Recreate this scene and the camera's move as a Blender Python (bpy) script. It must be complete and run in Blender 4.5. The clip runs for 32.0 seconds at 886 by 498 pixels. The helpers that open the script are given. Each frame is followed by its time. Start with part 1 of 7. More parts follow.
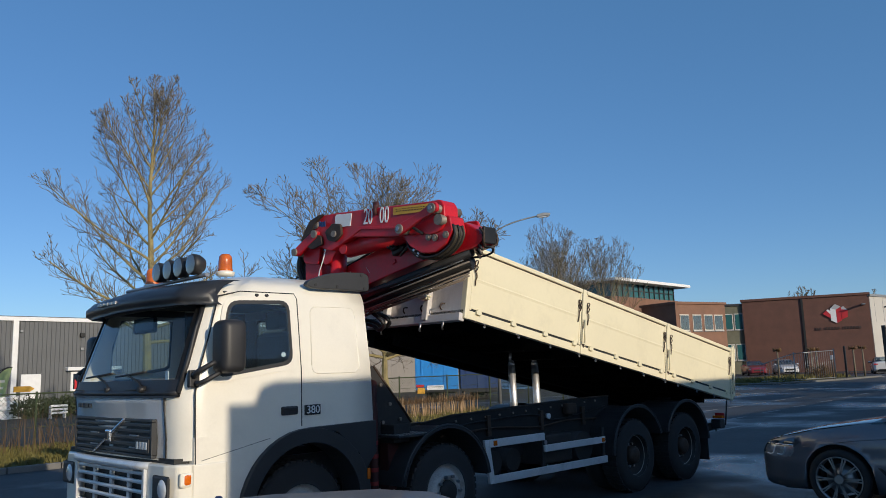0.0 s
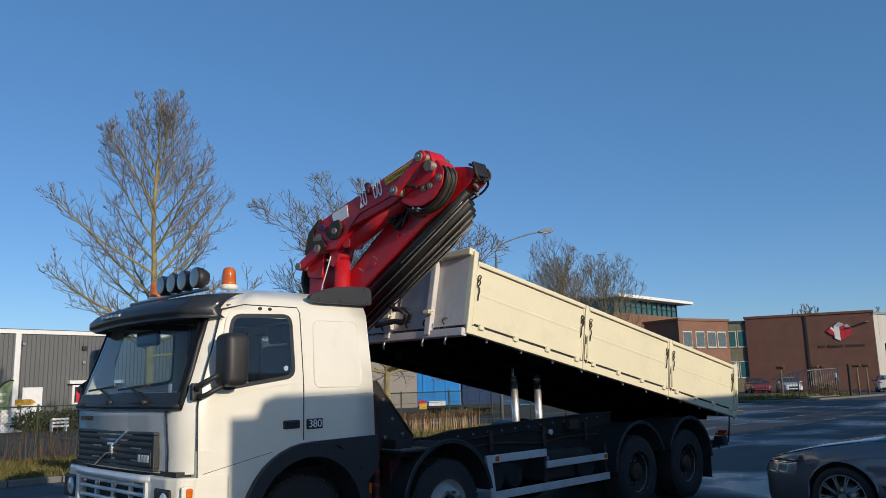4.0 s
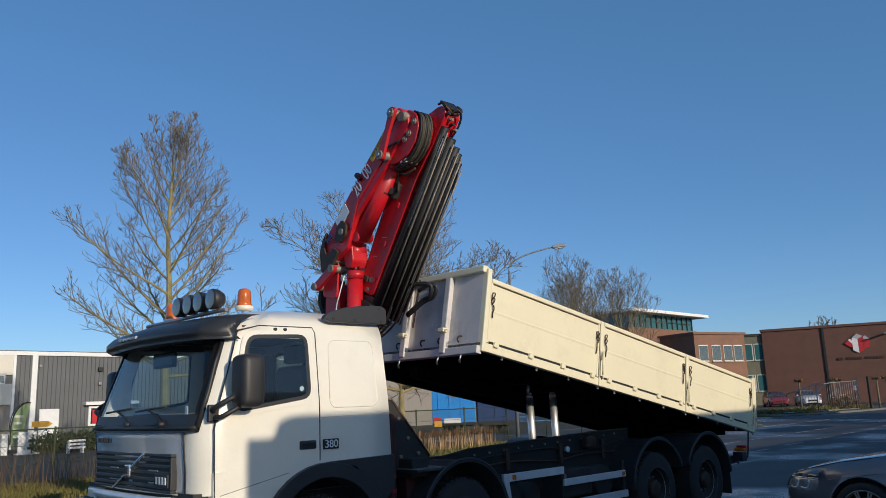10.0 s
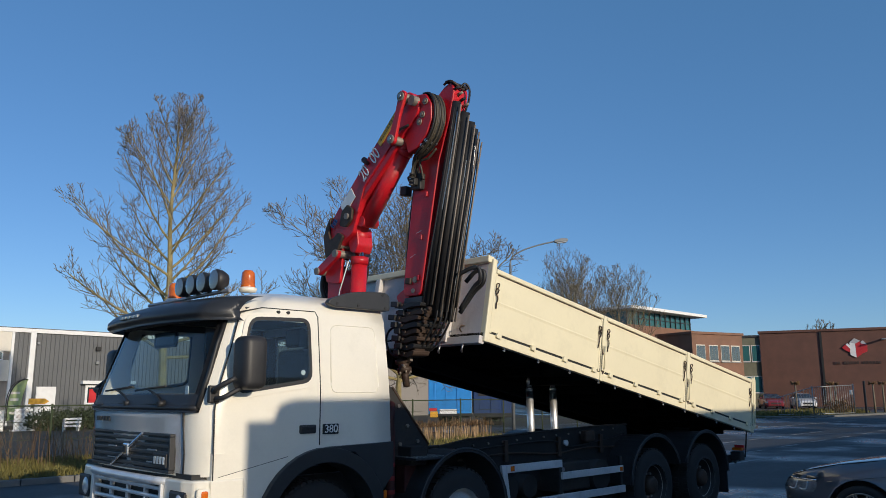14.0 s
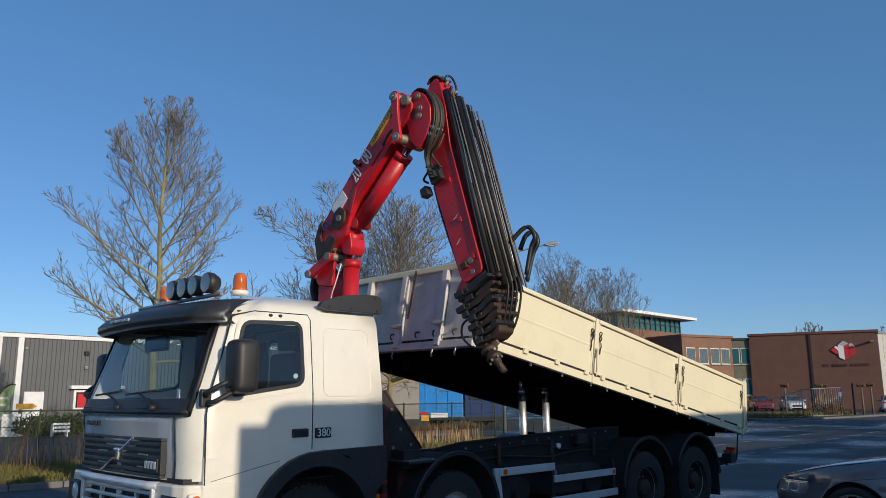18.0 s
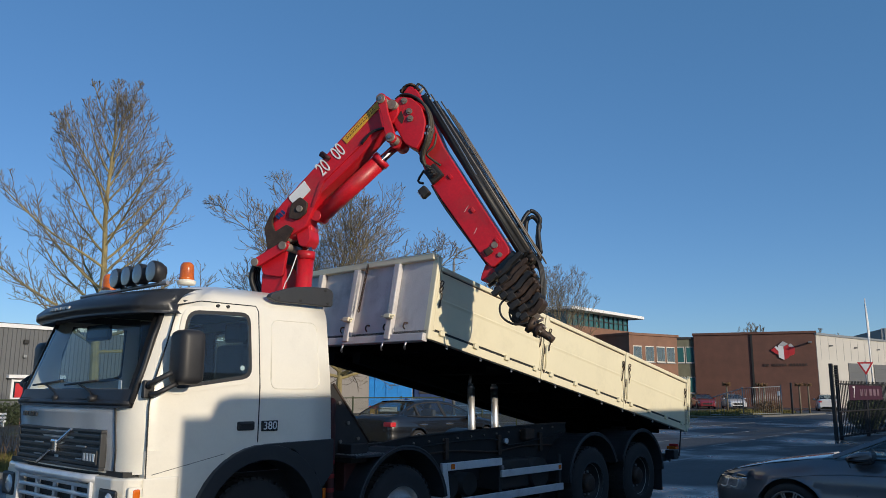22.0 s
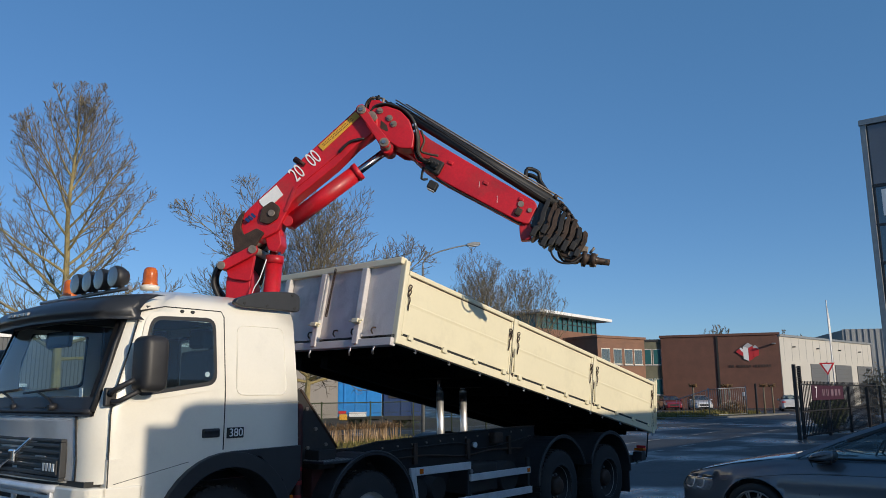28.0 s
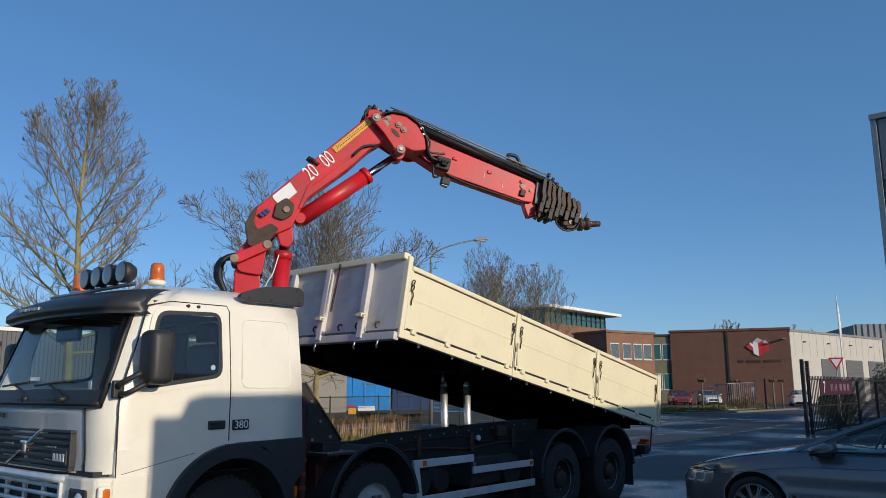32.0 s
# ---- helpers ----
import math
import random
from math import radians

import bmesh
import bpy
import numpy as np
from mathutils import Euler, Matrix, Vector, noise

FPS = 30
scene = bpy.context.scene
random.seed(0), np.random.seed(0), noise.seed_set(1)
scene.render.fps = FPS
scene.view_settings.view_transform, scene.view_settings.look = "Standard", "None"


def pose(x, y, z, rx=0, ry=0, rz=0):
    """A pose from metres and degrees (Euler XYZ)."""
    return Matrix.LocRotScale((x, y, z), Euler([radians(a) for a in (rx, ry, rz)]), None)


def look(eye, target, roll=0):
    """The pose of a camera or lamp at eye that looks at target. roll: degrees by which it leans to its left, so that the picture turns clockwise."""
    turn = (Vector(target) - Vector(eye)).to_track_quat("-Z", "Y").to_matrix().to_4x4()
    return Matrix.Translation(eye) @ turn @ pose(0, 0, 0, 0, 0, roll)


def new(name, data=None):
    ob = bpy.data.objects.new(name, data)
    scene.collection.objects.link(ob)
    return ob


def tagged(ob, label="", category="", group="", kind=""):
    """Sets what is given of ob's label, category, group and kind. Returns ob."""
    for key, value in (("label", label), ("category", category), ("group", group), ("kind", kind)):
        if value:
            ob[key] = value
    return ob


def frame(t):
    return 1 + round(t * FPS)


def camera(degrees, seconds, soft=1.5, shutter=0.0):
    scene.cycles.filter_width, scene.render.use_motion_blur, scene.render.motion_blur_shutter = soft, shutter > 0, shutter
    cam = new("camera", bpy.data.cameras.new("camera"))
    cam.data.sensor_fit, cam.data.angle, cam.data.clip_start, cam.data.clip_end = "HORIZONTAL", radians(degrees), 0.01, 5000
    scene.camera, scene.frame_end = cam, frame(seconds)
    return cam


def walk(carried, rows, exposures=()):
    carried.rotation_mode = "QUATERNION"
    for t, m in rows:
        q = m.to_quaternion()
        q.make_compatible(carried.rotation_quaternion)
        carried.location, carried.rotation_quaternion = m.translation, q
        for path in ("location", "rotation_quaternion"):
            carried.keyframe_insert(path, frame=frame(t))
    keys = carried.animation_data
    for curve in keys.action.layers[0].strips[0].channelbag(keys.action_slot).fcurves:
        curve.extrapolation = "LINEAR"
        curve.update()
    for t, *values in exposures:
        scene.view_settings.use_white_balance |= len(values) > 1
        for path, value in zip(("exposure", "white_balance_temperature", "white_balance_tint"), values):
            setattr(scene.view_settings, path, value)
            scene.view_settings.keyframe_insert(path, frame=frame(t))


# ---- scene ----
cam = camera(59.5, 32.0, 0.85)
PATH = [
    (0, (-5.849, -5.9, 1.748), (-4.452, -4.501, 2.052), -1.9),
    (0.5, (-5.857, -5.906, 1.745), (-4.461, -4.509, 2.062), -2.0),
    (1, (-5.865, -5.923, 1.74), (-4.471, -4.526, 2.068), -2.1),
    (1.5, (-5.856, -5.917, 1.734), (-4.466, -4.518, 2.067), -2.2),
    (2, (-5.872, -5.921, 1.732), (-4.486, -4.519, 2.064), -2.2),
    (2.5, (-5.869, -5.93, 1.742), (-4.488, -4.522, 2.075), -2.0),
    (3, (-5.88, -5.933, 1.737), (-4.498, -4.526, 2.073), -2.0),
    (3.5, (-5.868, -5.918, 1.738), (-4.483, -4.515, 2.077), -1.8),
    (5.5, (-5.873, -5.914, 1.741), (-4.479, -4.525, 2.094), -1.2),
    (6, (-5.876, -5.927, 1.752), (-4.484, -4.535, 2.107), -1.3),
    (6.5, (-5.869, -5.934, 1.743), (-4.484, -4.537, 2.107), -1.4),
    (7, (-5.851, -5.921, 1.752), (-4.47, -4.522, 2.121), -1.3),
    (7.5, (-5.863, -5.91, 1.751), (-4.484, -4.51, 2.123), -1.2),
    (8, (-5.861, -5.91, 1.747), (-4.483, -4.51, 2.121), -1.1),
    (8.5, (-5.862, -5.912, 1.74), (-4.485, -4.51, 2.117), -1.4),
    (9, (-5.878, -5.91, 1.748), (-4.503, -4.507, 2.125), -1.7),
    (9.5, (-5.886, -5.927, 1.751), (-4.518, -4.519, 2.132), -2.0),
    (10, (-5.884, -5.918, 1.754), (-4.523, -4.503, 2.14), -2.2),
    (10.5, (-5.89, -5.91, 1.749), (-4.538, -4.489, 2.138), -2.2),
    (11, (-5.885, -5.9, 1.75), (-4.543, -4.468, 2.137), -2.1),
    (11.5, (-5.863, -5.87, 1.752), (-4.528, -4.43, 2.129), -2.2),
    (12, (-5.872, -5.875, 1.747), (-4.542, -4.427, 2.115), -2.4),
    (12.5, (-5.868, -5.885, 1.759), (-4.539, -4.434, 2.119), -2.2),
    (13, (-5.884, -5.894, 1.761), (-4.546, -4.451, 2.118), -1.6),
    (13.5, (-5.888, -5.872, 1.745), (-4.537, -4.444, 2.112), -1.1),
    (14, (-5.884, -5.836, 1.734), (-4.522, -4.418, 2.098), -0.3),
    (14.5, (-5.9, -5.825, 1.718), (-4.531, -4.409, 2.068), 0.2),
    (16.5, (-5.884, -5.813, 1.745), (-4.526, -4.386, 2.092), -1.8),
    (17, (-5.901, -5.828, 1.741), (-4.542, -4.404, 2.099), -1.5),
    (17.5, (-5.888, -5.807, 1.738), (-4.522, -4.393, 2.105), -1.0),
    (18, (-5.889, -5.809, 1.729), (-4.51, -4.409, 2.102), -0.5),
    (18.5, (-5.877, -5.811, 1.732), (-4.484, -4.426, 2.108), -0.4),
    (19, (-5.877, -5.802, 1.735), (-4.468, -4.433, 2.108), -0.4),
    (19.5, (-5.878, -5.799, 1.726), (-4.454, -4.445, 2.098), -0.3),
    (20, (-5.877, -5.808, 1.723), (-4.44, -4.467, 2.093), -0.1),
    (20.5, (-5.885, -5.81, 1.724), (-4.437, -4.481, 2.092), 0.1),
    (21, (-5.87, -5.807, 1.727), (-4.416, -4.483, 2.09), 0.3),
    (21.5, (-5.869, -5.799, 1.73), (-4.409, -4.48, 2.09), 0.4),
    (22, (-5.867, -5.795, 1.729), (-4.403, -4.481, 2.088), 0.2),
    (22.5, (-5.858, -5.796, 1.724), (-4.388, -4.49, 2.087), 0.1),
    (23, (-5.857, -5.787, 1.733), (-4.38, -4.49, 2.104), 0.2),
    (23.5, (-5.859, -5.791, 1.726), (-4.378, -4.502, 2.105), 0.3),
    (24, (-5.865, -5.771, 1.734), (-4.382, -4.483, 2.112), 0.5),
    (24.5, (-5.866, -5.782, 1.72), (-4.388, -4.489, 2.097), 0.3),
    (26.5, (-5.858, -5.783, 1.726), (-4.382, -4.483, 2.091), -0.0),
    (27, (-5.852, -5.777, 1.725), (-4.364, -4.492, 2.092), -0.1),
    (27.5, (-5.86, -5.786, 1.725), (-4.358, -4.517, 2.094), -0.2),
    (28, (-5.845, -5.796, 1.731), (-4.331, -4.543, 2.1), -0.4),
    (28.5, (-5.846, -5.782, 1.733), (-4.318, -4.545, 2.1), -0.7),
    (29, (-5.824, -5.783, 1.719), (-4.284, -4.56, 2.084), -1.2),
    (29.5, (-5.817, -5.783, 1.729), (-4.268, -4.571, 2.093), -1.2),
    (30, (-5.815, -5.789, 1.729), (-4.259, -4.587, 2.096), -1.1),
    (30.5, (-5.821, -5.785, 1.726), (-4.268, -4.581, 2.101), -0.7),
    (31, (-5.824, -5.791, 1.721), (-4.283, -4.574, 2.101), -0.4),
    (31.5, (-5.839, -5.813, 1.711), (-4.315, -4.573, 2.085), -0.3),
    (32, (-5.88, -5.927, 1.718), (-4.38, -4.653, 2.074), -0.3),
]
walk(cam, [(t, look(eye, target, roll)) for t, eye, target, roll in PATH])


# ---- light ----
SUN_WAY = Vector((0.08, 1.0, -0.27)).normalized()      # the way the sunlight travels
sun = new("sun", bpy.data.lights.new("sun", "SUN"))
sun.data.energy, sun.data.angle, sun.data.color = 3.45, radians(0.53), (1.0, 0.87, 0.69)
sun.matrix_basis = look((0, 0, 40), Vector((0, 0, 40)) + SUN_WAY)
world = bpy.data.worlds.new("sky")
scene.world = world
world.use_nodes = True
wn = world.node_tree.nodes
sky = wn.new("ShaderNodeTexSky")
sky.sky_type, sky.sun_disc = "NISHITA", False
sky.sun_elevation = math.asin(-SUN_WAY.z)
sky.sun_rotation = math.atan2(-SUN_WAY.x, -SUN_WAY.y)
sky.altitude, sky.air_density, sky.dust_density, sky.ozone_density = 0, 0.75, 0.5, 3.0
tint = wn.new("ShaderNodeHueSaturation")
tint.inputs["Saturation"].default_value = 1.10
tint.inputs["Hue"].default_value = 0.507
world.node_tree.links.new(sky.outputs[0], tint.inputs["Color"])
even = wn.new("ShaderNodeMix")           # a constant blue mixed in to flatten the sky's gradient
even.data_type = "RGBA"
even.inputs[0].default_value = 0.40
even.inputs[7].default_value = (0.50, 1.60, 2.95, 1)
world.node_tree.links.new(tint.outputs[0], even.inputs[6])
world.node_tree.links.new(even.outputs[2], wn["Background"].inputs[0])
wn["Background"].inputs[1].default_value = 0.155
scene.view_settings.exposure = 0.0


# ---- materials ----
def mat(name, color, rough=0.5, metal=0.0, vary=0.15, scale=4.0, bump=0.0, bump_scale=40.0, coat=0.0, color2=None, island=0.0, grime=0.0, wet=0.0):
    """A procedural surface: two scales of colour noise, roughness variation and fine relief."""
    m = bpy.data.materials.new(name)
    m.use_nodes = True
    nt = m.node_tree
    n, ln = nt.nodes, nt.links
    b = n["Principled BSDF"]
    b.inputs["Metallic"].default_value = metal
    if coat:
        b.inputs["Coat Weight"].default_value, b.inputs["Coat Roughness"].default_value = coat, 0.05
    co = n.new("ShaderNodeTexCoord")
    big, fine = n.new("ShaderNodeTexNoise"), n.new("ShaderNodeTexNoise")
    big.inputs["Scale"].default_value, big.inputs["Detail"].default_value = scale, 6
    fine.inputs["Scale"].default_value, fine.inputs["Detail"].default_value = scale * 14, 4
    for t in (big, fine):
        ln.new(co.outputs["Object"], t.inputs["Vector"])
    add = n.new("ShaderNodeMath")
    add.operation = "MULTIPLY_ADD"
    add.inputs[1].default_value = 0.35
    ln.new(fine.outputs["Fac"], add.inputs[0])
    half = n.new("ShaderNodeMath")
    half.operation = "MULTIPLY"
    half.inputs[1].default_value = 0.65
    ln.new(big.outputs["Fac"], half.inputs[0])
    ln.new(half.outputs[0], add.inputs[2])
    ramp = n.new("ShaderNodeValToRGB")
    c2 = color2 or tuple(min(1, c * (1 + vary)) for c in color)
    c1 = tuple(c * (1 - vary) for c in color) if not color2 else color
    ramp.color_ramp.elements[0].position, ramp.color_ramp.elements[1].position = 0.32, 0.68
    ramp.color_ramp.elements[0].color, ramp.color_ramp.elements[1].color = (*c1, 1), (*c2, 1)
    ln.new(add.outputs[0], ramp.inputs[0])
    last = ramp.outputs[0]
    if grime:
        spot = n.new("ShaderNodeTexNoise")
        spot.inputs["Scale"].default_value, spot.inputs["Detail"].default_value = 2.3, 9
        spot.inputs["Roughness"].default_value = 0.72
        ln.new(co.outputs["Object"], spot.inputs["Vector"])
        rg = n.new("ShaderNodeValToRGB")
        rg.color_ramp.elements[0].position, rg.color_ramp.elements[1].position = 0.52, 0.75
        rg.color_ramp.elements[0].color, rg.color_ramp.elements[1].color = (0, 0, 0, 1), (grime, grime, grime, 1)
        ln.new(spot.outputs["Fac"], rg.inputs[0])
        mx = n.new("ShaderNodeMix")
        mx.data_type = "RGBA"
        mx.inputs[7].default_value = (0.09, 0.07, 0.05, 1)
        ln.new(rg.outputs[0], mx.inputs[0])
        ln.new(last, mx.inputs[6])
        last = mx.outputs[2]
    if island:
        info, geo = n.new("ShaderNodeObjectInfo"), n.new("ShaderNodeNewGeometry")
        sm = n.new("ShaderNodeMath")
        sm.operation = "ADD"
        ln.new(info.outputs["Random"], sm.inputs[0])
        ln.new(geo.outputs["Random Per Island"], sm.inputs[1])
        mr = n.new("ShaderNodeMapRange")
        mr.inputs[2].default_value, mr.inputs[3].default_value, mr.inputs[4].default_value = 2.0, 1 - island, 1 + island
        ln.new(sm.outputs[0], mr.inputs[0])
        hs = n.new("ShaderNodeHueSaturation")
        ln.new(mr.outputs[0], hs.inputs["Value"])
        ln.new(last, hs.inputs["Color"])
        last = hs.outputs[0]
    ln.new(last, b.inputs["Base Color"])
    rr = n.new("ShaderNodeMapRange")
    rr.inputs[3].default_value, rr.inputs[4].default_value = max(0.02, rough * 0.75), min(1, rough * 1.3)
    ln.new(add.outputs[0], rr.inputs[0])
    ln.new(rr.outputs[0], b.inputs["Roughness"])
    if wet:
        pool = n.new("ShaderNodeTexNoise")
        pool.inputs["Scale"].default_value, pool.inputs["Detail"].default_value = 0.22, 7
        ln.new(co.outputs["Object"], pool.inputs["Vector"])
        dry = n.new("ShaderNodeMapRange")
        dry.inputs[1].default_value, dry.inputs[2].default_value = 0.50, 0.60
        dry.inputs[3].default_value, dry.inputs[4].default_value = rough, rough * (1 - wet) + 0.02
        ln.new(pool.outputs["Fac"], dry.inputs[0])
        ln.new(dry.outputs[0], b.inputs["Roughness"])
    if bump:
        bt = n.new("ShaderNodeTexNoise")
        bt.inputs["Scale"].default_value, bt.inputs["Detail"].default_value = bump_scale, 5
        ln.new(co.outputs["Object"], bt.inputs["Vector"])
        bp = n.new("ShaderNodeBump")
        bp.inputs["Strength"].default_value, bp.inputs["Distance"].default_value = bump, 0.01
        ln.new(bt.outputs["Fac"], bp.inputs["Height"])
        ln.new(bp.outputs[0], b.inputs["Normal"])
    return m


def glass(name, color, clear, rough=0.0, sheen=0.075, dirt=0.02):
    """A pane: what comes through is tinted, a mirror sheen lies over it, and a little dust on top."""
    m = bpy.data.materials.new(name)
    m.use_nodes = True
    n, ln = m.node_tree.nodes, m.node_tree.links
    out = n["Material Output"]
    back, tr, mx = n["Principled BSDF"], n.new("ShaderNodeBsdfTransparent"), n.new("ShaderNodeMixShader")
    back.inputs["Base Color"].default_value, back.inputs["Roughness"].default_value = (*color, 1), 0.6
    back.inputs["Specular IOR Level"].default_value = 0.0
    tr.inputs[0].default_value = (0.80, 0.90, 0.92, 1)
    mx.inputs[0].default_value = clear
    ln.new(back.outputs[0], mx.inputs[1])
    ln.new(tr.outputs[0], mx.inputs[2])
    gl, lw, top = n.new("ShaderNodeBsdfGlossy"), n.new("ShaderNodeLayerWeight"), n.new("ShaderNodeMixShader")
    gl.inputs["Roughness"].default_value = rough
    lw.inputs["Blend"].default_value = 0.5
    pw, ma = n.new("ShaderNodeMath"), n.new("ShaderNodeMath")
    pw.operation, pw.inputs[1].default_value = "POWER", 4.0
    ma.operation, ma.inputs[1].default_value, ma.inputs[2].default_value = "MULTIPLY_ADD", 0.6, sheen
    ln.new(lw.outputs["Facing"], pw.inputs[0])
    ln.new(pw.outputs[0], ma.inputs[0])
    ln.new(ma.outputs[0], top.inputs[0])
    ln.new(mx.outputs[0], top.inputs[1])
    ln.new(gl.outputs[0], top.inputs[2])
    co, noise, amt = n.new("ShaderNodeTexCoord"), n.new("ShaderNodeTexNoise"), n.new("ShaderNodeMath")
    noise.inputs["Scale"].default_value, noise.inputs["Detail"].default_value = 3.0, 8
    amt.operation, amt.inputs[1].default_value = "MULTIPLY", dirt
    ln.new(co.outputs["Object"], noise.inputs["Vector"])
    ln.new(noise.outputs["Fac"], amt.inputs[0])
    dust, last = n.new("ShaderNodeBsdfDiffuse"), n.new("ShaderNodeMixShader")
    dust.inputs[0].default_value = (0.45, 0.42, 0.36, 1)
    ln.new(amt.outputs[0], last.inputs[0])
    ln.new(top.outputs[0], last.inputs[1])
    ln.new(dust.outputs[0], last.inputs[2])
    ln.new(last.outputs[0], out.inputs[0])
    return m


CAB_WHITE = mat("cab_white", (0.80, 0.76, 0.66), 0.32, vary=0.03, coat=0.4, grime=0.10)
BED_CREAM = mat("bed_cream", (0.78, 0.71, 0.50), 0.5, vary=0.03, scale=1.5, bump=0.05, bump_scale=5, grime=0.13)
BED_GREY = mat("bed_grey", (0.60, 0.57, 0.55), 0.55, vary=0.12, bump=0.1, bump_scale=8, grime=0.4)
# near-black colour stands in for the deep shade under the raised bed
BED_SHADE = mat("bed_shade_black", (0.004, 0.0038, 0.0036), 0.95, vary=0.3)
BED_SHADE.node_tree.nodes["Principled BSDF"].inputs["Specular IOR Level"].default_value = 0.1
SILVER = mat("silver_paint", (0.82, 0.82, 0.81), 0.4, 0.05, vary=0.05)
PLASTIC = mat("black_plastic", (0.022, 0.022, 0.024), 0.5, vary=0.25, bump=0.1, bump_scale=120)
DARK_GREY = mat("dark_grey_panel", (0.030, 0.031, 0.033), 0.45, vary=0.15, bump=0.1, bump_scale=90)
VISOR = mat("visor_grey", (0.055, 0.06, 0.07), 0.3, vary=0.1, coat=0.3)
FRAME_BLACK = mat("frame_black", (0.008, 0.0078, 0.008), 0.7, vary=0.4, grime=0.10, bump=0.2)
CHASSIS = mat("chassis_black", (0.022, 0.020, 0.019), 0.65, vary=0.4, grime=0.35, bump=0.2)
TYRE = mat("tyre_rubber", (0.024, 0.023, 0.023), 0.85, vary=0.3, bump=0.25, bump_scale=60)
RIM = mat("steel_rim", (0.40, 0.39, 0.37), 0.5, 0.1, vary=0.3, grime=0.6)
CHROME = mat("chrome", (0.85, 0.85, 0.86), 0.22, 1.0, vary=0.03)
RAM = mat("satin_chrome", (0.88, 0.88, 0.88), 0.42, 0.85, vary=0.04)
ROD = mat("dark_polished_rod", (0.34, 0.35, 0.37), 0.14, 1.0, vary=0.05)
HOSE_OLD = mat("aged_hose", (0.055, 0.045, 0.03), 0.6, vary=0.35, scale=9)
LINE_STEEL = mat("bright_steel_line", (0.55, 0.55, 0.56), 0.3, 0.9, vary=0.1)
STEEL = mat("bare_steel", (0.33, 0.33, 0.34), 0.35, 0.9, vary=0.15)
STRIP = mat("aluminium_guard", (0.72, 0.73, 0.74), 0.35, 0.35, vary=0.12, grime=0.3)
AMBER = mat("amber_lens", (0.62, 0.13, 0.008), 0.22, vary=0.35, scale=9, coat=0.7)
HEAD_GLASS = mat("headlamp_glass", (0.30, 0.31, 0.32), 0.1, 0.3, vary=0.5, scale=14, coat=1.0)
SPOT_GLASS = mat("spotlight_glass", (0.20, 0.20, 0.20), 0.25, 0.4, vary=0.15, coat=0.6)
LENS = mat("lamp_lens", (0.62, 0.64, 0.66), 0.12, 0.2, vary=0.1, coat=0.8)
RED = mat("crane_red", (0.52, 0.008, 0.017), 0.42, vary=0.22, scale=3, coat=0.12, grime=0.45, bump=0.05, bump_scale=25)
# a far darker, rougher version of the crane red
RED_DARK = mat("crane_red_dark", (0.05, 0.010, 0.010), 0.65, vary=0.25, grime=0.5)
RUST = mat("greasy_steel", (0.060, 0.038, 0.027), 0.6, 0.3, vary=0.45, scale=9, bump=0.3, bump_scale=50)
PIN = mat("worn_pin", (0.24, 0.20, 0.165), 0.55, 0.3, vary=0.35, scale=12)
PIPE = mat("black_boom_section", (0.013, 0.013, 0.014), 0.55, vary=0.4, grime=0.2)
HOSE = mat("rubber_hose", (0.014, 0.014, 0.015), 0.5, vary=0.3)
WHITE = mat("white_sheet", (0.78, 0.78, 0.77), 0.45, vary=0.04, grime=0.12)
YELLOW = mat("yellow_warning_plate", (0.68, 0.36, 0.035), 0.5, vary=0.12, grime=0.25)
INK = mat("black_ink", (0.02, 0.02, 0.02), 0.6)
SEAT = mat("seat_cloth", (0.06, 0.064, 0.07), 0.9, vary=0.2)
GLASS = glass("cab_glass", (0.012, 0.018, 0.022), 0.95, sheen=0.045, dirt=0.012)
CAR_GLASS = glass("car_glass", (0.01, 0.012, 0.015), 0.7)
CAR_GREY = mat("car_grey_metallic", (0.145, 0.153, 0.176), 0.34, 0.55, vary=0.04, coat=1.0)
CAR_DULL = mat("car_dull_grey", (0.15, 0.14, 0.135), 0.55, 0.2, vary=0.05, coat=0.15)
CAR_BLACK = mat("car_black", (0.008, 0.0085, 0.01), 0.25, vary=0.05, coat=1.0)
CAR_WHITE = mat("car_white", (0.7, 0.7, 0.7), 0.3, vary=0.03, coat=1.0)
CAR_RED = mat("car_dark_red", (0.22, 0.02, 0.03), 0.3, vary=0.05, coat=1.0)
ALLOY = mat("alloy_wheel", (0.35, 0.36, 0.37), 0.3, 0.9, vary=0.08)
ASPHALT = mat("asphalt", (0.048, 0.049, 0.052), 0.75, vary=0.35, scale=0.35, bump=0.35, bump_scale=70, wet=0.7)
YARD = mat("yard_asphalt", (0.035, 0.032, 0.03), 0.9, vary=0.3, scale=0.5, bump=0.3, bump_scale=60)
LINE = mat("worn_road_paint", (0.22, 0.22, 0.22), 0.7, vary=0.4, scale=6)
KERB = mat("kerb_concrete", (0.15, 0.145, 0.135), 0.85, vary=0.2, island=0.15, bump=0.2)
SOIL = mat("verge_soil", (0.10, 0.085, 0.03), 0.95, vary=0.4, scale=1.2, bump=0.5, bump_scale=12)
GRASS = mat("grass_blades", (0.14, 0.12, 0.03), 0.8, vary=0.4, island=0.4)
DRY = mat("dry_stalks", (0.13, 0.08, 0.04), 0.85, vary=0.3, island=0.4)
STALK = mat("pale_dry_leaves", (0.34, 0.23, 0.13), 0.85, vary=0.3, island=0.4)
HEDGE = mat("beech_hedge", (0.14, 0.08, 0.035), 0.85, vary=0.35, island=0.4)
EVERGREEN = mat("dark_shrub", (0.035, 0.05, 0.02), 0.8, vary=0.4, island=0.4)
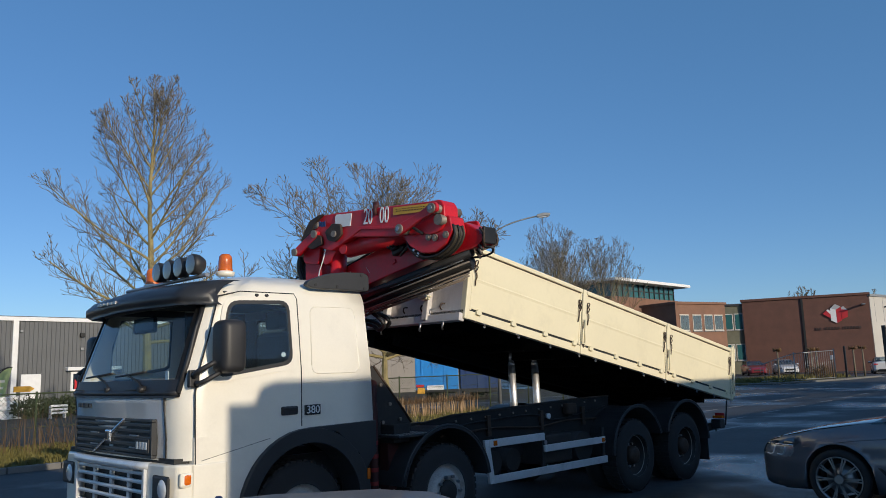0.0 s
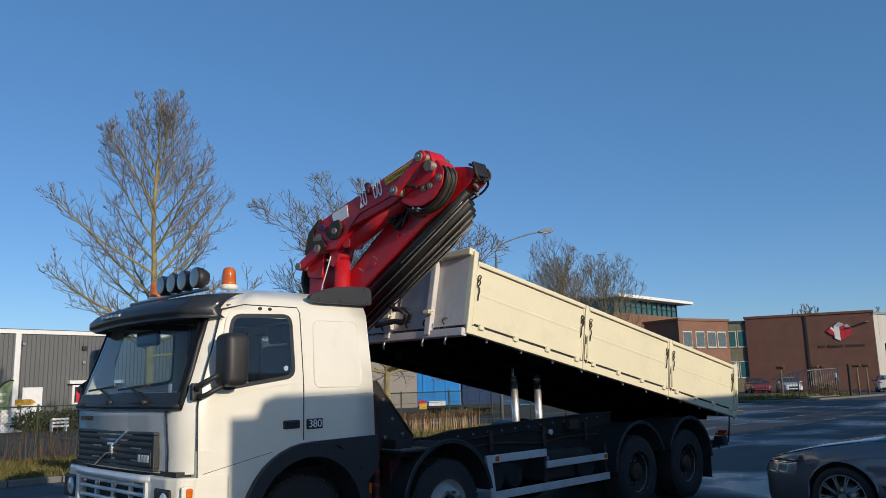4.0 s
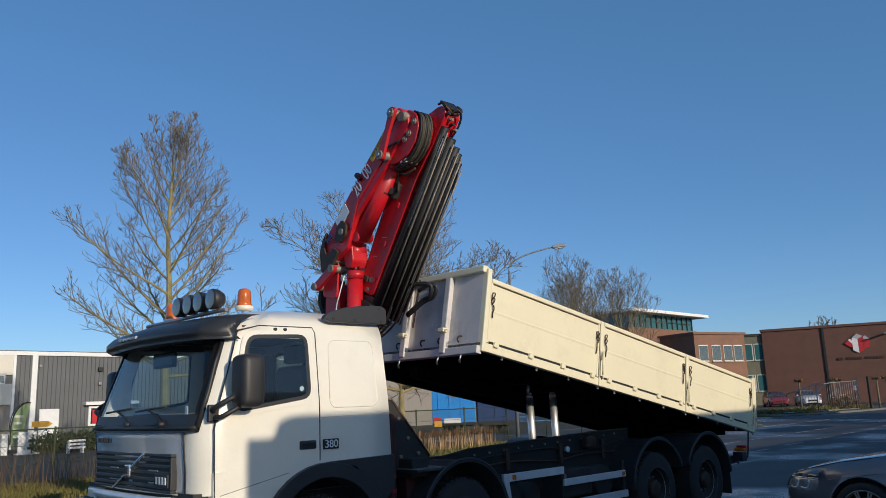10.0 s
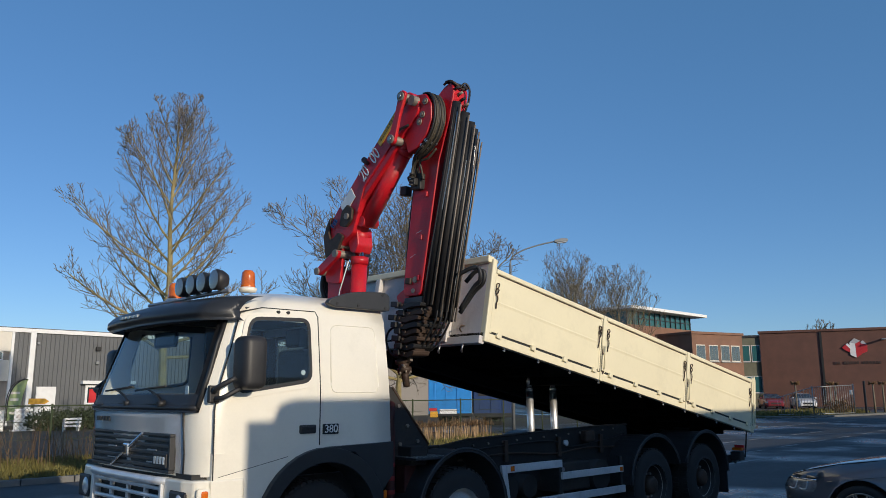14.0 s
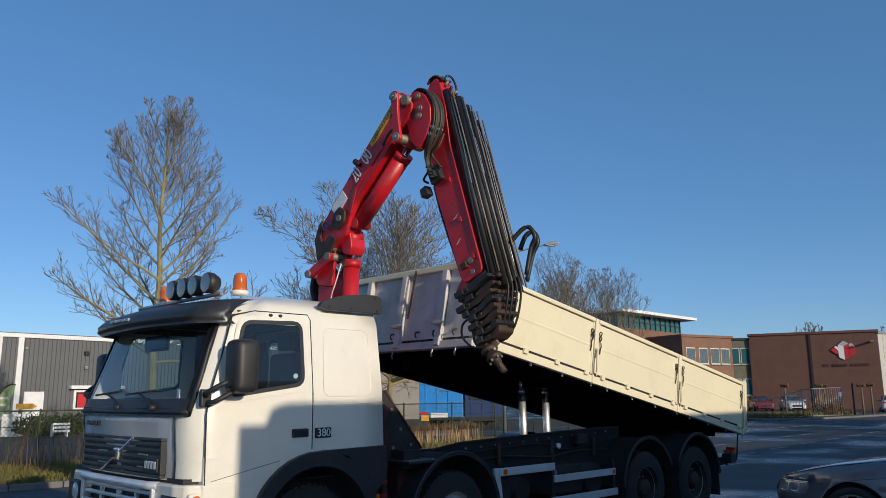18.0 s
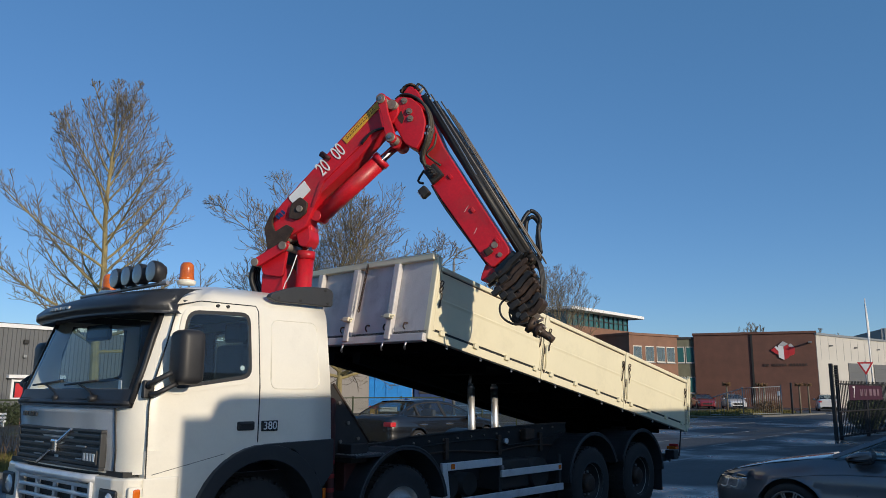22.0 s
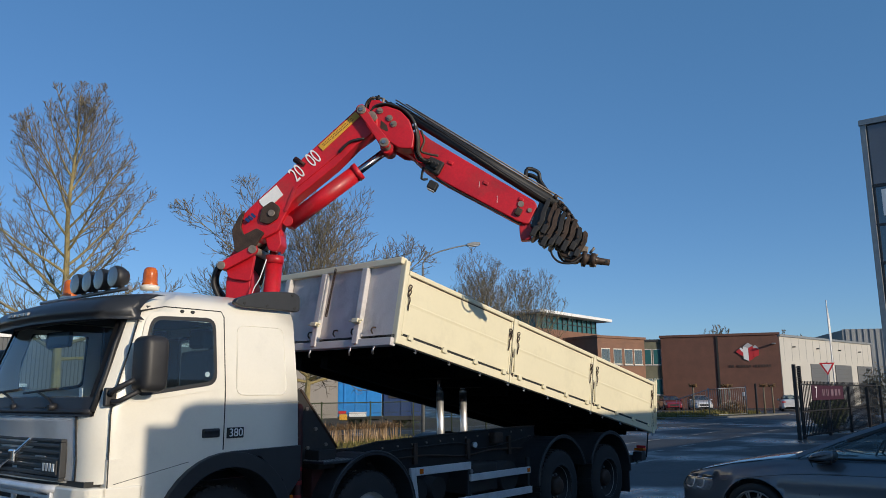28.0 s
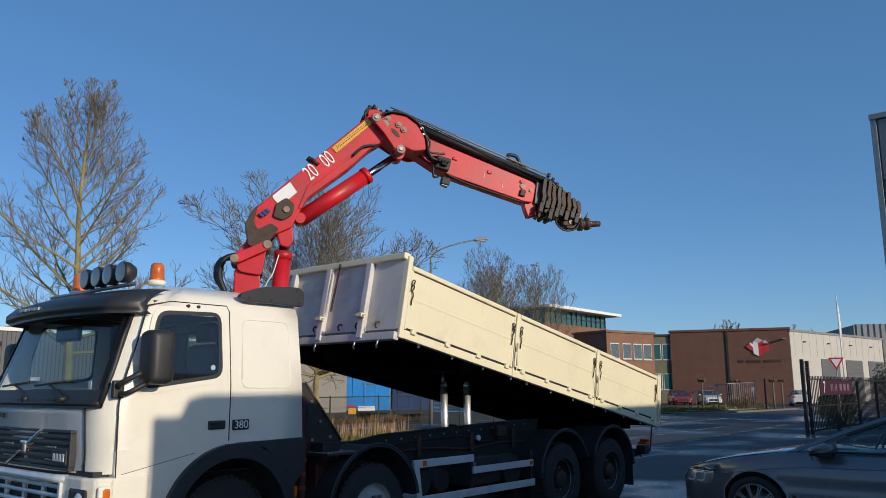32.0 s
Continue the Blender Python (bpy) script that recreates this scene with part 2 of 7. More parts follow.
BARK = mat("mossy_bark", (0.26, 0.21, 0.095), 0.9, vary=0.35, scale=5, bump=0.5, bump_scale=25)
TWIG = mat("twigs", (0.155, 0.13, 0.092), 0.9, vary=0.3)
CLAD = mat("grey_corrugated", (0.115, 0.12, 0.125), 0.5, vary=0.08, scale=0.6)
CLAD_LIGHT = mat("light_grey_corrugated", (0.24, 0.25, 0.26), 0.5, vary=0.08, scale=0.6)
CREAM = mat("cream_panel", (0.66, 0.62, 0.54), 0.6, vary=0.06, scale=0.5)
BRICK = mat("brown_brick", (0.13, 0.062, 0.046), 0.85, vary=0.22, scale=0.9, bump=0.3, bump_scale=9)
BRICK_RED = mat("red_brick", (0.20, 0.105, 0.068), 0.85, vary=0.2, scale=0.9, bump=0.3, bump_scale=9)
WHITE_WALL = mat("white_cladding", (0.46, 0.44, 0.40), 0.6, vary=0.06, scale=0.5)
PANE = glass("window_pane", (0.02, 0.035, 0.045), 0.0, sheen=0.2)
TEAL = glass("teal_glazing", (0.03, 0.12, 0.13), 0.0)
TOWER = mat("slate_panel", (0.15, 0.165, 0.19), 0.35, vary=0.1, scale=0.7)
BLUE = mat("blue_paint", (0.015, 0.22, 0.60), 0.45, vary=0.12, grime=0.15)
BLUE_DARK = mat("dark_blue_paint", (0.007, 0.035, 0.13), 0.5, vary=0.15)
IRON = mat("black_iron", (0.015, 0.015, 0.017), 0.5, vary=0.2)
GALV = mat("galvanised_steel", (0.30, 0.31, 0.31), 0.5, 0.6, vary=0.15)
PURPLE = mat("purple_banner", (0.045, 0.010, 0.028), 0.6, vary=0.08)
FADED_RED = mat("faded_red", (0.20, 0.018, 0.02), 0.7, vary=0.3)
SIGN_RED = mat("sign_red", (0.55, 0.025, 0.03), 0.4, vary=0.04)
LOGO_RED = mat("logo_red", (0.50, 0.03, 0.035), 0.45, vary=0.04)
ORANGE = mat("orange_plastic", (0.65, 0.10, 0.02), 0.5, vary=0.1)
LILAC = mat("banner_print", (0.17, 0.11, 0.14), 0.6, vary=0.1)
GREEN_FLAG = mat("green_banner", (0.30, 0.38, 0.17), 0.7, vary=0.1)
STONE_DARK = mat("render_wall", (0.24, 0.22, 0.20), 0.85, vary=0.1, scale=0.6)


# ---- mesh helpers ----
def part(name, bm, material, parent=None, label="", smooth=False):
    me = bpy.data.meshes.new(name)
    if smooth:
        for f in bm.faces:
            f.smooth = True
    bm.to_mesh(me)
    bm.free()
    for m in (material if isinstance(material, (list, tuple)) else (material,)):
        me.materials.append(m)
    ob = new(name, me)
    ob.parent = parent
    if label:
        ob["label"] = label
    return ob


def thing(name, label, category, group="", kind="", at=None):
    ob = new(name)
    tagged(ob, label, category, group, kind)
    if at is not None:
        ob.matrix_basis = at
    return ob


def B():
    return bmesh.new()


def box(bm, x0, x1, y0, y1, z0, z1, bevel=0.0, m=None, mi=0):
    vs = [bm.verts.new((x, y, z)) for x in (x0, x1) for y in (y0, y1) for z in (z0, z1)]
    fs = [bm.faces.new([vs[i] for i in q]) for q in ((0, 1, 3, 2), (4, 6, 7, 5), (0, 4, 5, 1), (2, 3, 7, 6), (0, 2, 6, 4), (1, 5, 7, 3))]
    if bevel:
        es = list({e for f in fs for e in f.edges})
        r = bmesh.ops.bevel(bm, geom=es, offset=bevel, segments=2, profile=0.5, affect="EDGES")
        vs = list({v for f in r["faces"] for v in f.verts} | {v for f in fs if f.is_valid for v in f.verts})
        fs = [f for v in vs for f in v.link_faces]
    for f in fs:
        f.material_index = mi
    if m is not None:
        for v in vs:
            v.co = m @ v.co
    return bm


def cyl(bm, a, b, r, r2=None, seg=16, cap=True, mi=0):
    a, b = Vector(a), Vector(b)
    q = (b - a).to_track_quat("Z", "Y")
    r2 = r if r2 is None else r2
    rings = []
    for p, rad in ((a, r), (b, r2)):
        rings.append([bm.verts.new(p + q @ Vector((rad * math.cos(t), rad * math.sin(t), 0))) for t in (2 * math.pi * i / seg for i in range(seg))])
    for i in range(seg):
        f = bm.faces.new((rings[0][i], rings[0][(i + 1) % seg], rings[1][(i + 1) % seg], rings[1][i]))
        f.smooth, f.material_index = True, mi
    if cap:
        bm.faces.new(rings[0][::-1]).material_index = mi
        bm.faces.new(rings[1]).material_index = mi
    return bm


def tube(bm, pts, r, seg=8, smooth=3):
    """A bent pipe through the points, rounded between them."""
    p = [Vector(x) for x in pts]
    if smooth > 1 and len(p) > 2:
        q = []
        for i in range(len(p) - 1):
            a, b, c, d = p[max(i - 1, 0)], p[i], p[i + 1], p[min(i + 2, len(p) - 1)]
            for k in range(smooth):
                t = k / smooth
                q.append(0.5 * ((2 * b) + (c - a) * t + (2 * a - 5 * b + 4 * c - d) * t * t + (3 * b - a - 3 * c + d) * t ** 3))
        p = q + [p[-1]]
    rings, ref = [], Vector((0.13, 0.31, 0.94))
    for i, c in enumerate(p):
        d = (p[min(i + 1, len(p) - 1)] - p[max(i - 1, 0)]).normalized()
        s = d.cross(ref)
        if s.length < 0.05:
            s = d.cross(Vector((1, 0, 0)))
        s.normalize()
        t = d.cross(s)
        rings.append([bm.verts.new(c + r * (math.cos(w) * s + math.sin(w) * t)) for w in (2 * math.pi * k / seg for k in range(seg))])
    for a, b in zip(rings, rings[1:]):
        for k in range(seg):
            bm.faces.new((a[k], a[(k + 1) % seg], b[(k + 1) % seg], b[k])).smooth = True
    bm.faces.new(rings[0][::-1]), bm.faces.new(rings[-1])
    return bm


def prism(bm, poly, y0, y1, bevel=0.0, axis="y", mi=0):
    """A plate: a polygon in x, z drawn from y0 to y1 (axis x: polygon in y, z)."""
    put = (lambda u, w, v: (u, v, w)) if axis == "y" else ((lambda u, w, v: (v, u, w)) if axis == "x" else (lambda u, w, v: (u, w, v)))
    a = [bm.verts.new(put(u, w, y0)) for u, w in poly]
    b = [bm.verts.new(put(u, w, y1)) for u, w in poly]
    n = len(poly)
    fs = [bm.faces.new(a), bm.faces.new(b[::-1])] + [bm.faces.new((a[i], b[i], b[(i + 1) % n], a[(i + 1) % n])) for i in range(n)]
    bmesh.ops.recalc_face_normals(bm, faces=fs)
    for f in fs:
        f.material_index = mi
    if bevel:
        es = list({e for f in fs for e in f.edges})
        bmesh.ops.bevel(bm, geom=es, offset=bevel, segments=2, profile=0.5, affect="EDGES")
    return bm


def lathe(bm, prof, seg=32, c=(0, 0, 0), axis="y", mi=0):
    """A turned body: prof holds (along the axis, radius)."""
    rings = []
    for h, r in prof:
        ring = []
        for i in range(seg):
            t = 2 * math.pi * i / seg
            u, v = r * math.cos(t), r * math.sin(t)
            p = (u, h, v) if axis == "y" else ((h, u, v) if axis == "x" else (u, v, h))
            ring.append(bm.verts.new(Vector(p) + Vector(c)))
        rings.append(ring)
    fs = []
    for a, b in zip(rings, rings[1:]):
        for i in range(seg):
            f = bm.faces.new((a[i], a[(i + 1) % seg], b[(i + 1) % seg], b[i]))
            f.smooth, f.material_index = True, mi
            fs.append(f)
    bmesh.ops.recalc_face_normals(bm, faces=fs)
    return bm


def round_poly(pts, r, n=4):
    """A polygon with its corners rounded."""
    out, k = [], len(pts)
    for i in range(k):
        p, a, b = Vector(pts[i]), Vector(pts[i - 1]), Vector(pts[(i + 1) % k])
        d1, d2 = (a - p), (b - p)
        rr = min(r, d1.length * 0.45, d2.length * 0.45)
        s, e = p + d1.normalized() * rr, p + d2.normalized() * rr
        for j in range(n + 1):
            t = j / n
            out.append(tuple((1 - t) ** 2 * s + 2 * t * (1 - t) * p + t * t * e))
    return out


def letters(text, size, depth, material, parent, name, m, label=""):
    cu = bpy.data.curves.new(name, "FONT")
    cu.body, cu.size, cu.extrude, cu.align_x, cu.align_y = text, size, depth, "CENTER", "CENTER"
    tmp = new(name, cu)
    me = bpy.data.meshes.new_from_object(tmp)
    bpy.data.objects.remove(tmp)
    me.materials.clear()
    me.materials.append(material)
    ob = new(name, me)
    ob.parent, ob.matrix_basis = parent, m
    if label:
        ob["label"] = label
    return ob


# ---- the truck ----
truck = thing("dump_truck", "white four-axle tipper truck with raised cream bed on asphalt", "truck")


def lerp(z, zs, vs):
    return float(np.interp(z, zs, vs))


def cab_front(z):
    return lerp(z, (1.26, 1.60, 1.64, 2.40, 2.52, 2.60, 2.66, 2.70), (-2.92, -2.95, -2.93, -2.68, -2.58, -2.40, -2.15, -1.85))


def cab_side(z):
    return lerp(z, (1.26, 1.75, 2.42, 2.53, 2.60, 2.66, 2.70), (0.04, 0.04, 0.105, 0.15, 0.28, 0.5, 0.8))


def cab_ring(z):
    f, y0, xr = cab_front(z), cab_side(z), -0.95 - lerp(z, (1.26, 2.52, 2.60, 2.70), (0, 0.05, 0.12, 0.3))
    rc = 0.24
    side = [(x, y0) for x in (xr, -1.3, -1.78, -1.88, -2.2, -2.53)]
    side = [(max(x, f + rc), y) for x, y in side]
    arc = [(f + rc - rc * math.sin(a), y0 + rc - rc * math.cos(a)) for a in (math.pi / 2 * k / 5 for k in range(6))]
    mid = [(f - 0.055 * math.sin(math.pi * k / 6), y0 + rc + (2.48 - 2 * y0 - 2 * rc) * k / 6) for k in range(1, 6)]
    half = side + arc
    return [(x, y, z) for x, y in half + mid + [(x, 2.48 - y) for x, y in half[::-1]]]


LEVELS = (1.08, 1.26, 1.45, 1.64, 1.80, 2.08, 2.36, 2.42, 2.48, 2.53, 2.57, 2.60, 2.63, 2.66, 2.68, 2.70)


def build_cab():
    bm = B()
    rings = [[bm.verts.new(p) for p in cab_ring(z)] for z in LEVELS]
    n = len(rings[0])
    glassy = []
    for k, (a, b) in enumerate(zip(rings, rings[1:])):
        for i in range(n):
            j = (i + 1) % n
            quad = (a[i], a[j], b[j], b[i])
            if k == 0 and (i < 6 or i > n - 8):
                continue
            if 4 <= k <= 5 and (i in (3, 4) or n - 2 - i in (3, 4)):
                continue
            if 3 <= k <= 5 and 9 <= i <= n - 11:
                continue
            if i == n - 1 and 4 <= k <= 5:
                continue
            f = bm.faces.new(quad)
            f.smooth = i != n - 1
    bm.faces.new(rings[-1])
    bmesh.ops.recalc_face_normals(bm, faces=bm.faces)
    cab = part("cab", bm, CAB_WHITE, truck, "cream white cab with soot and scuffs")
    # windscreen
    bm = B()
    cols = list(range(9, n - 9))
    rows = [[bm.verts.new(Vector(cab_ring(z)[i]) + Vector((-0.004, 0, 0))) for i in cols] for z in (1.63, 1.9, 2.15, 2.37)]
    for a, b in zip(rows, rows[1:]):
        for i in range(len(cols) - 1):
            bm.faces.new((a[i], a[i + 1], b[i + 1], b[i])).smooth = True
    ws = part("windscreen", bm, GLASS, cab)
    ws.visible_shadow = False
    # gasket round the windscreen
    bm = B()
    loop = [cab_ring(1.62)[i] for i in cols] + [cab_ring(z)[cols[-1]] for z in (1.9, 2.15, 2.38)] + [cab_ring(2.38)[i] for i in cols[::-1]] + [cab_ring(z)[cols[0]] for z in (2.15, 1.9, 1.62)]
    tube(bm, [Vector(p) + Vector((-0.006, 0, 0)) for p in loop], 0.022, 6, 1)
    part("gasket", bm, PLASTIC, cab)
    # lower windscreen panel with wiper vents
    bm = B()
    rr = [[bm.verts.new(Vector(cab_ring(z)[i]) + Vector((-0.012, 0, 0))) for i in cols] for z in (1.585, 1.67, 1.73)]
    for a, b in zip(rr, rr[1:]):
        for i in range(len(cols) - 1):
            bm.faces.new((a[i], a[i + 1], b[i + 1], b[i])).smooth = True
    part("scuttle", bm, PLASTIC, cab)

    def skin(poly, off, thick, y_far=False):
        bm = B()
        f = (lambda y: 2.48 - y) if y_far else (lambda y: y)
        outer = [bm.verts.new((x, f(cab_side(z) - off), z)) for x, z in poly]
        inner = [bm.verts.new((x, f(cab_side(z) - off + thick), z)) for x, z in poly]
        bm.faces.new(outer), bm.faces.new(inner[::-1])
        for i in range(len(poly)):
            j = (i + 1) % len(poly)
            bm.faces.new((outer[i], inner[i], inner[j], outer[j]))
        bmesh.ops.recalc_face_normals(bm, faces=bm.faces)
        return bm

    win = round_poly([(-2.585, 1.755), (-1.89, 1.86), (-1.90, 2.375), (-2.47, 2.355)], 0.09)
    big = round_poly([(-2.62, 1.725), (-1.86, 1.83), (-1.87, 2.405), (-2.48, 2.385)], 0.1)
    for far_side in (False, True):
        g = part("side_window", skin(win, 0.014, 0.004, far_side), GLASS, cab, "dark tinted glass")
        g.visible_shadow = False
        bm = skin(big, 0.009, 0.008, far_side)
        hole = [bm.faces[0], bm.faces[1]]
        r = bmesh.ops.inset_individual(bm, faces=hole, thickness=0.035)
        bmesh.ops.delete(bm, geom=hole, context="FACES_ONLY")
        part("window_rubber", bm, PLASTIC, cab)
        # door skin round the window
        bm = B()
        f = (lambda y: 2.48 - y) if far_side else (lambda y: y)
        mx, mz = -2.2, 2.11
        ring = [[bm.verts.new((mx + (x - mx) * k, f(cab_side(mz + (z - mz) * k) - 0.005), mz + (z - mz) * k)) for x, z in big] for k in (0.985, 1.13)]
        for i in range(len(big)):
            j = (i + 1) % len(big)
            bm.faces.new((ring[0][i], ring[0][j], ring[1][j], ring[1][i]))
        bmesh.ops.recalc_face_normals(bm, faces=bm.faces)
        part("window_surround", bm, CAB_WHITE, cab)
    # lower body: door foot, wing over the front wheel
    arch = [(-1.72 + 0.66 * math.cos(a), 0.56 + 0.66 * math.sin(a)) for a in (radians(90 + 84 * k / 12) for k in range(13))]
    for y0, y1 in ((0.04, 0.3), (2.18, 2.44)):
        bm = prism(B(), [(-0.95, 1.26), (-1.0, 1.24)] + arch + [(-2.41, 0.62), (-2.80, 0.60), (-2.80, 1.26)], y0, y1)
        part("door_foot", bm, CAB_WHITE, cab)
    seams = (("door_gap", [(-1.775, 1.28), (-1.775, 1.5), (-1.775, 1.75), (-1.777, 2.1), (-1.78, 2.42), (-1.80, 2.47), (-2.35, 2.47), (-2.57, 2.42)]), ("door_gap", [(-2.57, 2.42), (-2.67, 2.08), (-2.78, 1.75), (-2.80, 1.6), (-2.79, 1.05), (-2.74, 0.63)]), ("body_seam", [(-2.74, 1.075), (-2.10, 1.20)]))
    for nm, pts in seams:
        bm = B()
        tube(bm, [(x, cab_side(z) + 0.0015, z) for x, z in pts], 0.0065 if nm == "door_gap" else 0.003, 5, 1)
        part(nm, bm, INK, cab)
    # pressed panel in the sleeper wall
    bm = B()
    fr = round_poly([(-1.66, 1.74), (-1.10, 1.74), (-1.12, 2.36), (-1.64, 2.36)], 0.08)
    tube(bm, [(x, cab_side(z) - 0.0005, z) for x, z in fr + fr[:1]], 0.005, 5, 1)
    part("pressed_edge", bm, CAB_WHITE, cab)
    part("side_crease", tube(B(), [(-1.765, cab_side(1.665) - 0.0005, 1.655), (-0.96, cab_side(1.665) - 0.0005, 1.675)], 0.004, 5, 1), CAB_WHITE, cab)
    for x in (-2.10, -2.20):
        part("vent_plug", cyl(B(), (x, 0.13, 2.44), (x, 0.09, 2.44), 0.014, seg=10), INK, cab)
    # handle and badge
    bm = box(B(), -1.99, -1.82, 0.022, 0.06, 1.385, 1.46, 0.012)
    box(bm, -1.975, -1.84, 0.010, 0.03, 1.43, 1.45, 0.006)
    part("door_handle", bm, PLASTIC, cab, "black recessed door handle")
    badge = part("badge", box(B(), -1.745, -1.575, 0.026, 0.05, 1.372, 1.462, 0.006), INK, cab)
    letters("380", 0.098, 0.003, WHITE, cab, "badge_number", pose(-1.66, 0.024, 1.416, 90, 0, 0), "white 380 figures")
    part("fuel_sticker", cyl(B(), (-1.95, 0.066, 1.915), (-1.95, 0.060, 1.915), 0.022, seg=12), WHITE, cab)
    # black wing flare and rear skirt
    for y0, y1 in ((-0.01, 0.28), (2.2, 2.49)):
        out = [(-1.72 + 0.70 * math.cos(a), 0.56 + 0.70 * math.sin(a)) for a in (radians(-5 + 185 * k / 20) for k in range(21))]
        inn = [(-1.72 + 0.57 * math.cos(a), 0.56 + 0.57 * math.sin(a)) for a in (radians(-5 + 185 * k / 20) for k in range(21))]
        part("wheel_arch", prism(B(), out + inn[::-1], y0, y1, 0.006), DARK_GREY, cab, "black plastic wheel arch")
        part("rear_skirt", prism(B(), [(-1.72, 1.262), (-0.945, 1.275), (-0.945, 0.98), (-1.1, 0.8), (-1.15, 0.98), (-1.4, 1.2)], y0 + 0.012, y1 - 0.012, 0.005), DARK_GREY, cab)
    # front: silver band, grille, bumper, bars
    def front_strip(zs, off, i0, i1):
        bm = B()
        rows = [[bm.verts.new(Vector(cab_ring(max(z, 1.26))[i]).xy.to_3d() + Vector((-off, 0, z))) for i in range(i0, i1)] for z in zs]
        for a, b in zip(rows, rows[1:]):
            for k in range(len(a) - 1):
                bm.faces.new((a[k], a[k + 1], b[k + 1], b[k])).smooth = True
        bmesh.ops.solidify(bm, geom=bm.faces[:], thickness=0.01)
        return bm

    part("front_panel", front_strip((1.10, 1.26, 1.45, 1.53, 1.60), 0.004, 11, n - 11), SILVER, cab, "silver front panel")
    for far_side in (0, 1):
        bm = B()
        i = 11 if not far_side else n - 12
        tube(bm, [Vector(cab_ring(max(z, 1.26))[i]).xy.to_3d() + Vector((-0.004, 0, z)) for z in (1.10, 1.26, 1.45, 1.6)], 0.007, 5, 1)
        part("panel_gap", bm, INK, cab)
    # black trim up the screen pillars
    for idx, nxt in ((8, 10), (n - 9, n - 11)):
        bm = B()
        rows = []
        for z in (1.585, 1.7, 1.95, 2.2, 2.40):
            p, q = Vector(cab_ring(z)[idx]), Vector(cab_ring(z)[nxt])
            off = Vector((-0.008, -0.008 if idx == 8 else 0.008, 0))
            rows.append([bm.verts.new(p.lerp(q, f) + off) for f in (0.4, 0.7, 1.0)])
        for a, b in zip(rows, rows[1:]):
            for k in range(2):
                bm.faces.new((a[k], a[k + 1], b[k + 1], b[k])).smooth = True
        bmesh.ops.solidify(bm, geom=bm.faces[:], thickness=0.008)
        part("pillar_trim", bm, PLASTIC, cab, "black trim beside the windscreen")
    for k, w in enumerate((0.055, 0.04, 0.05, 0.035, 0.045)):
        part("maker_bar", box(B(), -2.995, -2.97, 2.02 - 0.068 * k - w, 2.02 - 0.068 * k, 1.49, 1.53, 0.003), DARK_GREY, cab, "small dark raised bar")
    part("grille_back", box(B(), -2.978, -2.92, 0.41, 2.07, 1.115, 1.40, 0.01), INK, cab)
    fr = B()
    for q in ((0.40, 2.08, 1.385, 1.41), (0.40, 2.08, 1.095, 1.12), (0.40, 0.43, 1.12, 1.385), (2.05, 2.08, 1.12, 1.385)):
        box(fr, -2.992, -2.945, *q, 0.006)
    part("grille_frame", fr, DARK_GREY, cab)
    for k, z in enumerate((1.145, 1.20, 1.255, 1.31, 1.36)):
        part("grille_slat", box(B(), -2.99, -2.95, 0.43, 2.05, z - 0.02, z + 0.014, 0.008), DARK_GREY, cab)
    for z in (1.17, 1.27):
        for y in (0.75, 1.60):
            part("grille_glint", box(B(), -2.994, -2.98, y - 0.09, y + 0.09, z - 0.007, z + 0.006, 0.004), STEEL, cab)
    part("grille_boss", box(B(), -3.02, -2.985, 1.19, 1.30, 1.20, 1.31, 0.015), CHROME, cab, "square chrome boss")
    part("boss_face", box(B(), -3.027, -3.019, 1.215, 1.275, 1.225, 1.285, 0.004), INK, cab)
    part("grille_bar", cyl(B(), (-2.998, 0.93, 1.405), (-2.998, 1.58, 1.10), 0.013, seg=8), CHROME, cab, "chrome diagonal bar")
    plate = part("model_plate", box(B(), -3.002, -2.98, 0.44, 0.70, 1.14, 1.25, 0.006), PLASTIC, cab)
    for y in (0.465, 0.52, 0.575, 0.63):
        part("plate_bar", box(B(), -3.007, -3.0, y, y + 0.036, 1.165, 1.225, 0.003), STRIP, plate)
    # bumper: painted ends and lip round a dark opening with slats
    part("bumper_gap", box(B(), -2.93, -2.6, 0.12, 2.36, 1.05, 1.10), INK, cab)
    bm = prism(B(), round_poly([(-2.90, 0.50), (-2.90, 1.96), (-2.84, 2.42), (-2.5, 2.47), (-2.5, 0.02), (-2.84, 0.03)], 0.05), 0.50, 1.055, 0.015, axis="z")
    part("bumper", bm, CAB_WHITE, cab, "white painted steel bumper")
    for y0, y1, flip in ((0.03, 0.50, 0), (1.96, 2.43, 1)):
        pl = [(-2.99, y1), (-2.98, y0 + 0.16), (-2.93, y0 + 0.04), (-2.85, y0), (-2.80, y0), (-2.80, y1)]
        if flip:
            pl = [(x, y0 + y1 - y) for x, y in pl]
        part("bumper_end", prism(B(), round_poly(pl, 0.02), 0.52, 1.06, 0.018, axis="z"), CAB_WHITE, cab)
        c = 0.5 * (y0 + y1) + (0.03 if flip else -0.03)
        part("headlight_recess", box(B(), -3.0, -2.97, c - 0.15, c + 0.13, 0.77, 0.975, 0.02), PLASTIC, cab)
        part("headlight", lathe(B(), [(-0.015, 0.0), (-0.012, 0.05), (0.0, 0.082), (0.02, 0.086)], 24, (-3.0, c - 0.05, 0.87), "x"), LENS, cab)
        ye = (0.03 if not flip else 2.43)
        part("indicator_bezel", box(B(), -2.925, -2.81, ye - 0.012, ye + 0.02, 0.885, 1.0, 0.02), CAB_WHITE, cab)
        part("indicator", box(B(), -2.895, -2.83, ye - 0.022, ye + 0.022, 0.90, 0.985, 0.02), AMBER, cab, "amber indicator lens")
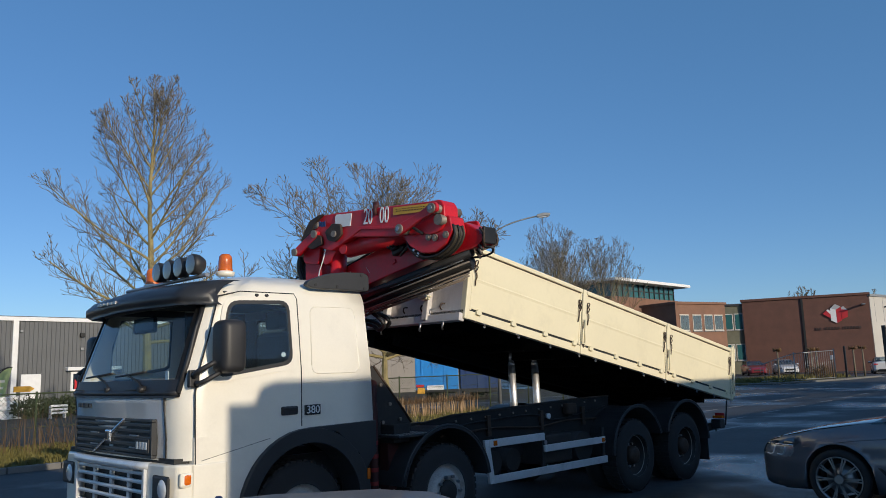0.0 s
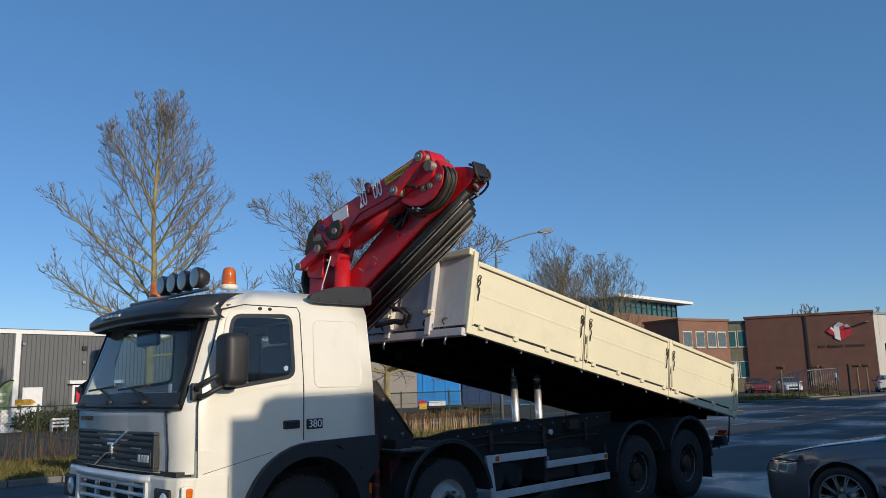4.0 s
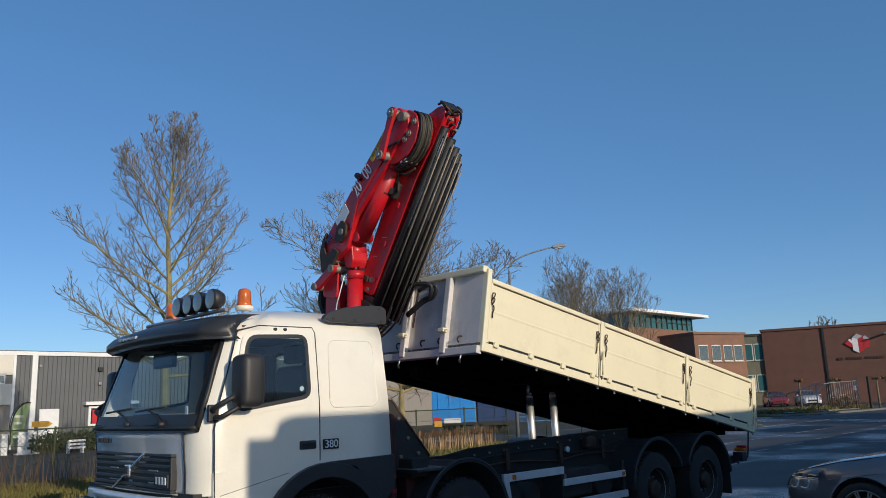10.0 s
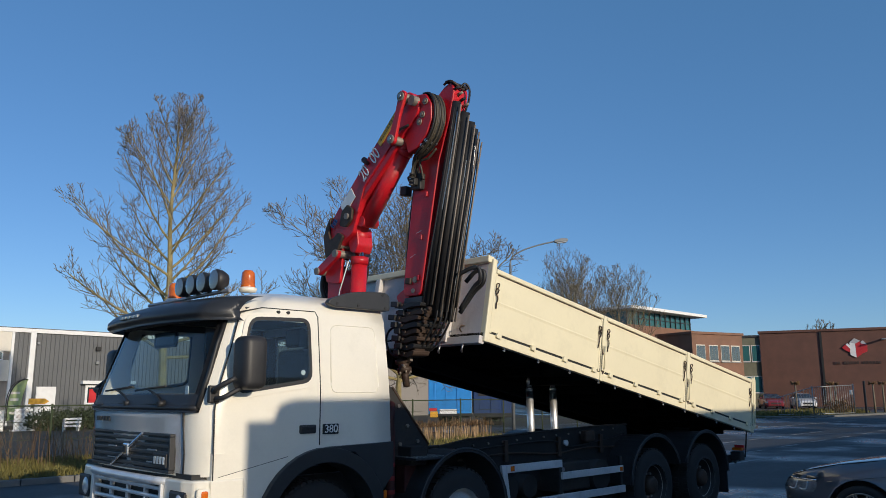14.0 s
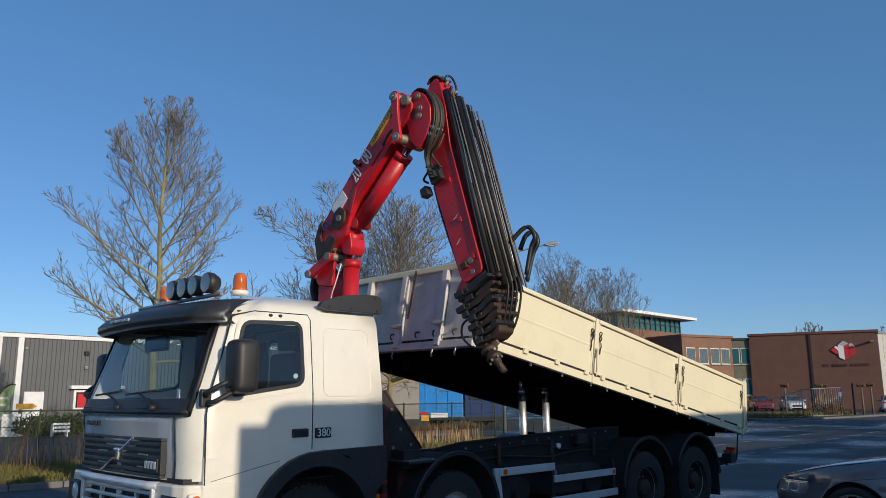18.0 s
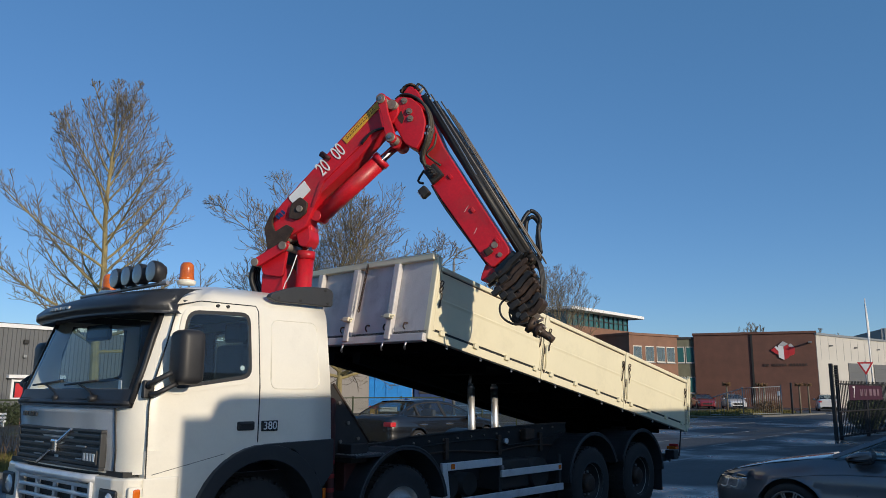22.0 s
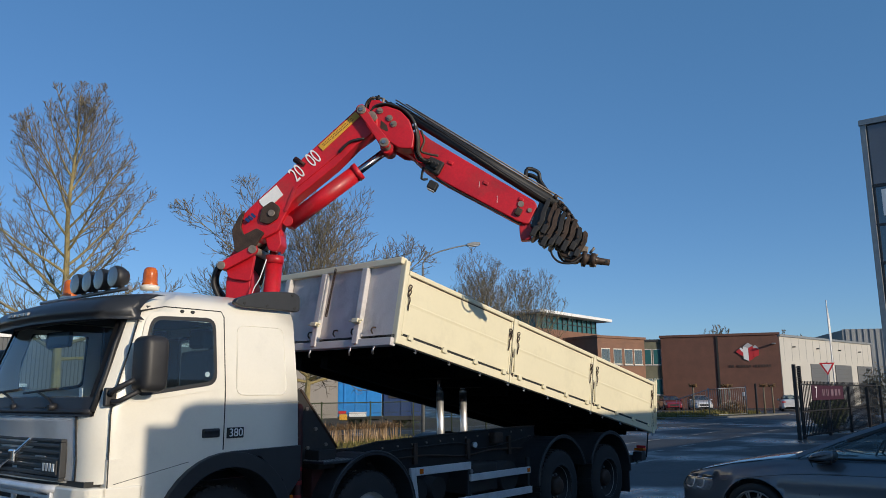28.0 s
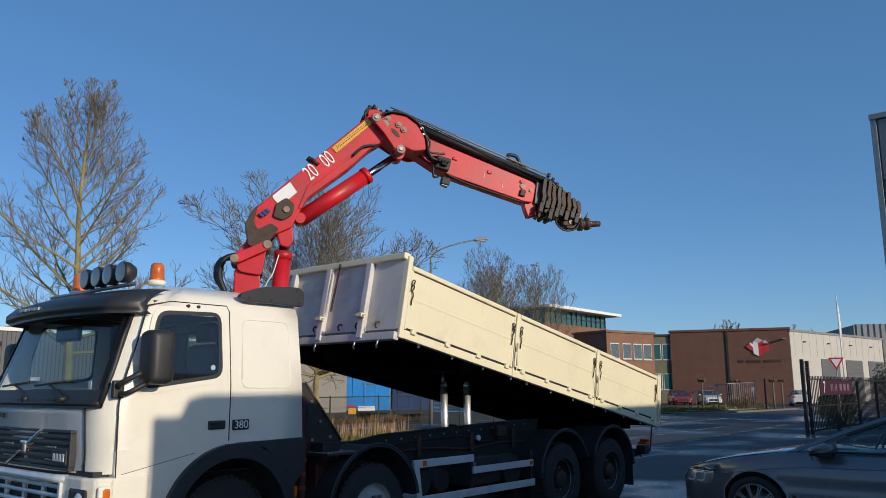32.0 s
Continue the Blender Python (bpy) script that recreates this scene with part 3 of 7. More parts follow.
    part("bumper_lip", tube(B(), [(-2.95, 0.48, 1.03), (-3.02, 0.58, 1.035), (-3.035, 1.23, 1.035), (-3.02, 1.90, 1.035), (-2.95, 2.0, 1.03)], 0.036, 10, 3), STRIP, cab, "silver top rail")
    part("bumper_opening", box(B(), -2.935, -2.90, 0.52, 1.94, 0.55, 1.0), INK, cab)
    for z in (0.97, 0.90, 0.82, 0.74, 0.65):
        part("bumper_slat", box(B(), -3.0, -2.97, 0.52, 1.94, z - 0.017, z + 0.017, 0.012), STRIP, cab, "silver bumper slat")
    for y in (0.50, 0.86, 1.23, 1.60, 1.96):
        part("bumper_post", box(B(), -2.985 - (0.03 if y in (0.5, 1.96) else 0), -2.95, y - 0.022, y + 0.022, 0.55, 1.02, 0.008), STRIP, cab)
    part("arch_marker", box(B(), -1.075, -1.04, -0.018, -0.008, 0.74, 0.84, 0.004), AMBER, cab, "small amber side marker")
    # visor
    prof = []
    for z, off in ((2.34, -0.17), (2.37, -0.225), (2.43, -0.225), (2.50, -0.15), (2.545, -0.03), (2.56, 0.08)):
        rg = cab_ring(2.42)
        prof.append([(p[0] + off * (1 if abs(p[1] - 1.24) < 1.05 else 0.75), 1.24 + (p[1] - 1.24) * 1.025, z + 0.02 * math.cos((p[1] - 1.24) * 1.3)) for p in rg[6:len(rg) - 6]])
    bm = B()
    rows = [[bm.verts.new(p) for p in r] for r in prof]
    for a, b in zip(rows, rows[1:]):
        for i in range(len(a) - 1):
            bm.faces.new((a[i], a[i + 1], b[i + 1], b[i])).smooth = True
    bmesh.ops.solidify(bm, geom=bm.faces[:], thickness=0.012)
    part("sun_visor", bm, VISOR, cab, "dark grey sun visor")
    for k, w in enumerate((0.07, 0.05, 0.06, 0.07, 0.06)):
        part("visor_bar", box(B(), -2.95, -2.925, 1.75 - 0.09 * k - w, 1.75 - 0.09 * k, 2.435, 2.465, 0.004), STEEL, cab)
    # mirrors
    for s in (0, 1):
        fy = (lambda y: 2.48 - y) if s else (lambda y: y)
        bm = box(B(), -2.70, -2.48, min(fy(-0.24), fy(0.0)), max(fy(-0.24), fy(0.0)), 1.765, 2.20)
        bmesh.ops.bevel(bm, geom=bm.edges[:], offset=0.065, segments=5, profile=0.5, affect="EDGES")
        part("wing_mirror", bm, PLASTIC, cab, "large black mirror housing", True)
        part("mirror_arm", tube(B(), [(-2.80, fy(0.06), 1.74), (-2.84, fy(-0.06), 1.78), (-2.72, fy(-0.14), 1.86)], 0.022, 8, 3), PLASTIC, cab)
        part("mirror_arm", tube(B(), [(-2.80, fy(0.06), 1.70), (-2.80, fy(-0.07), 1.70), (-2.66, fy(-0.12), 1.78)], 0.02, 8, 3), PLASTIC, cab)
        part("mirror_mount", box(B(), -2.86, -2.77, min(fy(0.02), fy(0.07)), max(fy(0.02), fy(0.07)), 1.66, 1.80, 0.012), PLASTIC, cab)
    # roof lamps
    part("lamp_bar", cyl(B(), (-2.60, 0.25, 2.615), (-2.60, 1.9, 2.615), 0.018, seg=8), STEEL, cab)
    for y in (0.38, 0.62, 0.83, 1.05):
        bm = lathe(B(), [(-0.07, 0.0), (-0.07, 0.082), (-0.05, 0.094), (0.0, 0.088), (0.05, 0.06), (0.07, 0.02)], 24, (-2.62, y, 2.715), "x")
        box(bm, -2.615, -2.585, y - 0.012, y + 0.012, 2.60, 2.65)
        sp = part("spotlight", bm, PLASTIC, cab, "round black roof spotlight")
        bm = lathe(B(), [(-0.078, 0.0), (-0.077, 0.05), (-0.072, 0.084)], 24, (-2.62, y, 2.715), "x")
        part("spotlight_glass", bm, SPOT_GLASS, cab)
    for x, y, z0 in ((-2.36, 0.37, 2.66), (-2.52, 1.50, 2.645)):
        bm = lathe(B(), [(0, 0), (0, 0.075), (0.03, 0.085), (0.045, 0.06)], 20, (x, y, z0 - 0.03), "z")
        part("beacon_base", bm, CAB_WHITE, cab)
        bm = lathe(B(), [(0.0, 0.062), (0.012, 0.069), (0.022, 0.062), (0.10, 0.060), (0.135, 0.055), (0.155, 0.038), (0.162, 0.0)], 24, (x, y, z0 + 0.01), "z")
        part("beacon", bm, AMBER, cab, "amber rotating beacon")
    # side spoiler at the roof's back edge
    sp = round_poly([(-1.70, 2.555), (-1.67, 2.60), (-1.45, 2.675), (-1.25, 2.70), (-1.02, 2.71), (-0.955, 2.68), (-0.955, 2.525), (-1.62, 2.525)], 0.035)
    part("roof_spoiler", prism(B(), sp, 0.06, 0.13, 0.008), DARK_GREY, cab, "dark grey corner spoiler")
    part("roof_spoiler", prism(B(), sp, 2.35, 2.42, 0.008), DARK_GREY, cab, "dark grey corner spoiler")
    for x, z in ((-1.60, 2.56), (-1.35, 2.555), (-1.02, 2.555), (-1.05, 2.68)):
        part("spoiler_bolt", cyl(B(), (x, 0.066, z), (x, 0.052, z), 0.014, seg=8), INK, cab)
    # wipers
    for y in (0.62, 1.32):
        part("wiper_arm", tube(B(), [(-2.99, y, 1.66), (-2.965, y + 0.15, 1.72), (-2.945, y + 0.38, 1.775)], 0.009, 6, 3), INK, cab)
        part("wiper_blade", cyl(B(), (-2.945, y + 0.02, 1.80), (-2.94, y + 0.66, 1.765), 0.010, seg=6), INK, cab)
        part("wiper_pivot", cyl(B(), (-3.02, y, 1.65), (-2.95, y, 1.66), 0.026, seg=10), PLASTIC, cab)
    for y in (0.85, 1.45, 2.02):
        for k in range(4):
            part("scuttle_vent", box(B(), -2.99, -2.975, y - 0.09, y + 0.09, 1.605 + 0.014 * k, 1.611 + 0.014 * k), INK, cab)
    # inside
    bm = box(B(), -2.86, -2.5, 0.2, 2.28, 1.5, 1.70, 0.05)
    part("dashboard", bm, SEAT, cab)
    part("cab_floor", box(B(), -2.72, -1.0, 0.1, 2.38, 1.27, 1.30), SEAT, cab)
    for y in (0.62, 1.86):
        bm = box(B(), -2.15, -1.65, y - 0.25, y + 0.25, 1.4, 1.62, 0.05)
        box(bm, -1.74, -1.6, y - 0.24, y + 0.24, 1.55, 2.15, 0.05)
        box(bm, -1.72, -1.62, y - 0.13, y + 0.13, 2.17, 2.35, 0.03)
        part("seat", bm, SEAT, cab)
    for y0, y1 in ((0.10, 0.42), (1.02, 1.46), (2.06, 2.38)):
        part("rear_wall", box(B(), -1.02, -0.985, y0, y1, 1.79, 2.37, 0.006), SEAT, cab)
    for y in (0.72, 1.76):
        bm = B()
        fr = round_poly([(y - 0.30, 1.80), (y + 0.30, 1.80), (y + 0.30, 2.36), (y - 0.30, 2.36)], 0.08)
        tube(bm, [(-1.0, p, q) for p, q in fr + fr[:1]], 0.02, 6, 1)
        part("rear_window_rubber", bm, PLASTIC, cab)
        rw = part("rear_window", prism(B(), fr, -1.003, -0.998, axis="x"), GLASS, cab)
        rw.visible_shadow = False
    part("bunk", box(B(), -1.45, -1.03, 0.15, 2.33, 1.3, 1.62, 0.04), SEAT, cab)
    for y in (0.16, 2.29):
        part("door_card", box(B(), -2.70, -1.80, y, y + 0.03, 1.30, 1.74, 0.008), SEAT, cab)
        part("side_lining", box(B(), -1.77, -1.02, y, y + 0.03, 1.30, 2.46, 0.008), SEAT, cab)
        part("top_lining", box(B(), -2.50, -1.77, y + 0.02 * (1 if y > 1 else -1), y + 0.03, 2.40, 2.47, 0.004), SEAT, cab)
    part("headliner", box(B(), -2.45, -1.0, 0.22, 2.26, 2.47, 2.50, 0.01), SEAT, cab)
    bm = lathe(B(), [(-0.012, 0.20), (0, 0.215), (0.012, 0.20), (0, 0.185), (-0.012, 0.20)], 24, (0, 0, 0), "z")
    bmesh.ops.transform(bm, matrix=pose(-2.45, 0.62, 1.82, 0, -35, 0), verts=bm.verts)
    part("steering_wheel", bm, PLASTIC, cab)
    part("windscreen_sticker", box(B(), -2.89, -2.885, 0.34, 0.39, 1.72, 1.80), WHITE, cab)
    part("inner_mirror", box(B(), -2.72, -2.69, 1.0, 1.45, 2.16, 2.30, 0.03), PLASTIC, cab)
    return cab


cab = build_cab()

# chassis
for y in (0.82, 1.58):
    part("chassis_rail", box(B(), -2.4, 6.2, y, y + 0.08, 0.66, 0.94, 0.008), CHASSIS, truck)
for x in (0.75, 2.2, 3.3, 4.4, 5.9):
    part("cross_member", box(B(), x, x + 0.12, 0.9, 1.58, 0.70, 0.90, 0.008), CHASSIS, truck)
for y in (0.86, 1.56):
    part("subframe_rail", box(B(), -0.2, 6.35, y, y + 0.09, 0.945, 1.07, 0.006), CHASSIS, truck)
for x in (0, 3.70, 5.07, -1.72):
    part("axle", cyl(B(), (x, 0.35, 0.52), (x, 2.1, 0.52), 0.09, seg=12), CHASSIS, truck)
    part("spring", box(B(), x - 0.6, x + 0.6, 0.72, 0.80, 0.58, 0.64, 0.01), CHASSIS, truck)


def wheel(x, near, rear):
    """One wheel position: tyre (twin at the back), rim, hub and nuts."""
    s = 1 if near else -1
    y0 = (0.02 if near else 2.46) + (s * 0.10 if x < -1 else 0.0)
    w = part("wheel", lathe(B(), [(0.0, 0.30)] + [(s * a, r) for a, r in ((0.0, 0.30), (0.004, 0.34), (-0.002, 0.42), (0.015, 0.485), (0.045, 0.512), (0.15, 0.52), (0.255, 0.512), (0.285, 0.485), (0.30, 0.42), (0.29, 0.30))], 48, (x, y0, 0.52)), TYRE, truck)
    if rear:
        part("inner_tyre", lathe(B(), [(s * a, r) for a, r in ((0.33, 0.30), (0.33, 0.42), (0.36, 0.5), (0.47, 0.52), (0.58, 0.5), (0.61, 0.42), (0.61, 0.30))], 40, (x, y0, 0.52)), TYRE, w)
        bm = lathe(B(), [(s * a, r) for a, r in ((0.01, 0.305), (0.03, 0.295), (0.06, 0.28), (0.15, 0.265), (0.17, 0.17), (0.13, 0.15), (0.13, 0.13))], 40, (x, y0, 0.52))
        part("rim", bm, CHASSIS, w, "dirty dark steel rim")
        part("rim_lip", lathe(B(), [(s * a, r) for a, r in ((0.006, 0.30), (0.012, 0.305), (0.03, 0.296), (0.055, 0.283), (0.06, 0.276))], 40, (x, y0, 0.52)), RIM, w)
        bm = lathe(B(), [(s * a, r) for a, r in ((0.2, 0.14), (0.07, 0.13), (0.03, 0.115), (0.02, 0.08), (0.015, 0.0))], 28, (x, y0, 0.52))
        part("hub", bm, RUST, w)
        ny, nr = 0.13, 0.165
    else:
        bm = lathe(B(), [(s * a, r) for a, r in ((0.01, 0.305), (0.03, 0.295), (0.05, 0.28), (0.07, 0.27), (0.02, 0.23), (-0.02, 0.20), (-0.025, 0.14), (0.0, 0.13))], 40, (x, y0, 0.52))
        part("rim", bm, RIM, w, "silver steel rim" if x > -1 else "grimy steel rim")
        bm = lathe(B(), [(s * a, r) for a, r in ((0.0, 0.13), (-0.05, 0.11), (-0.06, 0.08), (-0.06, 0.0))], 28, (x, y0, 0.52))
        part("hub", bm, CHASSIS, w)
        ny, nr = -0.03, 0.17
    for k in range(10):
        a = 2 * math.pi * k / 10
        cx, cz = x + nr * math.cos(a), 0.52 + nr * math.sin(a)
        part("wheel_nut", cyl(B(), (cx, y0 + s * ny, cz), (cx, y0 + s * (ny - 0.03), cz), 0.019, seg=6), STEEL, w)
    # tread blocks
    bm = B()
    for k in range(44):
        a = 2 * math.pi * k / 44
        for yy in (0.035, 0.17):
            m = Matrix.Translation((x, y0 + s * yy, 0.52)) @ Matrix.Rotation(a, 4, "Y") @ Matrix.Translation((0.515, 0, 0))
            box(bm, -0.012, 0.011, -0.0 if s > 0 else -0.10, 0.10 if s > 0 else 0.0, -0.026, 0.026, 0, m)
    part("tread", bm, TYRE, w)
    w.matrix_basis = Matrix.Translation((x, 0, 0)) @ Matrix.Diagonal((0.93, 1, 0.93, 1)) @ Matrix.Translation((-x, 0, 0))
    return w


for wx, wrear in ((-1.72, False), (0.0, False), (3.70, True), (5.07, True)):
    for wnear in (True, False):
        wheel(wx, wnear, wrear)


def mudguard(x, r, a0, a1, y0, y1, label=""):
    bm = B()
    n = 18
    out = [(x + r * math.cos(a), 0.52 + r * math.sin(a)) for a in (radians(a0 + (a1 - a0) * k / n) for k in range(n + 1))]
    inn = [(x + (r - 0.02) * math.cos(a), 0.52 + (r - 0.02) * math.sin(a)) for a in (radians(a0 + (a1 - a0) * k / n) for k in range(n + 1))]
    prism(bm, out + inn[::-1], y0, y1)
    lip = [(x + (r + 0.012) * math.cos(a), y0 + 0.012, 0.52 + (r + 0.012) * math.sin(a)) for a in (radians(a0 + (a1 - a0) * k / n) for k in range(n + 1))]
    tube(bm, lip, 0.016, 6, 1)
    return part("mudguard", bm, DARK_GREY, truck, label or "black plastic mudguard")


for y0, y1 in ((-0.03, 0.42), (2.06, 2.5)):
    mudguard(0.0, 0.63, 8, 172, y0, y1)
    mudguard(3.70, 0.63, 20, 178, y0, y1 + (0.2 if y0 < 1 else 0))
    mudguard(5.07, 0.63, 2, 160, y0, y1 + (0.2 if y0 < 1 else 0))
step = part("step_plate", box(B(), -0.66, -0.25, 0.0, 0.42, 1.075, 1.10, 0.006), DARK_GREY, truck, "ribbed black step plate")
for k in range(9):
    for q in range(6):
        part("step_stud", box(B(), -0.64 + 0.045 * k, -0.615 + 0.045 * k, 0.02 + 0.065 * q, 0.06 + 0.065 * q, 1.099, 1.108), GALV, step)
part("mud_flap", box(B(), 5.69, 5.71, 0.0, 0.62, 0.22, 0.72, 0.006), TYRE, truck)
part("mud_flap", box(B(), 5.69, 5.71, 1.88, 2.48, 0.22, 0.72, 0.006), TYRE, truck)
# side guard
bm = prism(B(), [(0.585, 0.95), (0.665, 0.95), (0.735, 0.475), (0.655, 0.475)], -0.005, 0.03, 0.004)
part("guard_post", bm, STRIP, truck, "aluminium side guard post")
for x0, x1, z0, z1 in ((0.66, 1.64, 0.865, 0.95), (1.64, 2.90, 0.725, 0.805), (0.70, 2.93, 0.475, 0.56)):
    part("guard_rail", box(B(), x0, x1, -0.012, 0.022, z0, z1, 0.006), STRIP, truck, "aluminium side guard rail")
for x in (1.62, 2.88):
    part("guard_bracket", box(B(), x, x + 0.05, 0.022, 0.06, 0.50, 0.92, 0.004), CHASSIS, truck)
part("reflector", box(B(), 0.72, 0.78, -0.018, -0.010, 0.88, 0.935, 0.003), AMBER, truck)
part("reflector", box(B(), 2.82, 2.88, -0.018, -0.010, 0.74, 0.79, 0.003), AMBER, truck)
part("frame_sheet", prism(B(), [(0.02, 0.66), (3.64, 0.66), (3.64, 1.285), (3.10, 1.285), (2.20, 1.265), (0.45, 1.215), (0.02, 1.16)], 0.40, 0.43, 0.006), FRAME_BLACK, truck, "black frame side sheet")
part("sheet_lip", tube(B(), [(0.02, 0.40, 1.162), (0.45, 0.40, 1.217), (2.20, 0.40, 1.267), (3.10, 0.40, 1.287), (3.64, 0.40, 1.287)], 0.012, 6, 1), CHASSIS, truck)
part("brake_pipe", tube(B(), [(0.1, 0.385, 1.06), (0.9, 0.38, 1.12), (1.9, 0.38, 1.14), (2.3, 0.37, 1.05), (3.0, 0.38, 1.10), (3.5, 0.38, 1.16)], 0.009, 6, 4), HOSE, truck)
part("brake_pipe", tube(B(), [(0.3, 0.385, 1.00), (1.2, 0.38, 1.03), (2.0, 0.38, 0.98), (2.6, 0.38, 1.02), (3.4, 0.38, 1.00)], 0.012, 6, 4), RUST, truck)
for k in range(12):
    part("frame_bolt", cyl(B(), (0.55 + 0.25 * k, 0.385, 1.15 + 0.008 * k), (0.55 + 0.25 * k, 0.402, 1.15 + 0.008 * k), 0.014, seg=6), PIN, truck)
for x in (1.05, 2.05, 2.95):
    part("pipe_bracket", box(B(), x, x + 0.06, 0.36, 0.40, 0.94, 1.18, 0.006), RUST, truck, "rusty pipe bracket")
part("valve_cap", cyl(B(), (2.22, 0.36, 1.10), (2.22, 0.40, 1.10), 0.035, seg=14), STRIP, truck)
part("relay_valve", box(B(), 2.55, 2.75, 0.30, 0.40, 1.10, 1.24, 0.02), RUST, truck, "rusty relay valve")
# tanks and boxes behind the guard
for x in (0.98, 1.32):
    bm = cyl(B(), (x, 0.22, 0.66), (x, 0.75, 0.66), 0.13, seg=24)
    part("air_tank", bm, CHASSIS, truck)
part("battery_box", box(B(), 1.72, 2.35, 0.12, 0.70, 0.56, 0.90, 0.02), CHASSIS, truck)
bm = cyl(B(), (2.6, 0.12, 0.70), (2.6, 0.75, 0.70), 0.19, seg=24)
part("fuel_tank", bm, CHASSIS, truck)
part("fuel_cap", cyl(B(), (1.78, 0.115, 0.82), (1.78, 0.09, 0.82), 0.03, seg=12), STEEL, truck)
part("valve_block", box(B(), 2.1, 2.35, 0.55, 0.8, 0.96, 1.12, 0.02), RUST, truck)
part("tool_box", box(B(), 3.05, 3.45, 0.55, 0.82, 0.95, 1.10, 0.03), CHASSIS, truck)
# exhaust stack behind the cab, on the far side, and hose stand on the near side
part("hose_stand", tube(B(), [(-0.80, 0.22, 0.40), (-0.80, 0.22, 0.9), (-0.78, 0.24, 1.55), (-0.66, 0.40, 1.60)], 0.045, 10, 3), RED_DARK, truck, "dark red pipe stand")
part("gusset_plate", prism(B(), round_poly([(-0.74, 1.80), (-0.66, 1.78), (-0.20, 1.20), (-0.20, 1.06), (-0.74, 1.06)], 0.03), 0.32, 0.36, 0.006), CHASSIS, truck, "black triangular gusset plate")
part("gusset_edge", tube(B(), [(-0.70, 0.32, 1.79), (-0.45, 0.32, 1.50), (-0.20, 0.32, 1.20)], 0.014, 6, 1), RUST, truck)
for x, z in ((-0.62, 1.60), (-0.50, 1.40), (-0.36, 1.24), (-0.60, 1.22)):
    part("plate_bolt", cyl(B(), (x, 0.30, z), (x, 0.322, z), 0.02, seg=6), PIN, truck)
for k in range(5):
    bm = lathe(B(), [(-0.02, 0.046), (-0.018, 0.0475), (0.018, 0.0475), (0.02, 0.046)], 14, (-0.80, 0.22, 0), "z")
    bmesh.ops.transform(bm, matrix=pose(0, 0, 0.52 + 0.13 * k, 0, 0, 0), verts=bm.verts)
    part("warning_stripe", bm, FADED_RED, truck, "faded red stripe")
part("deck_sheet", box(B(), -0.18, 0.42, 0.40, 0.85, 1.075, 1.09, 0.004), STRIP, truck, "bright steel deck sheet")
for k in range(5):
    part("cab_hose", tube(B(), [(-0.9, 0.30 + 0.05 * k, 1.9 - 0.1 * k), (-0.78 + 0.03 * k, 0.28 + 0.04 * k, 1.66), (-0.86, 0.36, 1.40), (-0.7, 0.5, 1.1)], 0.012, 6, 4), HOSE, truck)
# rear lamp bar, under-run bar, coupling
part("rear_beam", box(B(), 6.05, 6.20, 0.15, 2.33, 0.62, 0.74, 0.015), CHASSIS, truck)
for y0, y1 in ((-0.02, 0.14), (2.34, 2.50)):
    part("rear_block", box(B(), 6.12, 6.28, y0, y1, 0.66, 0.80, 0.012), DARK_GREY, truck, "dark grey lamp carrier")
    part("rear_lamp", box(B(), 6.18, 6.27, y0 - 0.008, y1, 0.81, 0.855, 0.012), AMBER, truck, "amber tail lamp")
    part("rear_lamp_red", box(B(), 6.27, 6.295, y0, y1, 0.81, 0.89, 0.008), SIGN_RED, truck, "red tail lamp")
part("tow_pipe", cyl(B(), (6.2, 0.3, 0.66), (6.58, 0.3, 0.62), 0.022, seg=8), CHASSIS, truck)
part("tow_eye", lathe(B(), [(-0.02, 0.03), (0.0, 0.05), (0.02, 0.03), (0.0, 0.02), (-0.02, 0.03)], 16, (6.60, 0.3, 0.62), "y"), STEEL, truck)
part("air_line", tube(B(), [(6.2, 0.45, 0.80), (6.38, 0.42, 0.70), (6.44, 0.40, 0.55), (6.3, 0.40, 0.50)], 0.012, 6, 4), HOSE, truck)
# tipping rams
for x, y in ((2.30, 1.02), (2.60, 0.86)):
    part("tipping_ram", cyl(B(), (x + 0.03, y, 0.80), (x, y, 1.76), 0.050, seg=24), RAM, truck, "polished hydraulic ram")
    part("ram_stage", cyl(B(), (x, y, 1.76), (x - 0.002, y, 1.80), 0.053, 0.040, seg=24), RAM, truck)
    part("ram_tip", cyl(B(), (x - 0.002, y, 1.80), (x - 0.01, y, 1.93), 0.036, 0.022, seg=16), RAM, truck)
    part("ram_foot", cyl(B(), (x + 0.03, y, 0.78), (x + 0.03, y, 1.02), 0.085, seg=16), PLASTIC, truck)

# ---- the tipper bed, built level and tilted on its hinge ----
L, W, H = 6.42, 2.5, 0.82
bed = part("tipper_bed", box(B(), 0, L, 0, W, 0, 0.07), BED_SHADE, truck, "steel bed floor, near-black for the shade beneath it")
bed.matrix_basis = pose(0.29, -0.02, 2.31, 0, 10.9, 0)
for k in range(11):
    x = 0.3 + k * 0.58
    part("floor_rib", box(B(), x, x + 0.06, 0.35, W - 0.05, -0.10, 0), BED_SHADE, bed)
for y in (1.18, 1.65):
    part("bed_rail", box(B(), 0.15, L - 0.1, y, y + 0.12, -0.24, -0.10), BED_SHADE, bed)
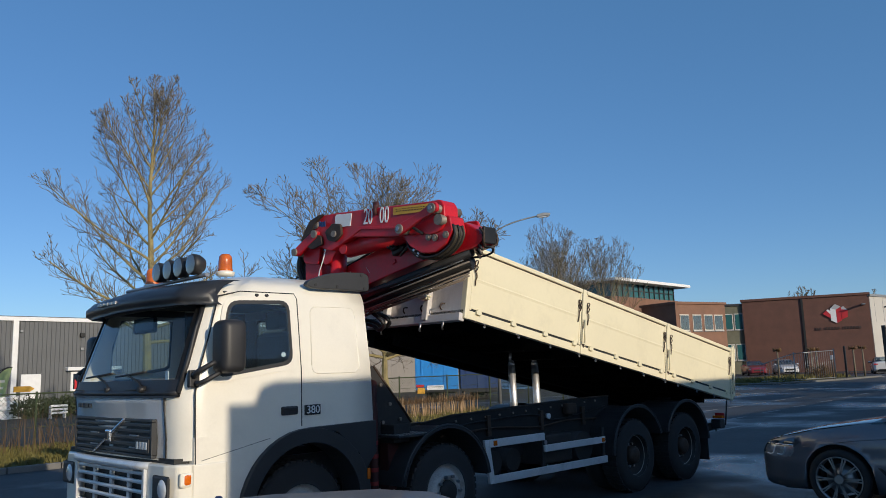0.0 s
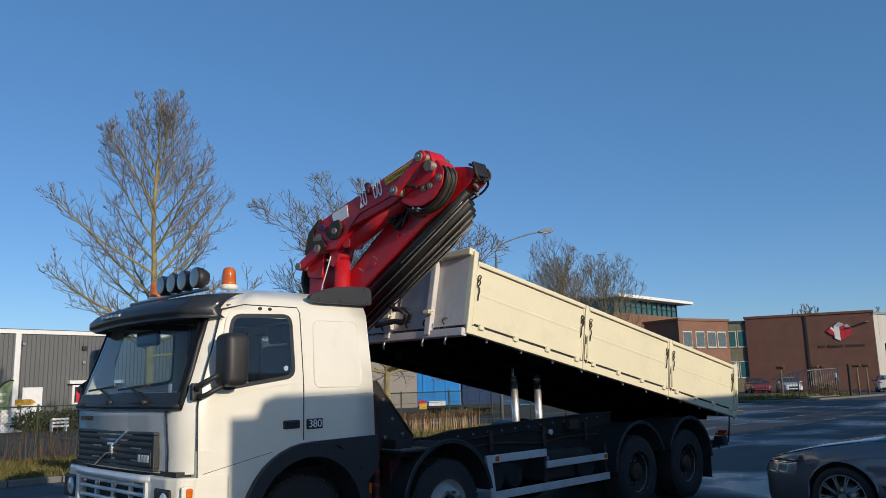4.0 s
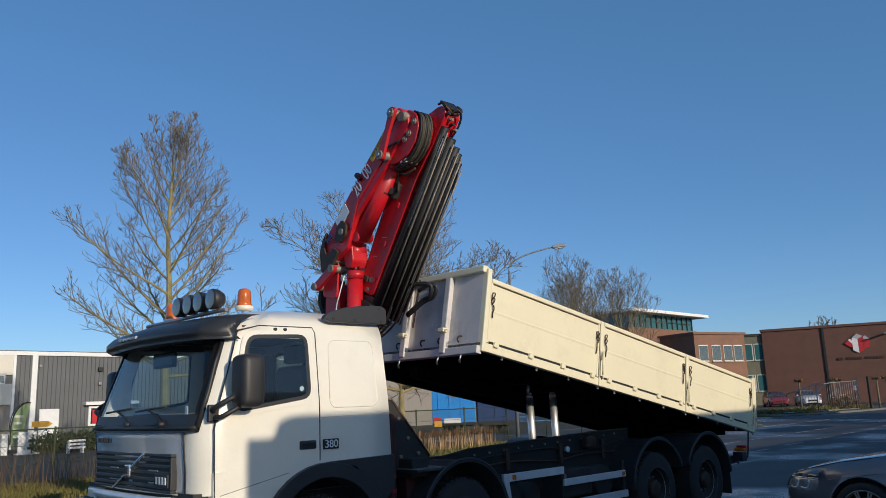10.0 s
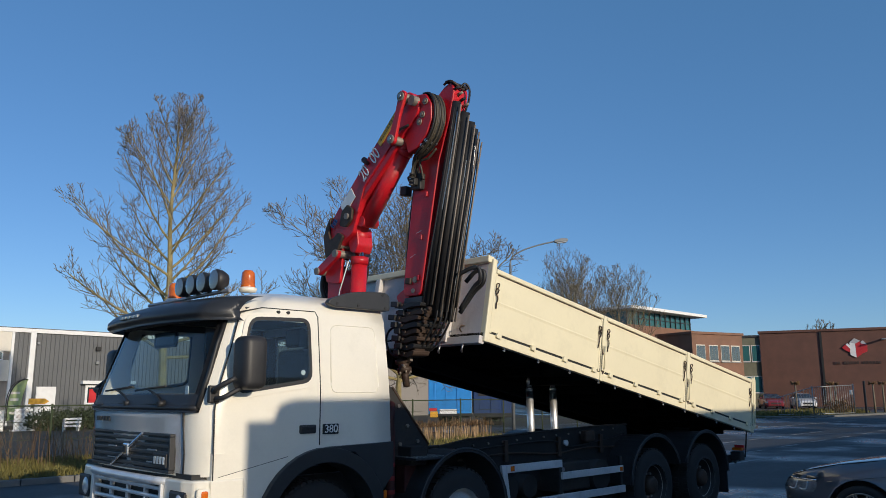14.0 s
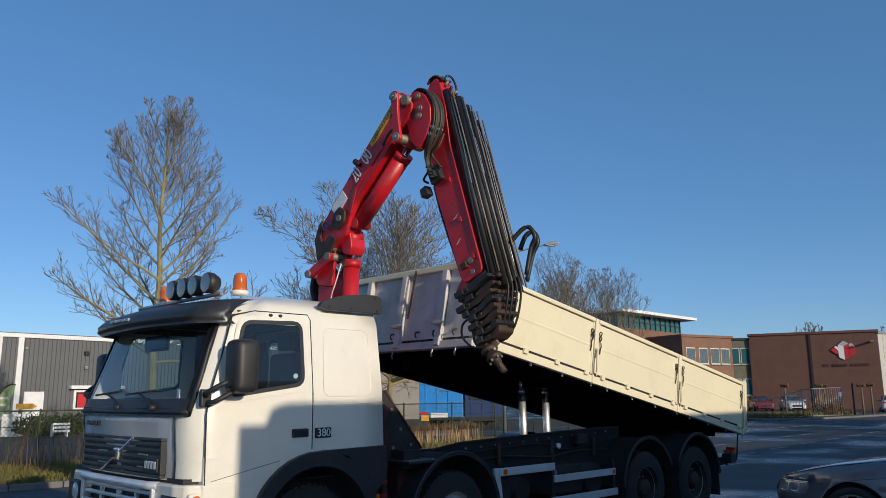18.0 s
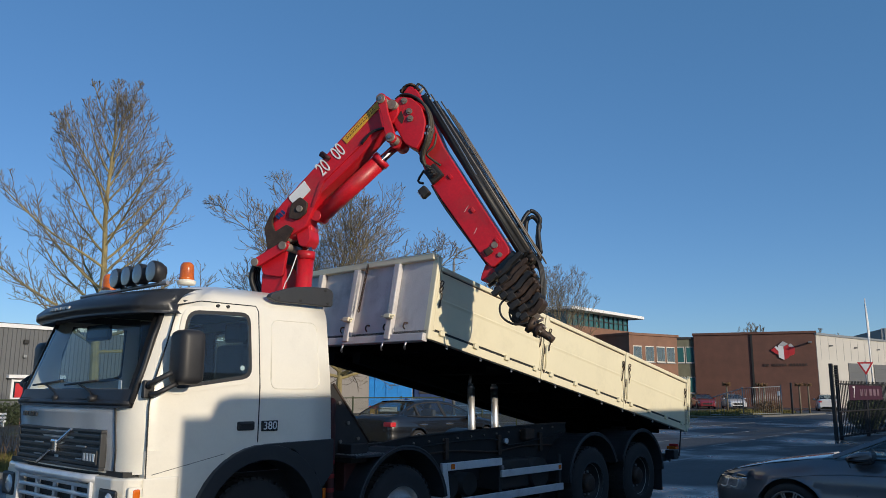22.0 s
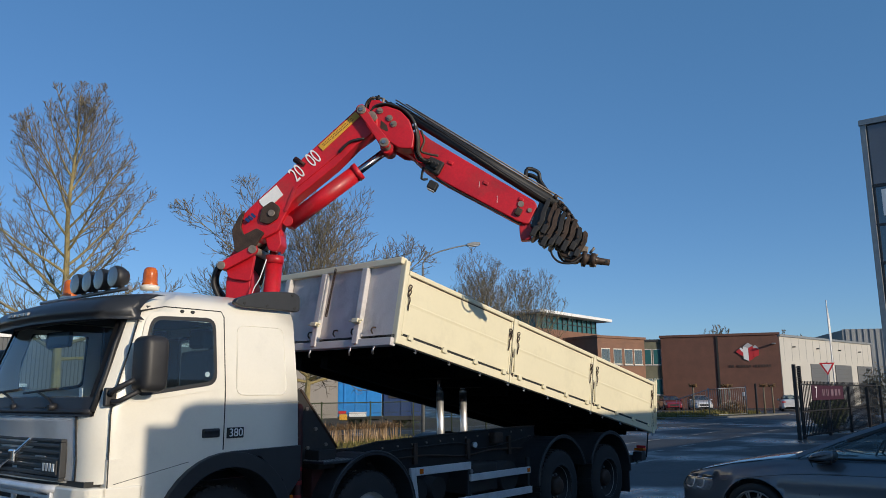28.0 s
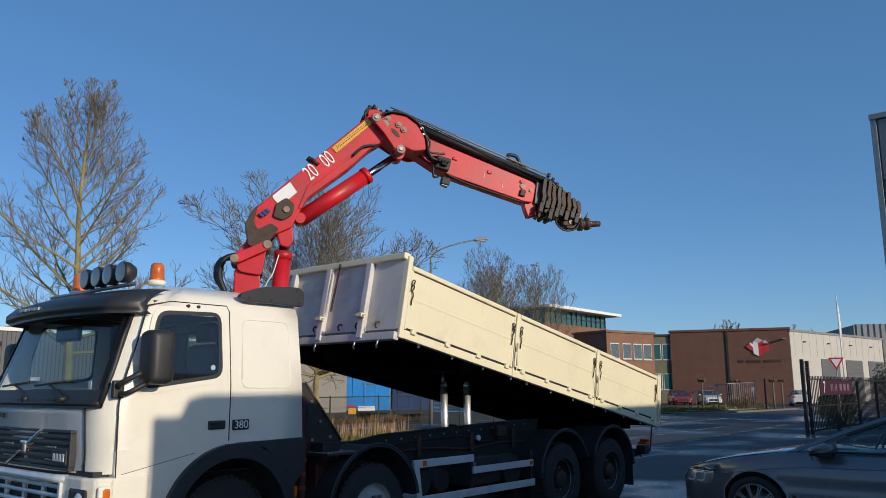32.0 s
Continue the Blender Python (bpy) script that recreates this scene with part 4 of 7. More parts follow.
# the far rail takes the shade colour, the near one its cream paint
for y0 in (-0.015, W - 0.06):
    part("bottom_rail", box(B(), 0, L, y0, y0 + 0.075, -0.02, 0.078, 0.008), BED_CREAM if y0 < 1 else BED_SHADE, bed, "bottom rail")
    part("hinge_gap", box(B(), 0.02, L - 0.02, y0 + 0.012, y0 + 0.05, 0.076, 0.108), INK, bed)


def sideboard(x0, x1, y, s):
    """A hinged drop side: a sheet with a rolled top edge, pressed creases and frame."""
    bm = box(B(), x0, x1, y - 0.012, y + 0.012, 0.105, H - 0.04)
    box(bm, x0, x1, y - 0.034, y + 0.034, H - 0.055, H, 0.012)
    for z in (0.45,):
        prism(bm, [(y - s * 0.012, z - 0.03), (y - s * 0.0185, z), (y - s * 0.012, z + 0.012)], x0 + 0.01, x1 - 0.01, axis="x")
    box(bm, x0, x0 + 0.03, y - 0.02, y + 0.016, 0.085, H - 0.04, 0.005)
    box(bm, x1 - 0.03, x1, y - 0.02, y + 0.016, 0.085, H - 0.04, 0.005)
    # dark strip stands in for the shadow line below the rolled edge
    part("top_shade_line", box(B(), x0 + 0.01, x1 - 0.01, min(y, y - s * 0.0145), max(y, y - s * 0.0145), H - 0.068, H - 0.055), RUST, bed, "dark strip for the shade under the top rail")
    return part("sideboard", bm, BED_CREAM, bed, "cream steel drop side")


POSTS = (0.0, 2.16, 4.28, L - 0.07)
for y, s in ((0.0, 1), (W, -1)):
    for a, b in zip(POSTS, POSTS[1:]):
        sideboard(a + 0.082, b - 0.010, y, s)
        for x in (a + 0.071, b - 0.011):
            part("board_gap", box(B(), x, x + 0.012, min(y - s * 0.016, y), max(y - s * 0.016, y), 0.08, H - 0.01), INK, bed)
    for i, x in enumerate(POSTS):
        h = H + (0.10 if i == 0 else 0.0) + (0.03 if i == 3 else 0)
        part("stake_post", box(B(), x, x + 0.07, y - 0.035, y + 0.05, -0.03, h, 0.012), BED_CREAM, bed, "cream steel post")
    for i, (a, b) in enumerate(zip(POSTS, POSTS[1:])):
        for k in range(4):
            x = a + 0.22 + (b - a - 0.36) * k / 3
            part("hinge", prism(B(), round_poly([(x - 0.045, 0.05), (x + 0.045, 0.05), (x + 0.03, 0.115), (x - 0.03, 0.115)], 0.02), y - s * 0.045, y - s * 0.012, 0.004), BED_CREAM, bed)
            part("rope_hook", tube(B(), [(x + 0.11, y - s * 0.0, -0.01), (x + 0.12, y - s * 0.03, -0.05), (x + 0.10, y - s * 0.045, -0.075), (x + 0.09, y - s * 0.03, -0.06)], 0.007, 5, 3), STEEL, bed)
        for x, side in ((a + 0.115, 1), (b - 0.06, -1)):
            z = H - 0.20
            bm = B()
            for q in (0.0, 0.062):
                ring = [(x + 0.020 * math.cos(g) + side * 0.008 * math.sin(g), y - s * (0.030 + 0.008 * math.sin(2 * g)), z - q + 0.040 * math.sin(g)) for g in (2 * math.pi * k / 10 for k in range(11))]
                tube(bm, ring, 0.0075, 5, 1)
            tube(bm, [(x + side * 0.012, y - s * 0.03, z - 0.10), (x + side * 0.020, y - s * 0.035, z - 0.15), (x + side * 0.012, y - s * 0.03, z - 0.19), (x + side * 0.020, y - s * 0.022, z - 0.25)], 0.008, 5, 3)
            part("latch", bm, RUST, bed, "worn rusty dropside latch")
            part("latch_plate", box(B(), x - 0.014, x + 0.014, min(y - s * 0.02, y), max(y - s * 0.02, y), z - 0.05, z + 0.055, 0.004), BED_CREAM, bed)
        x = b + 0.035
        bm = box(B(), x - 0.03, x + 0.03, min(y - s * 0.05, y - s * 0.03), max(y - s * 0.05, y - s * 0.03), 0.10, 0.30, 0.005)
        cyl(bm, (x, y - s * 0.06, 0.12), (x, y - s * 0.06, 0.42), 0.010, seg=6)
        part("stake_lock", bm, BED_CREAM, bed)
        part("rust_patch", prism(B(), round_poly([(x - 0.032, 0.09), (x + 0.01, 0.05), (x + 0.034, 0.10), (x + 0.022, 0.17), (x - 0.004, 0.24), (x - 0.014, 0.38), (x - 0.030, 0.44), (x - 0.034, 0.25)], 0.012), min(y - s * 0.0365, y - s * 0.034), max(y - s * 0.0365, y - s * 0.034)), RUST, bed, "brown rust patch")
# headboard with ribs, top rail and chain
HB = H + 0.10
part("headboard", box(B(), 0.0, 0.03, 0.04, W - 0.04, -0.02, HB - 0.02), BED_GREY, bed, "scuffed pale grey headboard")
part("headboard_rail", box(B(), -0.05, 0.05, 0.0, W, HB - 0.05, HB + 0.03, 0.012), BED_CREAM, bed)
part("headboard_sill", box(B(), -0.05, 0.03, 0.0, W, -0.06, 0.03, 0.008), BED_GREY, bed)
for y in (0.55, 1.25, 1.92):
    part("headboard_rib", box(B(), -0.07, 0.0, y - 0.045, y + 0.045, -0.03, HB - 0.05, 0.012), BED_GREY, bed)
for y in (0.50, 1.20):
    bm = box(B(), -0.14, -0.07, y - 0.03, y + 0.07, 0.20, 0.25, 0.01)
    cyl(bm, (-0.12, y - 0.09, 0.225), (-0.12, y + 0.12, 0.225), 0.012, seg=6)
    part("tarp_hook", bm, BED_CREAM, bed)
for y in (0.62, 1.30, 0.25):
    part("sill_bolt", tube(B(), [(-0.03, y, -0.04), (-0.05, y, -0.12), (-0.02, y + 0.02, -0.14)], 0.012, 6, 3), STEEL, bed)
for k in range(17):
    m = Matrix.Translation((-0.065, 1.06 + 0.002 * k, HB - 0.03 - 0.034 * k)) @ Matrix.Rotation(radians(90 * (k % 2)), 4, "Z")
    bm = B()
    loop = [(0.013 * math.cos(a), 0, 0.024 * math.sin(a)) for a in (2 * math.pi * i / 8 for i in range(9))]
    tube(bm, [m @ Vector(p) for p in loop], 0.0065, 4, 1)
    part("chain_link", bm, RUST, bed)
for y in (0.30, 0.62, 0.92, 1.36):
    part("strap_hook", tube(B(), [(-0.005, y, 0.16), (-0.045, y + 0.01, 0.15), (-0.05, y + 0.015, 0.11), (-0.02, y + 0.02, 0.09)], 0.009, 6, 3), RUST, bed)
# tailboard
part("tailboard", box(B(), L - 0.03, L, 0.05, W - 0.05, 0.02, H, 0.006), BED_CREAM, bed)
for y in (-0.045, W + 0.005):
    part("tail_latch", prism(B(), round_poly([(L - 0.05, 0.0), (L + 0.04, 0.05), (L + 0.02, 0.82), (L - 0.03, 0.90)], 0.02), y, y + 0.04, 0.005), BED_CREAM, bed)
part("tail_rope", tube(B(), [(L + 0.02, 0.1, 0.05), (L + 0.0, 0.1, -0.25), (L - 0.02, 0.1, -0.42)], 0.012, 6, 3), HOSE, bed)
part("bed_pivot", cyl(B(), (5.62, 0.75, -0.2), (5.62, 1.75, -0.2), 0.07, seg=12), CHASSIS, bed)
for y in (0.80, 1.62):
    part("pivot_bracket", box(B(), 5.75, 6.1, y, y + 0.1, 0.74, 1.20, 0.01), CHASSIS, truck)

# ---- the loader crane ----
CX, CY, ZP, OFF = -0.367, 1.229, 3.443, -0.173
EX, EZ = 1.898, -0.250
crane = thing("loader_crane", "red folding truck crane with black extension booms behind the cab", "crane")
part("crane_base", box(B(), CX - 0.30, CX + 0.30, 0.55, 1.95, 0.95, 1.35, 0.03), RED_DARK, crane)
part("base_collar", lathe(B(), [(1.35, 0.34), (1.5, 0.30), (1.6, 0.28), (1.6, 0.0)], 28, (CX, CY, 0), "z"), RED_DARK, crane)
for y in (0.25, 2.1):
    part("stabiliser_leg", box(B(), CX - 0.22, CX - 0.06, y, y + 0.14, 0.55, 1.16, 0.012), RED_DARK, crane, "dark red stabiliser leg")
    part("stabiliser_foot", lathe(B(), [(0.46, 0.0), (0.46, 0.11), (0.50, 0.11), (0.55, 0.04)], 16, (CX - 0.14, y + 0.07, 0), "z"), STEEL, crane)
part("stabiliser_beam", box(B(), CX - 0.25, CX - 0.03, 0.12, 2.36, 1.02, 1.20, 0.01), CHASSIS, crane)

# column: turns about the upright axis
column = part("column", prism(B(), round_poly([(-0.50, 1.6), (-0.21, 1.6), (-0.21, 2.9), (-0.23, 3.10), (-0.30, 3.18), (-0.44, 3.16), (-0.50, 3.03)], 0.03), -0.16, 0.16, 0.015), RED, crane, "red crane column")
part("column_cheek", prism(B(), round_poly([(-0.46, 3.02), (-0.20, 2.98), (-0.14, 3.40), (-0.22, 3.50), (-0.32, 3.46), (-0.50, 3.20)], 0.05), -0.21, -0.16, 0.008), RED, column)
part("column_cheek", prism(B(), round_poly([(-0.46, 3.02), (-0.20, 2.98), (-0.14, 3.40), (-0.22, 3.50), (-0.32, 3.46), (-0.50, 3.20)], 0.05), 0.16, 0.20, 0.008), RUST, column, "greasy brown cheek plate")
part("pivot_pin", cyl(B(), (OFF, -0.29, ZP), (OFF, 0.20, ZP), 0.058, seg=20), PIN, column)
bm = prism(B(), round_poly([(-0.55, 3.12), (-0.50, 3.20), (-0.16, 3.37), (-0.09, 3.34), (-0.12, 3.27), (-0.46, 3.10)], 0.03), -0.31, -0.26, 0.008)
part("link_arm", bm, RED, column)
for x, z in ((-0.50, 3.15), (-0.15, 3.32)):
    part("link_pin", cyl(B(), (x, -0.33, z), (x, 0.18, z), 0.045, seg=16), PIN, column)
for k in range(4):
    part("column_hose", tube(B(), [(-0.46, -0.10 + 0.06 * k, 3.22), (-0.60 - 0.02 * k, -0.12 + 0.06 * k, 3.18), (-0.66 - 0.015 * k, -0.12 + 0.07 * k, 3.0), (-0.60, -0.10 + 0.06 * k, 2.82), (-0.50, -0.08 + 0.05 * k, 2.6)], 0.03, 8, 4), HOSE, column)
part("grease_pipe", tube(B(), [(-0.02, -0.22, 3.22), (-0.08, -0.25, 3.0), (-0.16, -0.24, 2.85), (-0.18, -0.22, 2.6)], 0.007, 5, 3), WHITE, column)

# main boom: turns on the column's pin
mb = round_poly([(-0.22, 0.06), (-0.06, 0.235), (0.14, 0.275), (0.40, 0.24), (1.06, 0.135), (1.80, 0.01), (1.91, 0.0), (1.955, -0.07), (1.94, -0.25), (1.87, -0.32), (1.74, -0.33), (1.55, -0.27), (1.22, -0.23), (0.62, -0.09), (0.46, -0.12), (0.24, -0.17), (0.10, -0.10)], 0.03, 3)
main = part("main_boom", prism(B(), mb, -0.11, 0.11, 0.012), RED, crane, "glossy red main boom")
for s in (-1, 1):
    bm = prism(B(), round_poly([(-0.225, 0.06), (-0.06, 0.245), (0.12, 0.285), (0.20, 0.275), (0.03, 0.19), (-0.02, 0.10), (0.13, 0.03), (0.14, -0.07), (-0.04, -0.09), (-0.2, 0.0)], 0.02), min(s * 0.11, s * 0.145), max(s * 0.11, s * 0.145), 0.006)
    part("root_plate", bm, RUST, main, "greasy brown root plate")
    bm = prism(B(), round_poly([(0.20, 0.06), (0.34, 0.13), (0.47, 0.09), (0.47, -0.03), (0.36, -0.09), (0.24, -0.05)], 0.03), min(s * 0.11, s * 0.145), max(s * 0.11, s * 0.145), 0.006)
    part("cylinder_plate", bm, RUST, main, "greasy brown bracket plate")
    part("web_rib", prism(B(), round_poly([(0.46, -0.09), (0.74, 0.0), (1.5, -0.18), (1.50, -0.205), (0.76, -0.04), (0.48, -0.12)], 0.01), min(s * 0.11, s * 0.125), max(s * 0.11, s * 0.125), 0.003), RED, main)
for x, z, r in ((0.36, 0.0, 0.036), (1.90, -0.215, 0.055)):
    part("boom_pin", cyl(B(), (x, -0.165, z), (x, 0.165, z), r, seg=18), PIN, main)
part("lift_clevis", prism(B(), round_poly([(0.31, -0.12), (0.14, -0.02), (0.01, -0.20), (0.05, -0.29), (0.15, -0.28)], 0.03), -0.05, 0.17, 0.012), RED, main)
part("white_plate", prism(B(), [(0.37, 0.20), (0.39, 0.222), (0.64, 0.175), (0.60, 0.04), (0.35, 0.08)], -0.120, -0.112), WHITE, main, "blank white sticker")
part("warning_plate", prism(B(), [(1.275, 0.075), (1.84, -0.02), (1.825, -0.095), (1.262, -0.005)], -0.120, -0.112), YELLOW, main, "yellow warning strip")
for k in range(11):
    x = 1.31 + 0.042 * k
    z = 0.022 - 0.18 * (x - 1.31)
    part("warning_bar", box(B(), x, x + 0.030, -0.123, -0.121, z - 0.004, z + 0.003), INK, main)
    part("warning_bar", box(B(), x, x + 0.026, -0.123, -0.121, z + 0.020, z + 0.025), INK, main)
tilt = pose(0, 0, 0, 0, 10.5, 0)
slim = Matrix.Diagonal((0.58, 1, 1, 1))
letters("20", 0.25, 0.003, WHITE, main, "boom_lettering", Matrix.Translation((0.885, -0.116, 0.068)) @ tilt @ pose(0, 0, 0, 90, 0, 0) @ slim, "white figures 20")
letters("00", 0.25, 0.003, WHITE, main, "boom_lettering", Matrix.Translation((1.13, -0.116, 0.025)) @ tilt @ pose(0, 0, 0, 90, 0, 0) @ slim, "white figures 00")
bm = B()
cyl(bm, (1.0, -0.09, 0.12), (1.0, -0.09, 0.21), 0.035, seg=10)
cyl(bm, (1.01, -0.125, 0.06), (1.01, -0.125, 0.17), 0.022, seg=10)
part("boom_lug", bm, RED_DARK, main)
bm = B()
for x, z in ((0.12, 0.17), (0.16, 0.155), (0.20, 0.15)):
    box(bm, x, x + 0.03, -0.155, -0.146, z - 0.03, z + 0.03)
part("maker_patch", bm, BLUE_DARK, main)
part("boom_hose", tube(B(), [(1.35, -0.13, -0.17), (1.5, -0.14, -0.19), (1.58, -0.14, -0.24), (1.65, -0.12, -0.30)], 0.016, 6, 3), HOSE, main)
# outer boom: turns on the main boom's tip pin
ob_poly = round_poly([(-0.10, 0.0), (-0.23, 0.15), (-0.25, 0.255), (-0.16, 0.295), (0.16, 0.25), (0.60, 0.13), (2.0, 0.0), (2.05, -0.03), (2.06, -0.27), (1.95, -0.29), (0.98, -0.25), (0.74, -0.22), (0.45, -0.13), (0.16, -0.13), (0.05, -0.08)], 0.035, 3)
outer = part("outer_boom", prism(B(), ob_poly, -0.11, 0.11, 0.012), RED, crane, "glossy red outer boom")
FAN = round_poly([(-0.10, -0.05), (-0.09, 0.11), (0.03, 0.205), (0.20, 0.225), (0.36, 0.165), (0.49, 0.03), (0.54, -0.11), (0.40, -0.17), (0.16, -0.14), (0.0, -0.09)], 0.03)
part("knee_housing", prism(B(), FAN, -0.345, -0.12, 0.012), RED, outer, "red knee housing with dirty bolt heads")
part("knee_plate", prism(B(), FAN, 0.11, 0.145, 0.01), RED, outer)
for x, z in ((0.14, 0.09), (0.215, 0.05), (0.0, 0.12)):
    bm = cyl(B(), (x, -0.362, z), (x, -0.34, z), 0.036, seg=14)
    cyl(bm, (x, -0.376, z), (x, -0.361, z), 0.02, seg=6)
    part("knee_bolt", bm, PIN, outer)
part("grease_stain", prism(B(), round_poly([(0.06, 0.03), (0.16, 0.0), (0.20, -0.06), (0.10, -0.06)], 0.02), -0.348, -0.344), RUST, outer)
for x, z, r in ((0.25, 0.03, 0.045), (0.30, 0.09, 0.032), (0.0, 0.0, 0.055)):
    part("knee_pin", cyl(B(), (x, -0.165, z), (x, 0.165, z), r, seg=18), PIN, outer)
part("end_lug", prism(B(), round_poly([(1.93, -0.24), (2.10, -0.24), (2.16, -0.40), (2.06, -0.46), (1.99, -0.36)], 0.03), -0.06, 0.06, 0.01), RED, outer)
part("end_bolts", cyl(cyl(B(), (1.88, -0.125, -0.10), (1.88, 0.125, -0.10), 0.035, seg=12), (2.0, -0.125, -0.12), (2.0, 0.125, -0.12), 0.025, seg=12), PIN, outer)
for k, (x0, x1, z, y, r) in enumerate(((-0.04, 2.14, 0.235, -0.06, 0.046), (0.06, 2.26, 0.27, 0.04, 0.055), (0.14, 2.20, 0.27, 0.14, 0.046), (0.20, 2.28, 0.27, 0.21, 0.036), (0.30, 2.30, 0.26, 0.27, 0.028))):
    dz = 0.15
    bm = cyl(B(), (x0, y, z + 0.065), (x1, y, z - dz - 0.02), r, seg=16)
    part("extension_ram", bm, PIPE, outer, "long black extension cylinder")
    part("ram_rod", cyl(B(), (x0 + 0.05, y - 0.02, z + 0.15), (x1, y - 0.02, z - dz + 0.07), 0.009, seg=6), PIN, outer)
for k in range(9):
    y = -0.13 + 0.05 * k
    part("steel_line", tube(B(), [(0.05 + 0.03 * k, y, 0.34), (0.7, y, 0.26 + 0.01 * k), (1.5, y, 0.14 + 0.012 * k), (2.15, y, 0.06 + 0.012 * k)], 0.008, 5, 2), LINE_STEEL if k % 2 else HOSE, outer)
RIM_LINE = ((-0.10, 0.05), (-0.09, 0.15), (0.02, 0.232), (0.20, 0.255), (0.38, 0.19), (0.51, 0.045), (0.57, -0.08), (0.66, -0.15), (0.76, -0.15))
for k in range(7):
    y = -0.325 + 0.024 * k
    part("knee_hose", tube(B(), [(x + 0.006 * (k % 3), y + (0.16 * max(0, i - 5) / 3 if k < 4 else 0.0), z + 0.004 * ((k * 5) % 3)) for i, (x, z) in enumerate(RIM_LINE)], 0.013, 6, 4), HOSE_OLD if k in (1, 2, 4, 6) else HOSE, outer)
    for u in (0.0, 0.06):
        bm = box(B(), -0.016, 0.016, y - 0.012, y + 0.012, -0.022, 0.022, 0.005)
        bmesh.ops.transform(bm, matrix=pose(0.425 + u * 0.72, 0, 0.145 - u, 0, 50, 0), verts=bm.verts)
        part("hose_clamp", bm, LINE_STEEL, outer)
part("side_hose", tube(B(), [(0.30, -0.20, 0.20), (0.44, -0.24, 0.10), (0.52, -0.22, -0.06), (0.62, -0.19, -0.16), (0.74, -0.17, -0.12)], 0.016, 6, 4), HOSE, outer)
part("side_hose", tube(B(), [(0.48, -0.18, 0.16), (0.58, -0.20, 0.06), (0.60, -0.20, -0.06), (0.70, -0.18, -0.05), (0.80, -0.17, -0.02)], 0.013, 6, 4), HOSE_OLD, outer)
# open back end of the outer boom: dark cap, fittings and hose loop
cap = B()
box(cap, -0.016, 0.016, -0.10, 0.10, -0.085, 0.085, 0.012)
bmesh.ops.transform(cap, matrix=pose(-0.258, 0, 0.21, 0, 18, 0), verts=cap.verts)
part("boom_end_cap", cap, PIPE, outer, "dark open end of the boom")
part("end_rim", tube(B(), [(-0.245, -0.105, 0.13), (-0.275, -0.11, 0.205), (-0.24, -0.105, 0.29), (-0.19, 0.0, 0.31), (-0.24, 0.105, 0.29), (-0.275, 0.11, 0.205), (-0.245, 0.105, 0.13)], 0.014, 6, 3), RUST, outer)
for k in range(4):
    part("end_fitting", cyl(B(), (-0.17 + 0.05 * k, -0.09 + 0.05 * k, 0.28), (-0.19 + 0.05 * k, -0.09 + 0.05 * k, 0.345 + 0.01 * (k % 2)), 0.02, 0.014, seg=8), PIN if k % 2 else HOSE, outer)
part("end_loop", tube(B(), [(-0.19, -0.04, 0.31), (-0.25, 0.0, 0.34), (-0.20, 0.05, 0.365), (-0.08, 0.07, 0.35), (0.05, 0.06, 0.31)], 0.012, 6, 4), HOSE, outer)
for x, z in ((0.95, -0.02), (1.42, -0.055), (1.86, -0.05)):
    part("boom_boss", box(B(), x - 0.03, x + 0.03, -0.128, -0.105, z - 0.02, z + 0.02, 0.008), RED, outer)
for x, z, a in ((1.36, -0.10, 70), (1.62, -0.17, 65)):
    bm = box(B(), -0.04, 0.04, -0.1125, -0.109, -0.002, 0.002)
    bmesh.ops.transform(bm, matrix=pose(x, 0, z, 0, a, 0), verts=bm.verts)
    part("paint_scratch", bm, BED_GREY, outer, "pale scratch in the paint")
part("line_bracket", box(B(), 1.86, 1.93, -0.145, -0.10, -0.235, -0.15, 0.01), RUST, outer)
# valve cluster and work lamp under the knee
bm = box(B(), 0.72, 0.90, -0.18, -0.10, -0.22, -0.06, 0.015)
box(bm, 0.78, 0.86, -0.23, -0.17, -0.18, -0.10, 0.01)
for k in range(4):
    cyl(bm, (0.74 + 0.04 * k, -0.21, -0.12), (0.74 + 0.04 * k, -0.27, -0.14), 0.012, seg=6)
part("valve_cluster", bm, INK, outer, "black hydraulic valve cluster")
bm = tube(B(), [(0.70, -0.14, -0.2), (0.74, -0.12, -0.33), (0.80, -0.1, -0.30)], 0.014, 6, 3)
part("lamp_hoop", bm, HOSE, outer)
part("work_lamp", box(B(), 0.84, 0.95, -0.17, -0.07, -0.40, -0.30, 0.015), INK, outer, "small square work lamp")
part("lamp_glass", box(B(), 0.855, 0.94, -0.16, -0.08, -0.412, -0.40, 0.004), LENS, outer)
part("under_line", tube(B(), [(0.88, -0.10, -0.24), (1.15, -0.09, -0.275), (1.5, -0.09, -0.285), (1.98, -0.08, -0.295)], 0.012, 6, 3), HOSE, outer)
part("under_line", tube(B(), [(0.90, -0.06, -0.24), (1.2, -0.05, -0.265), (1.6, -0.05, -0.275), (1.98, -0.05, -0.28)], 0.016, 6, 3), HOSE, outer)
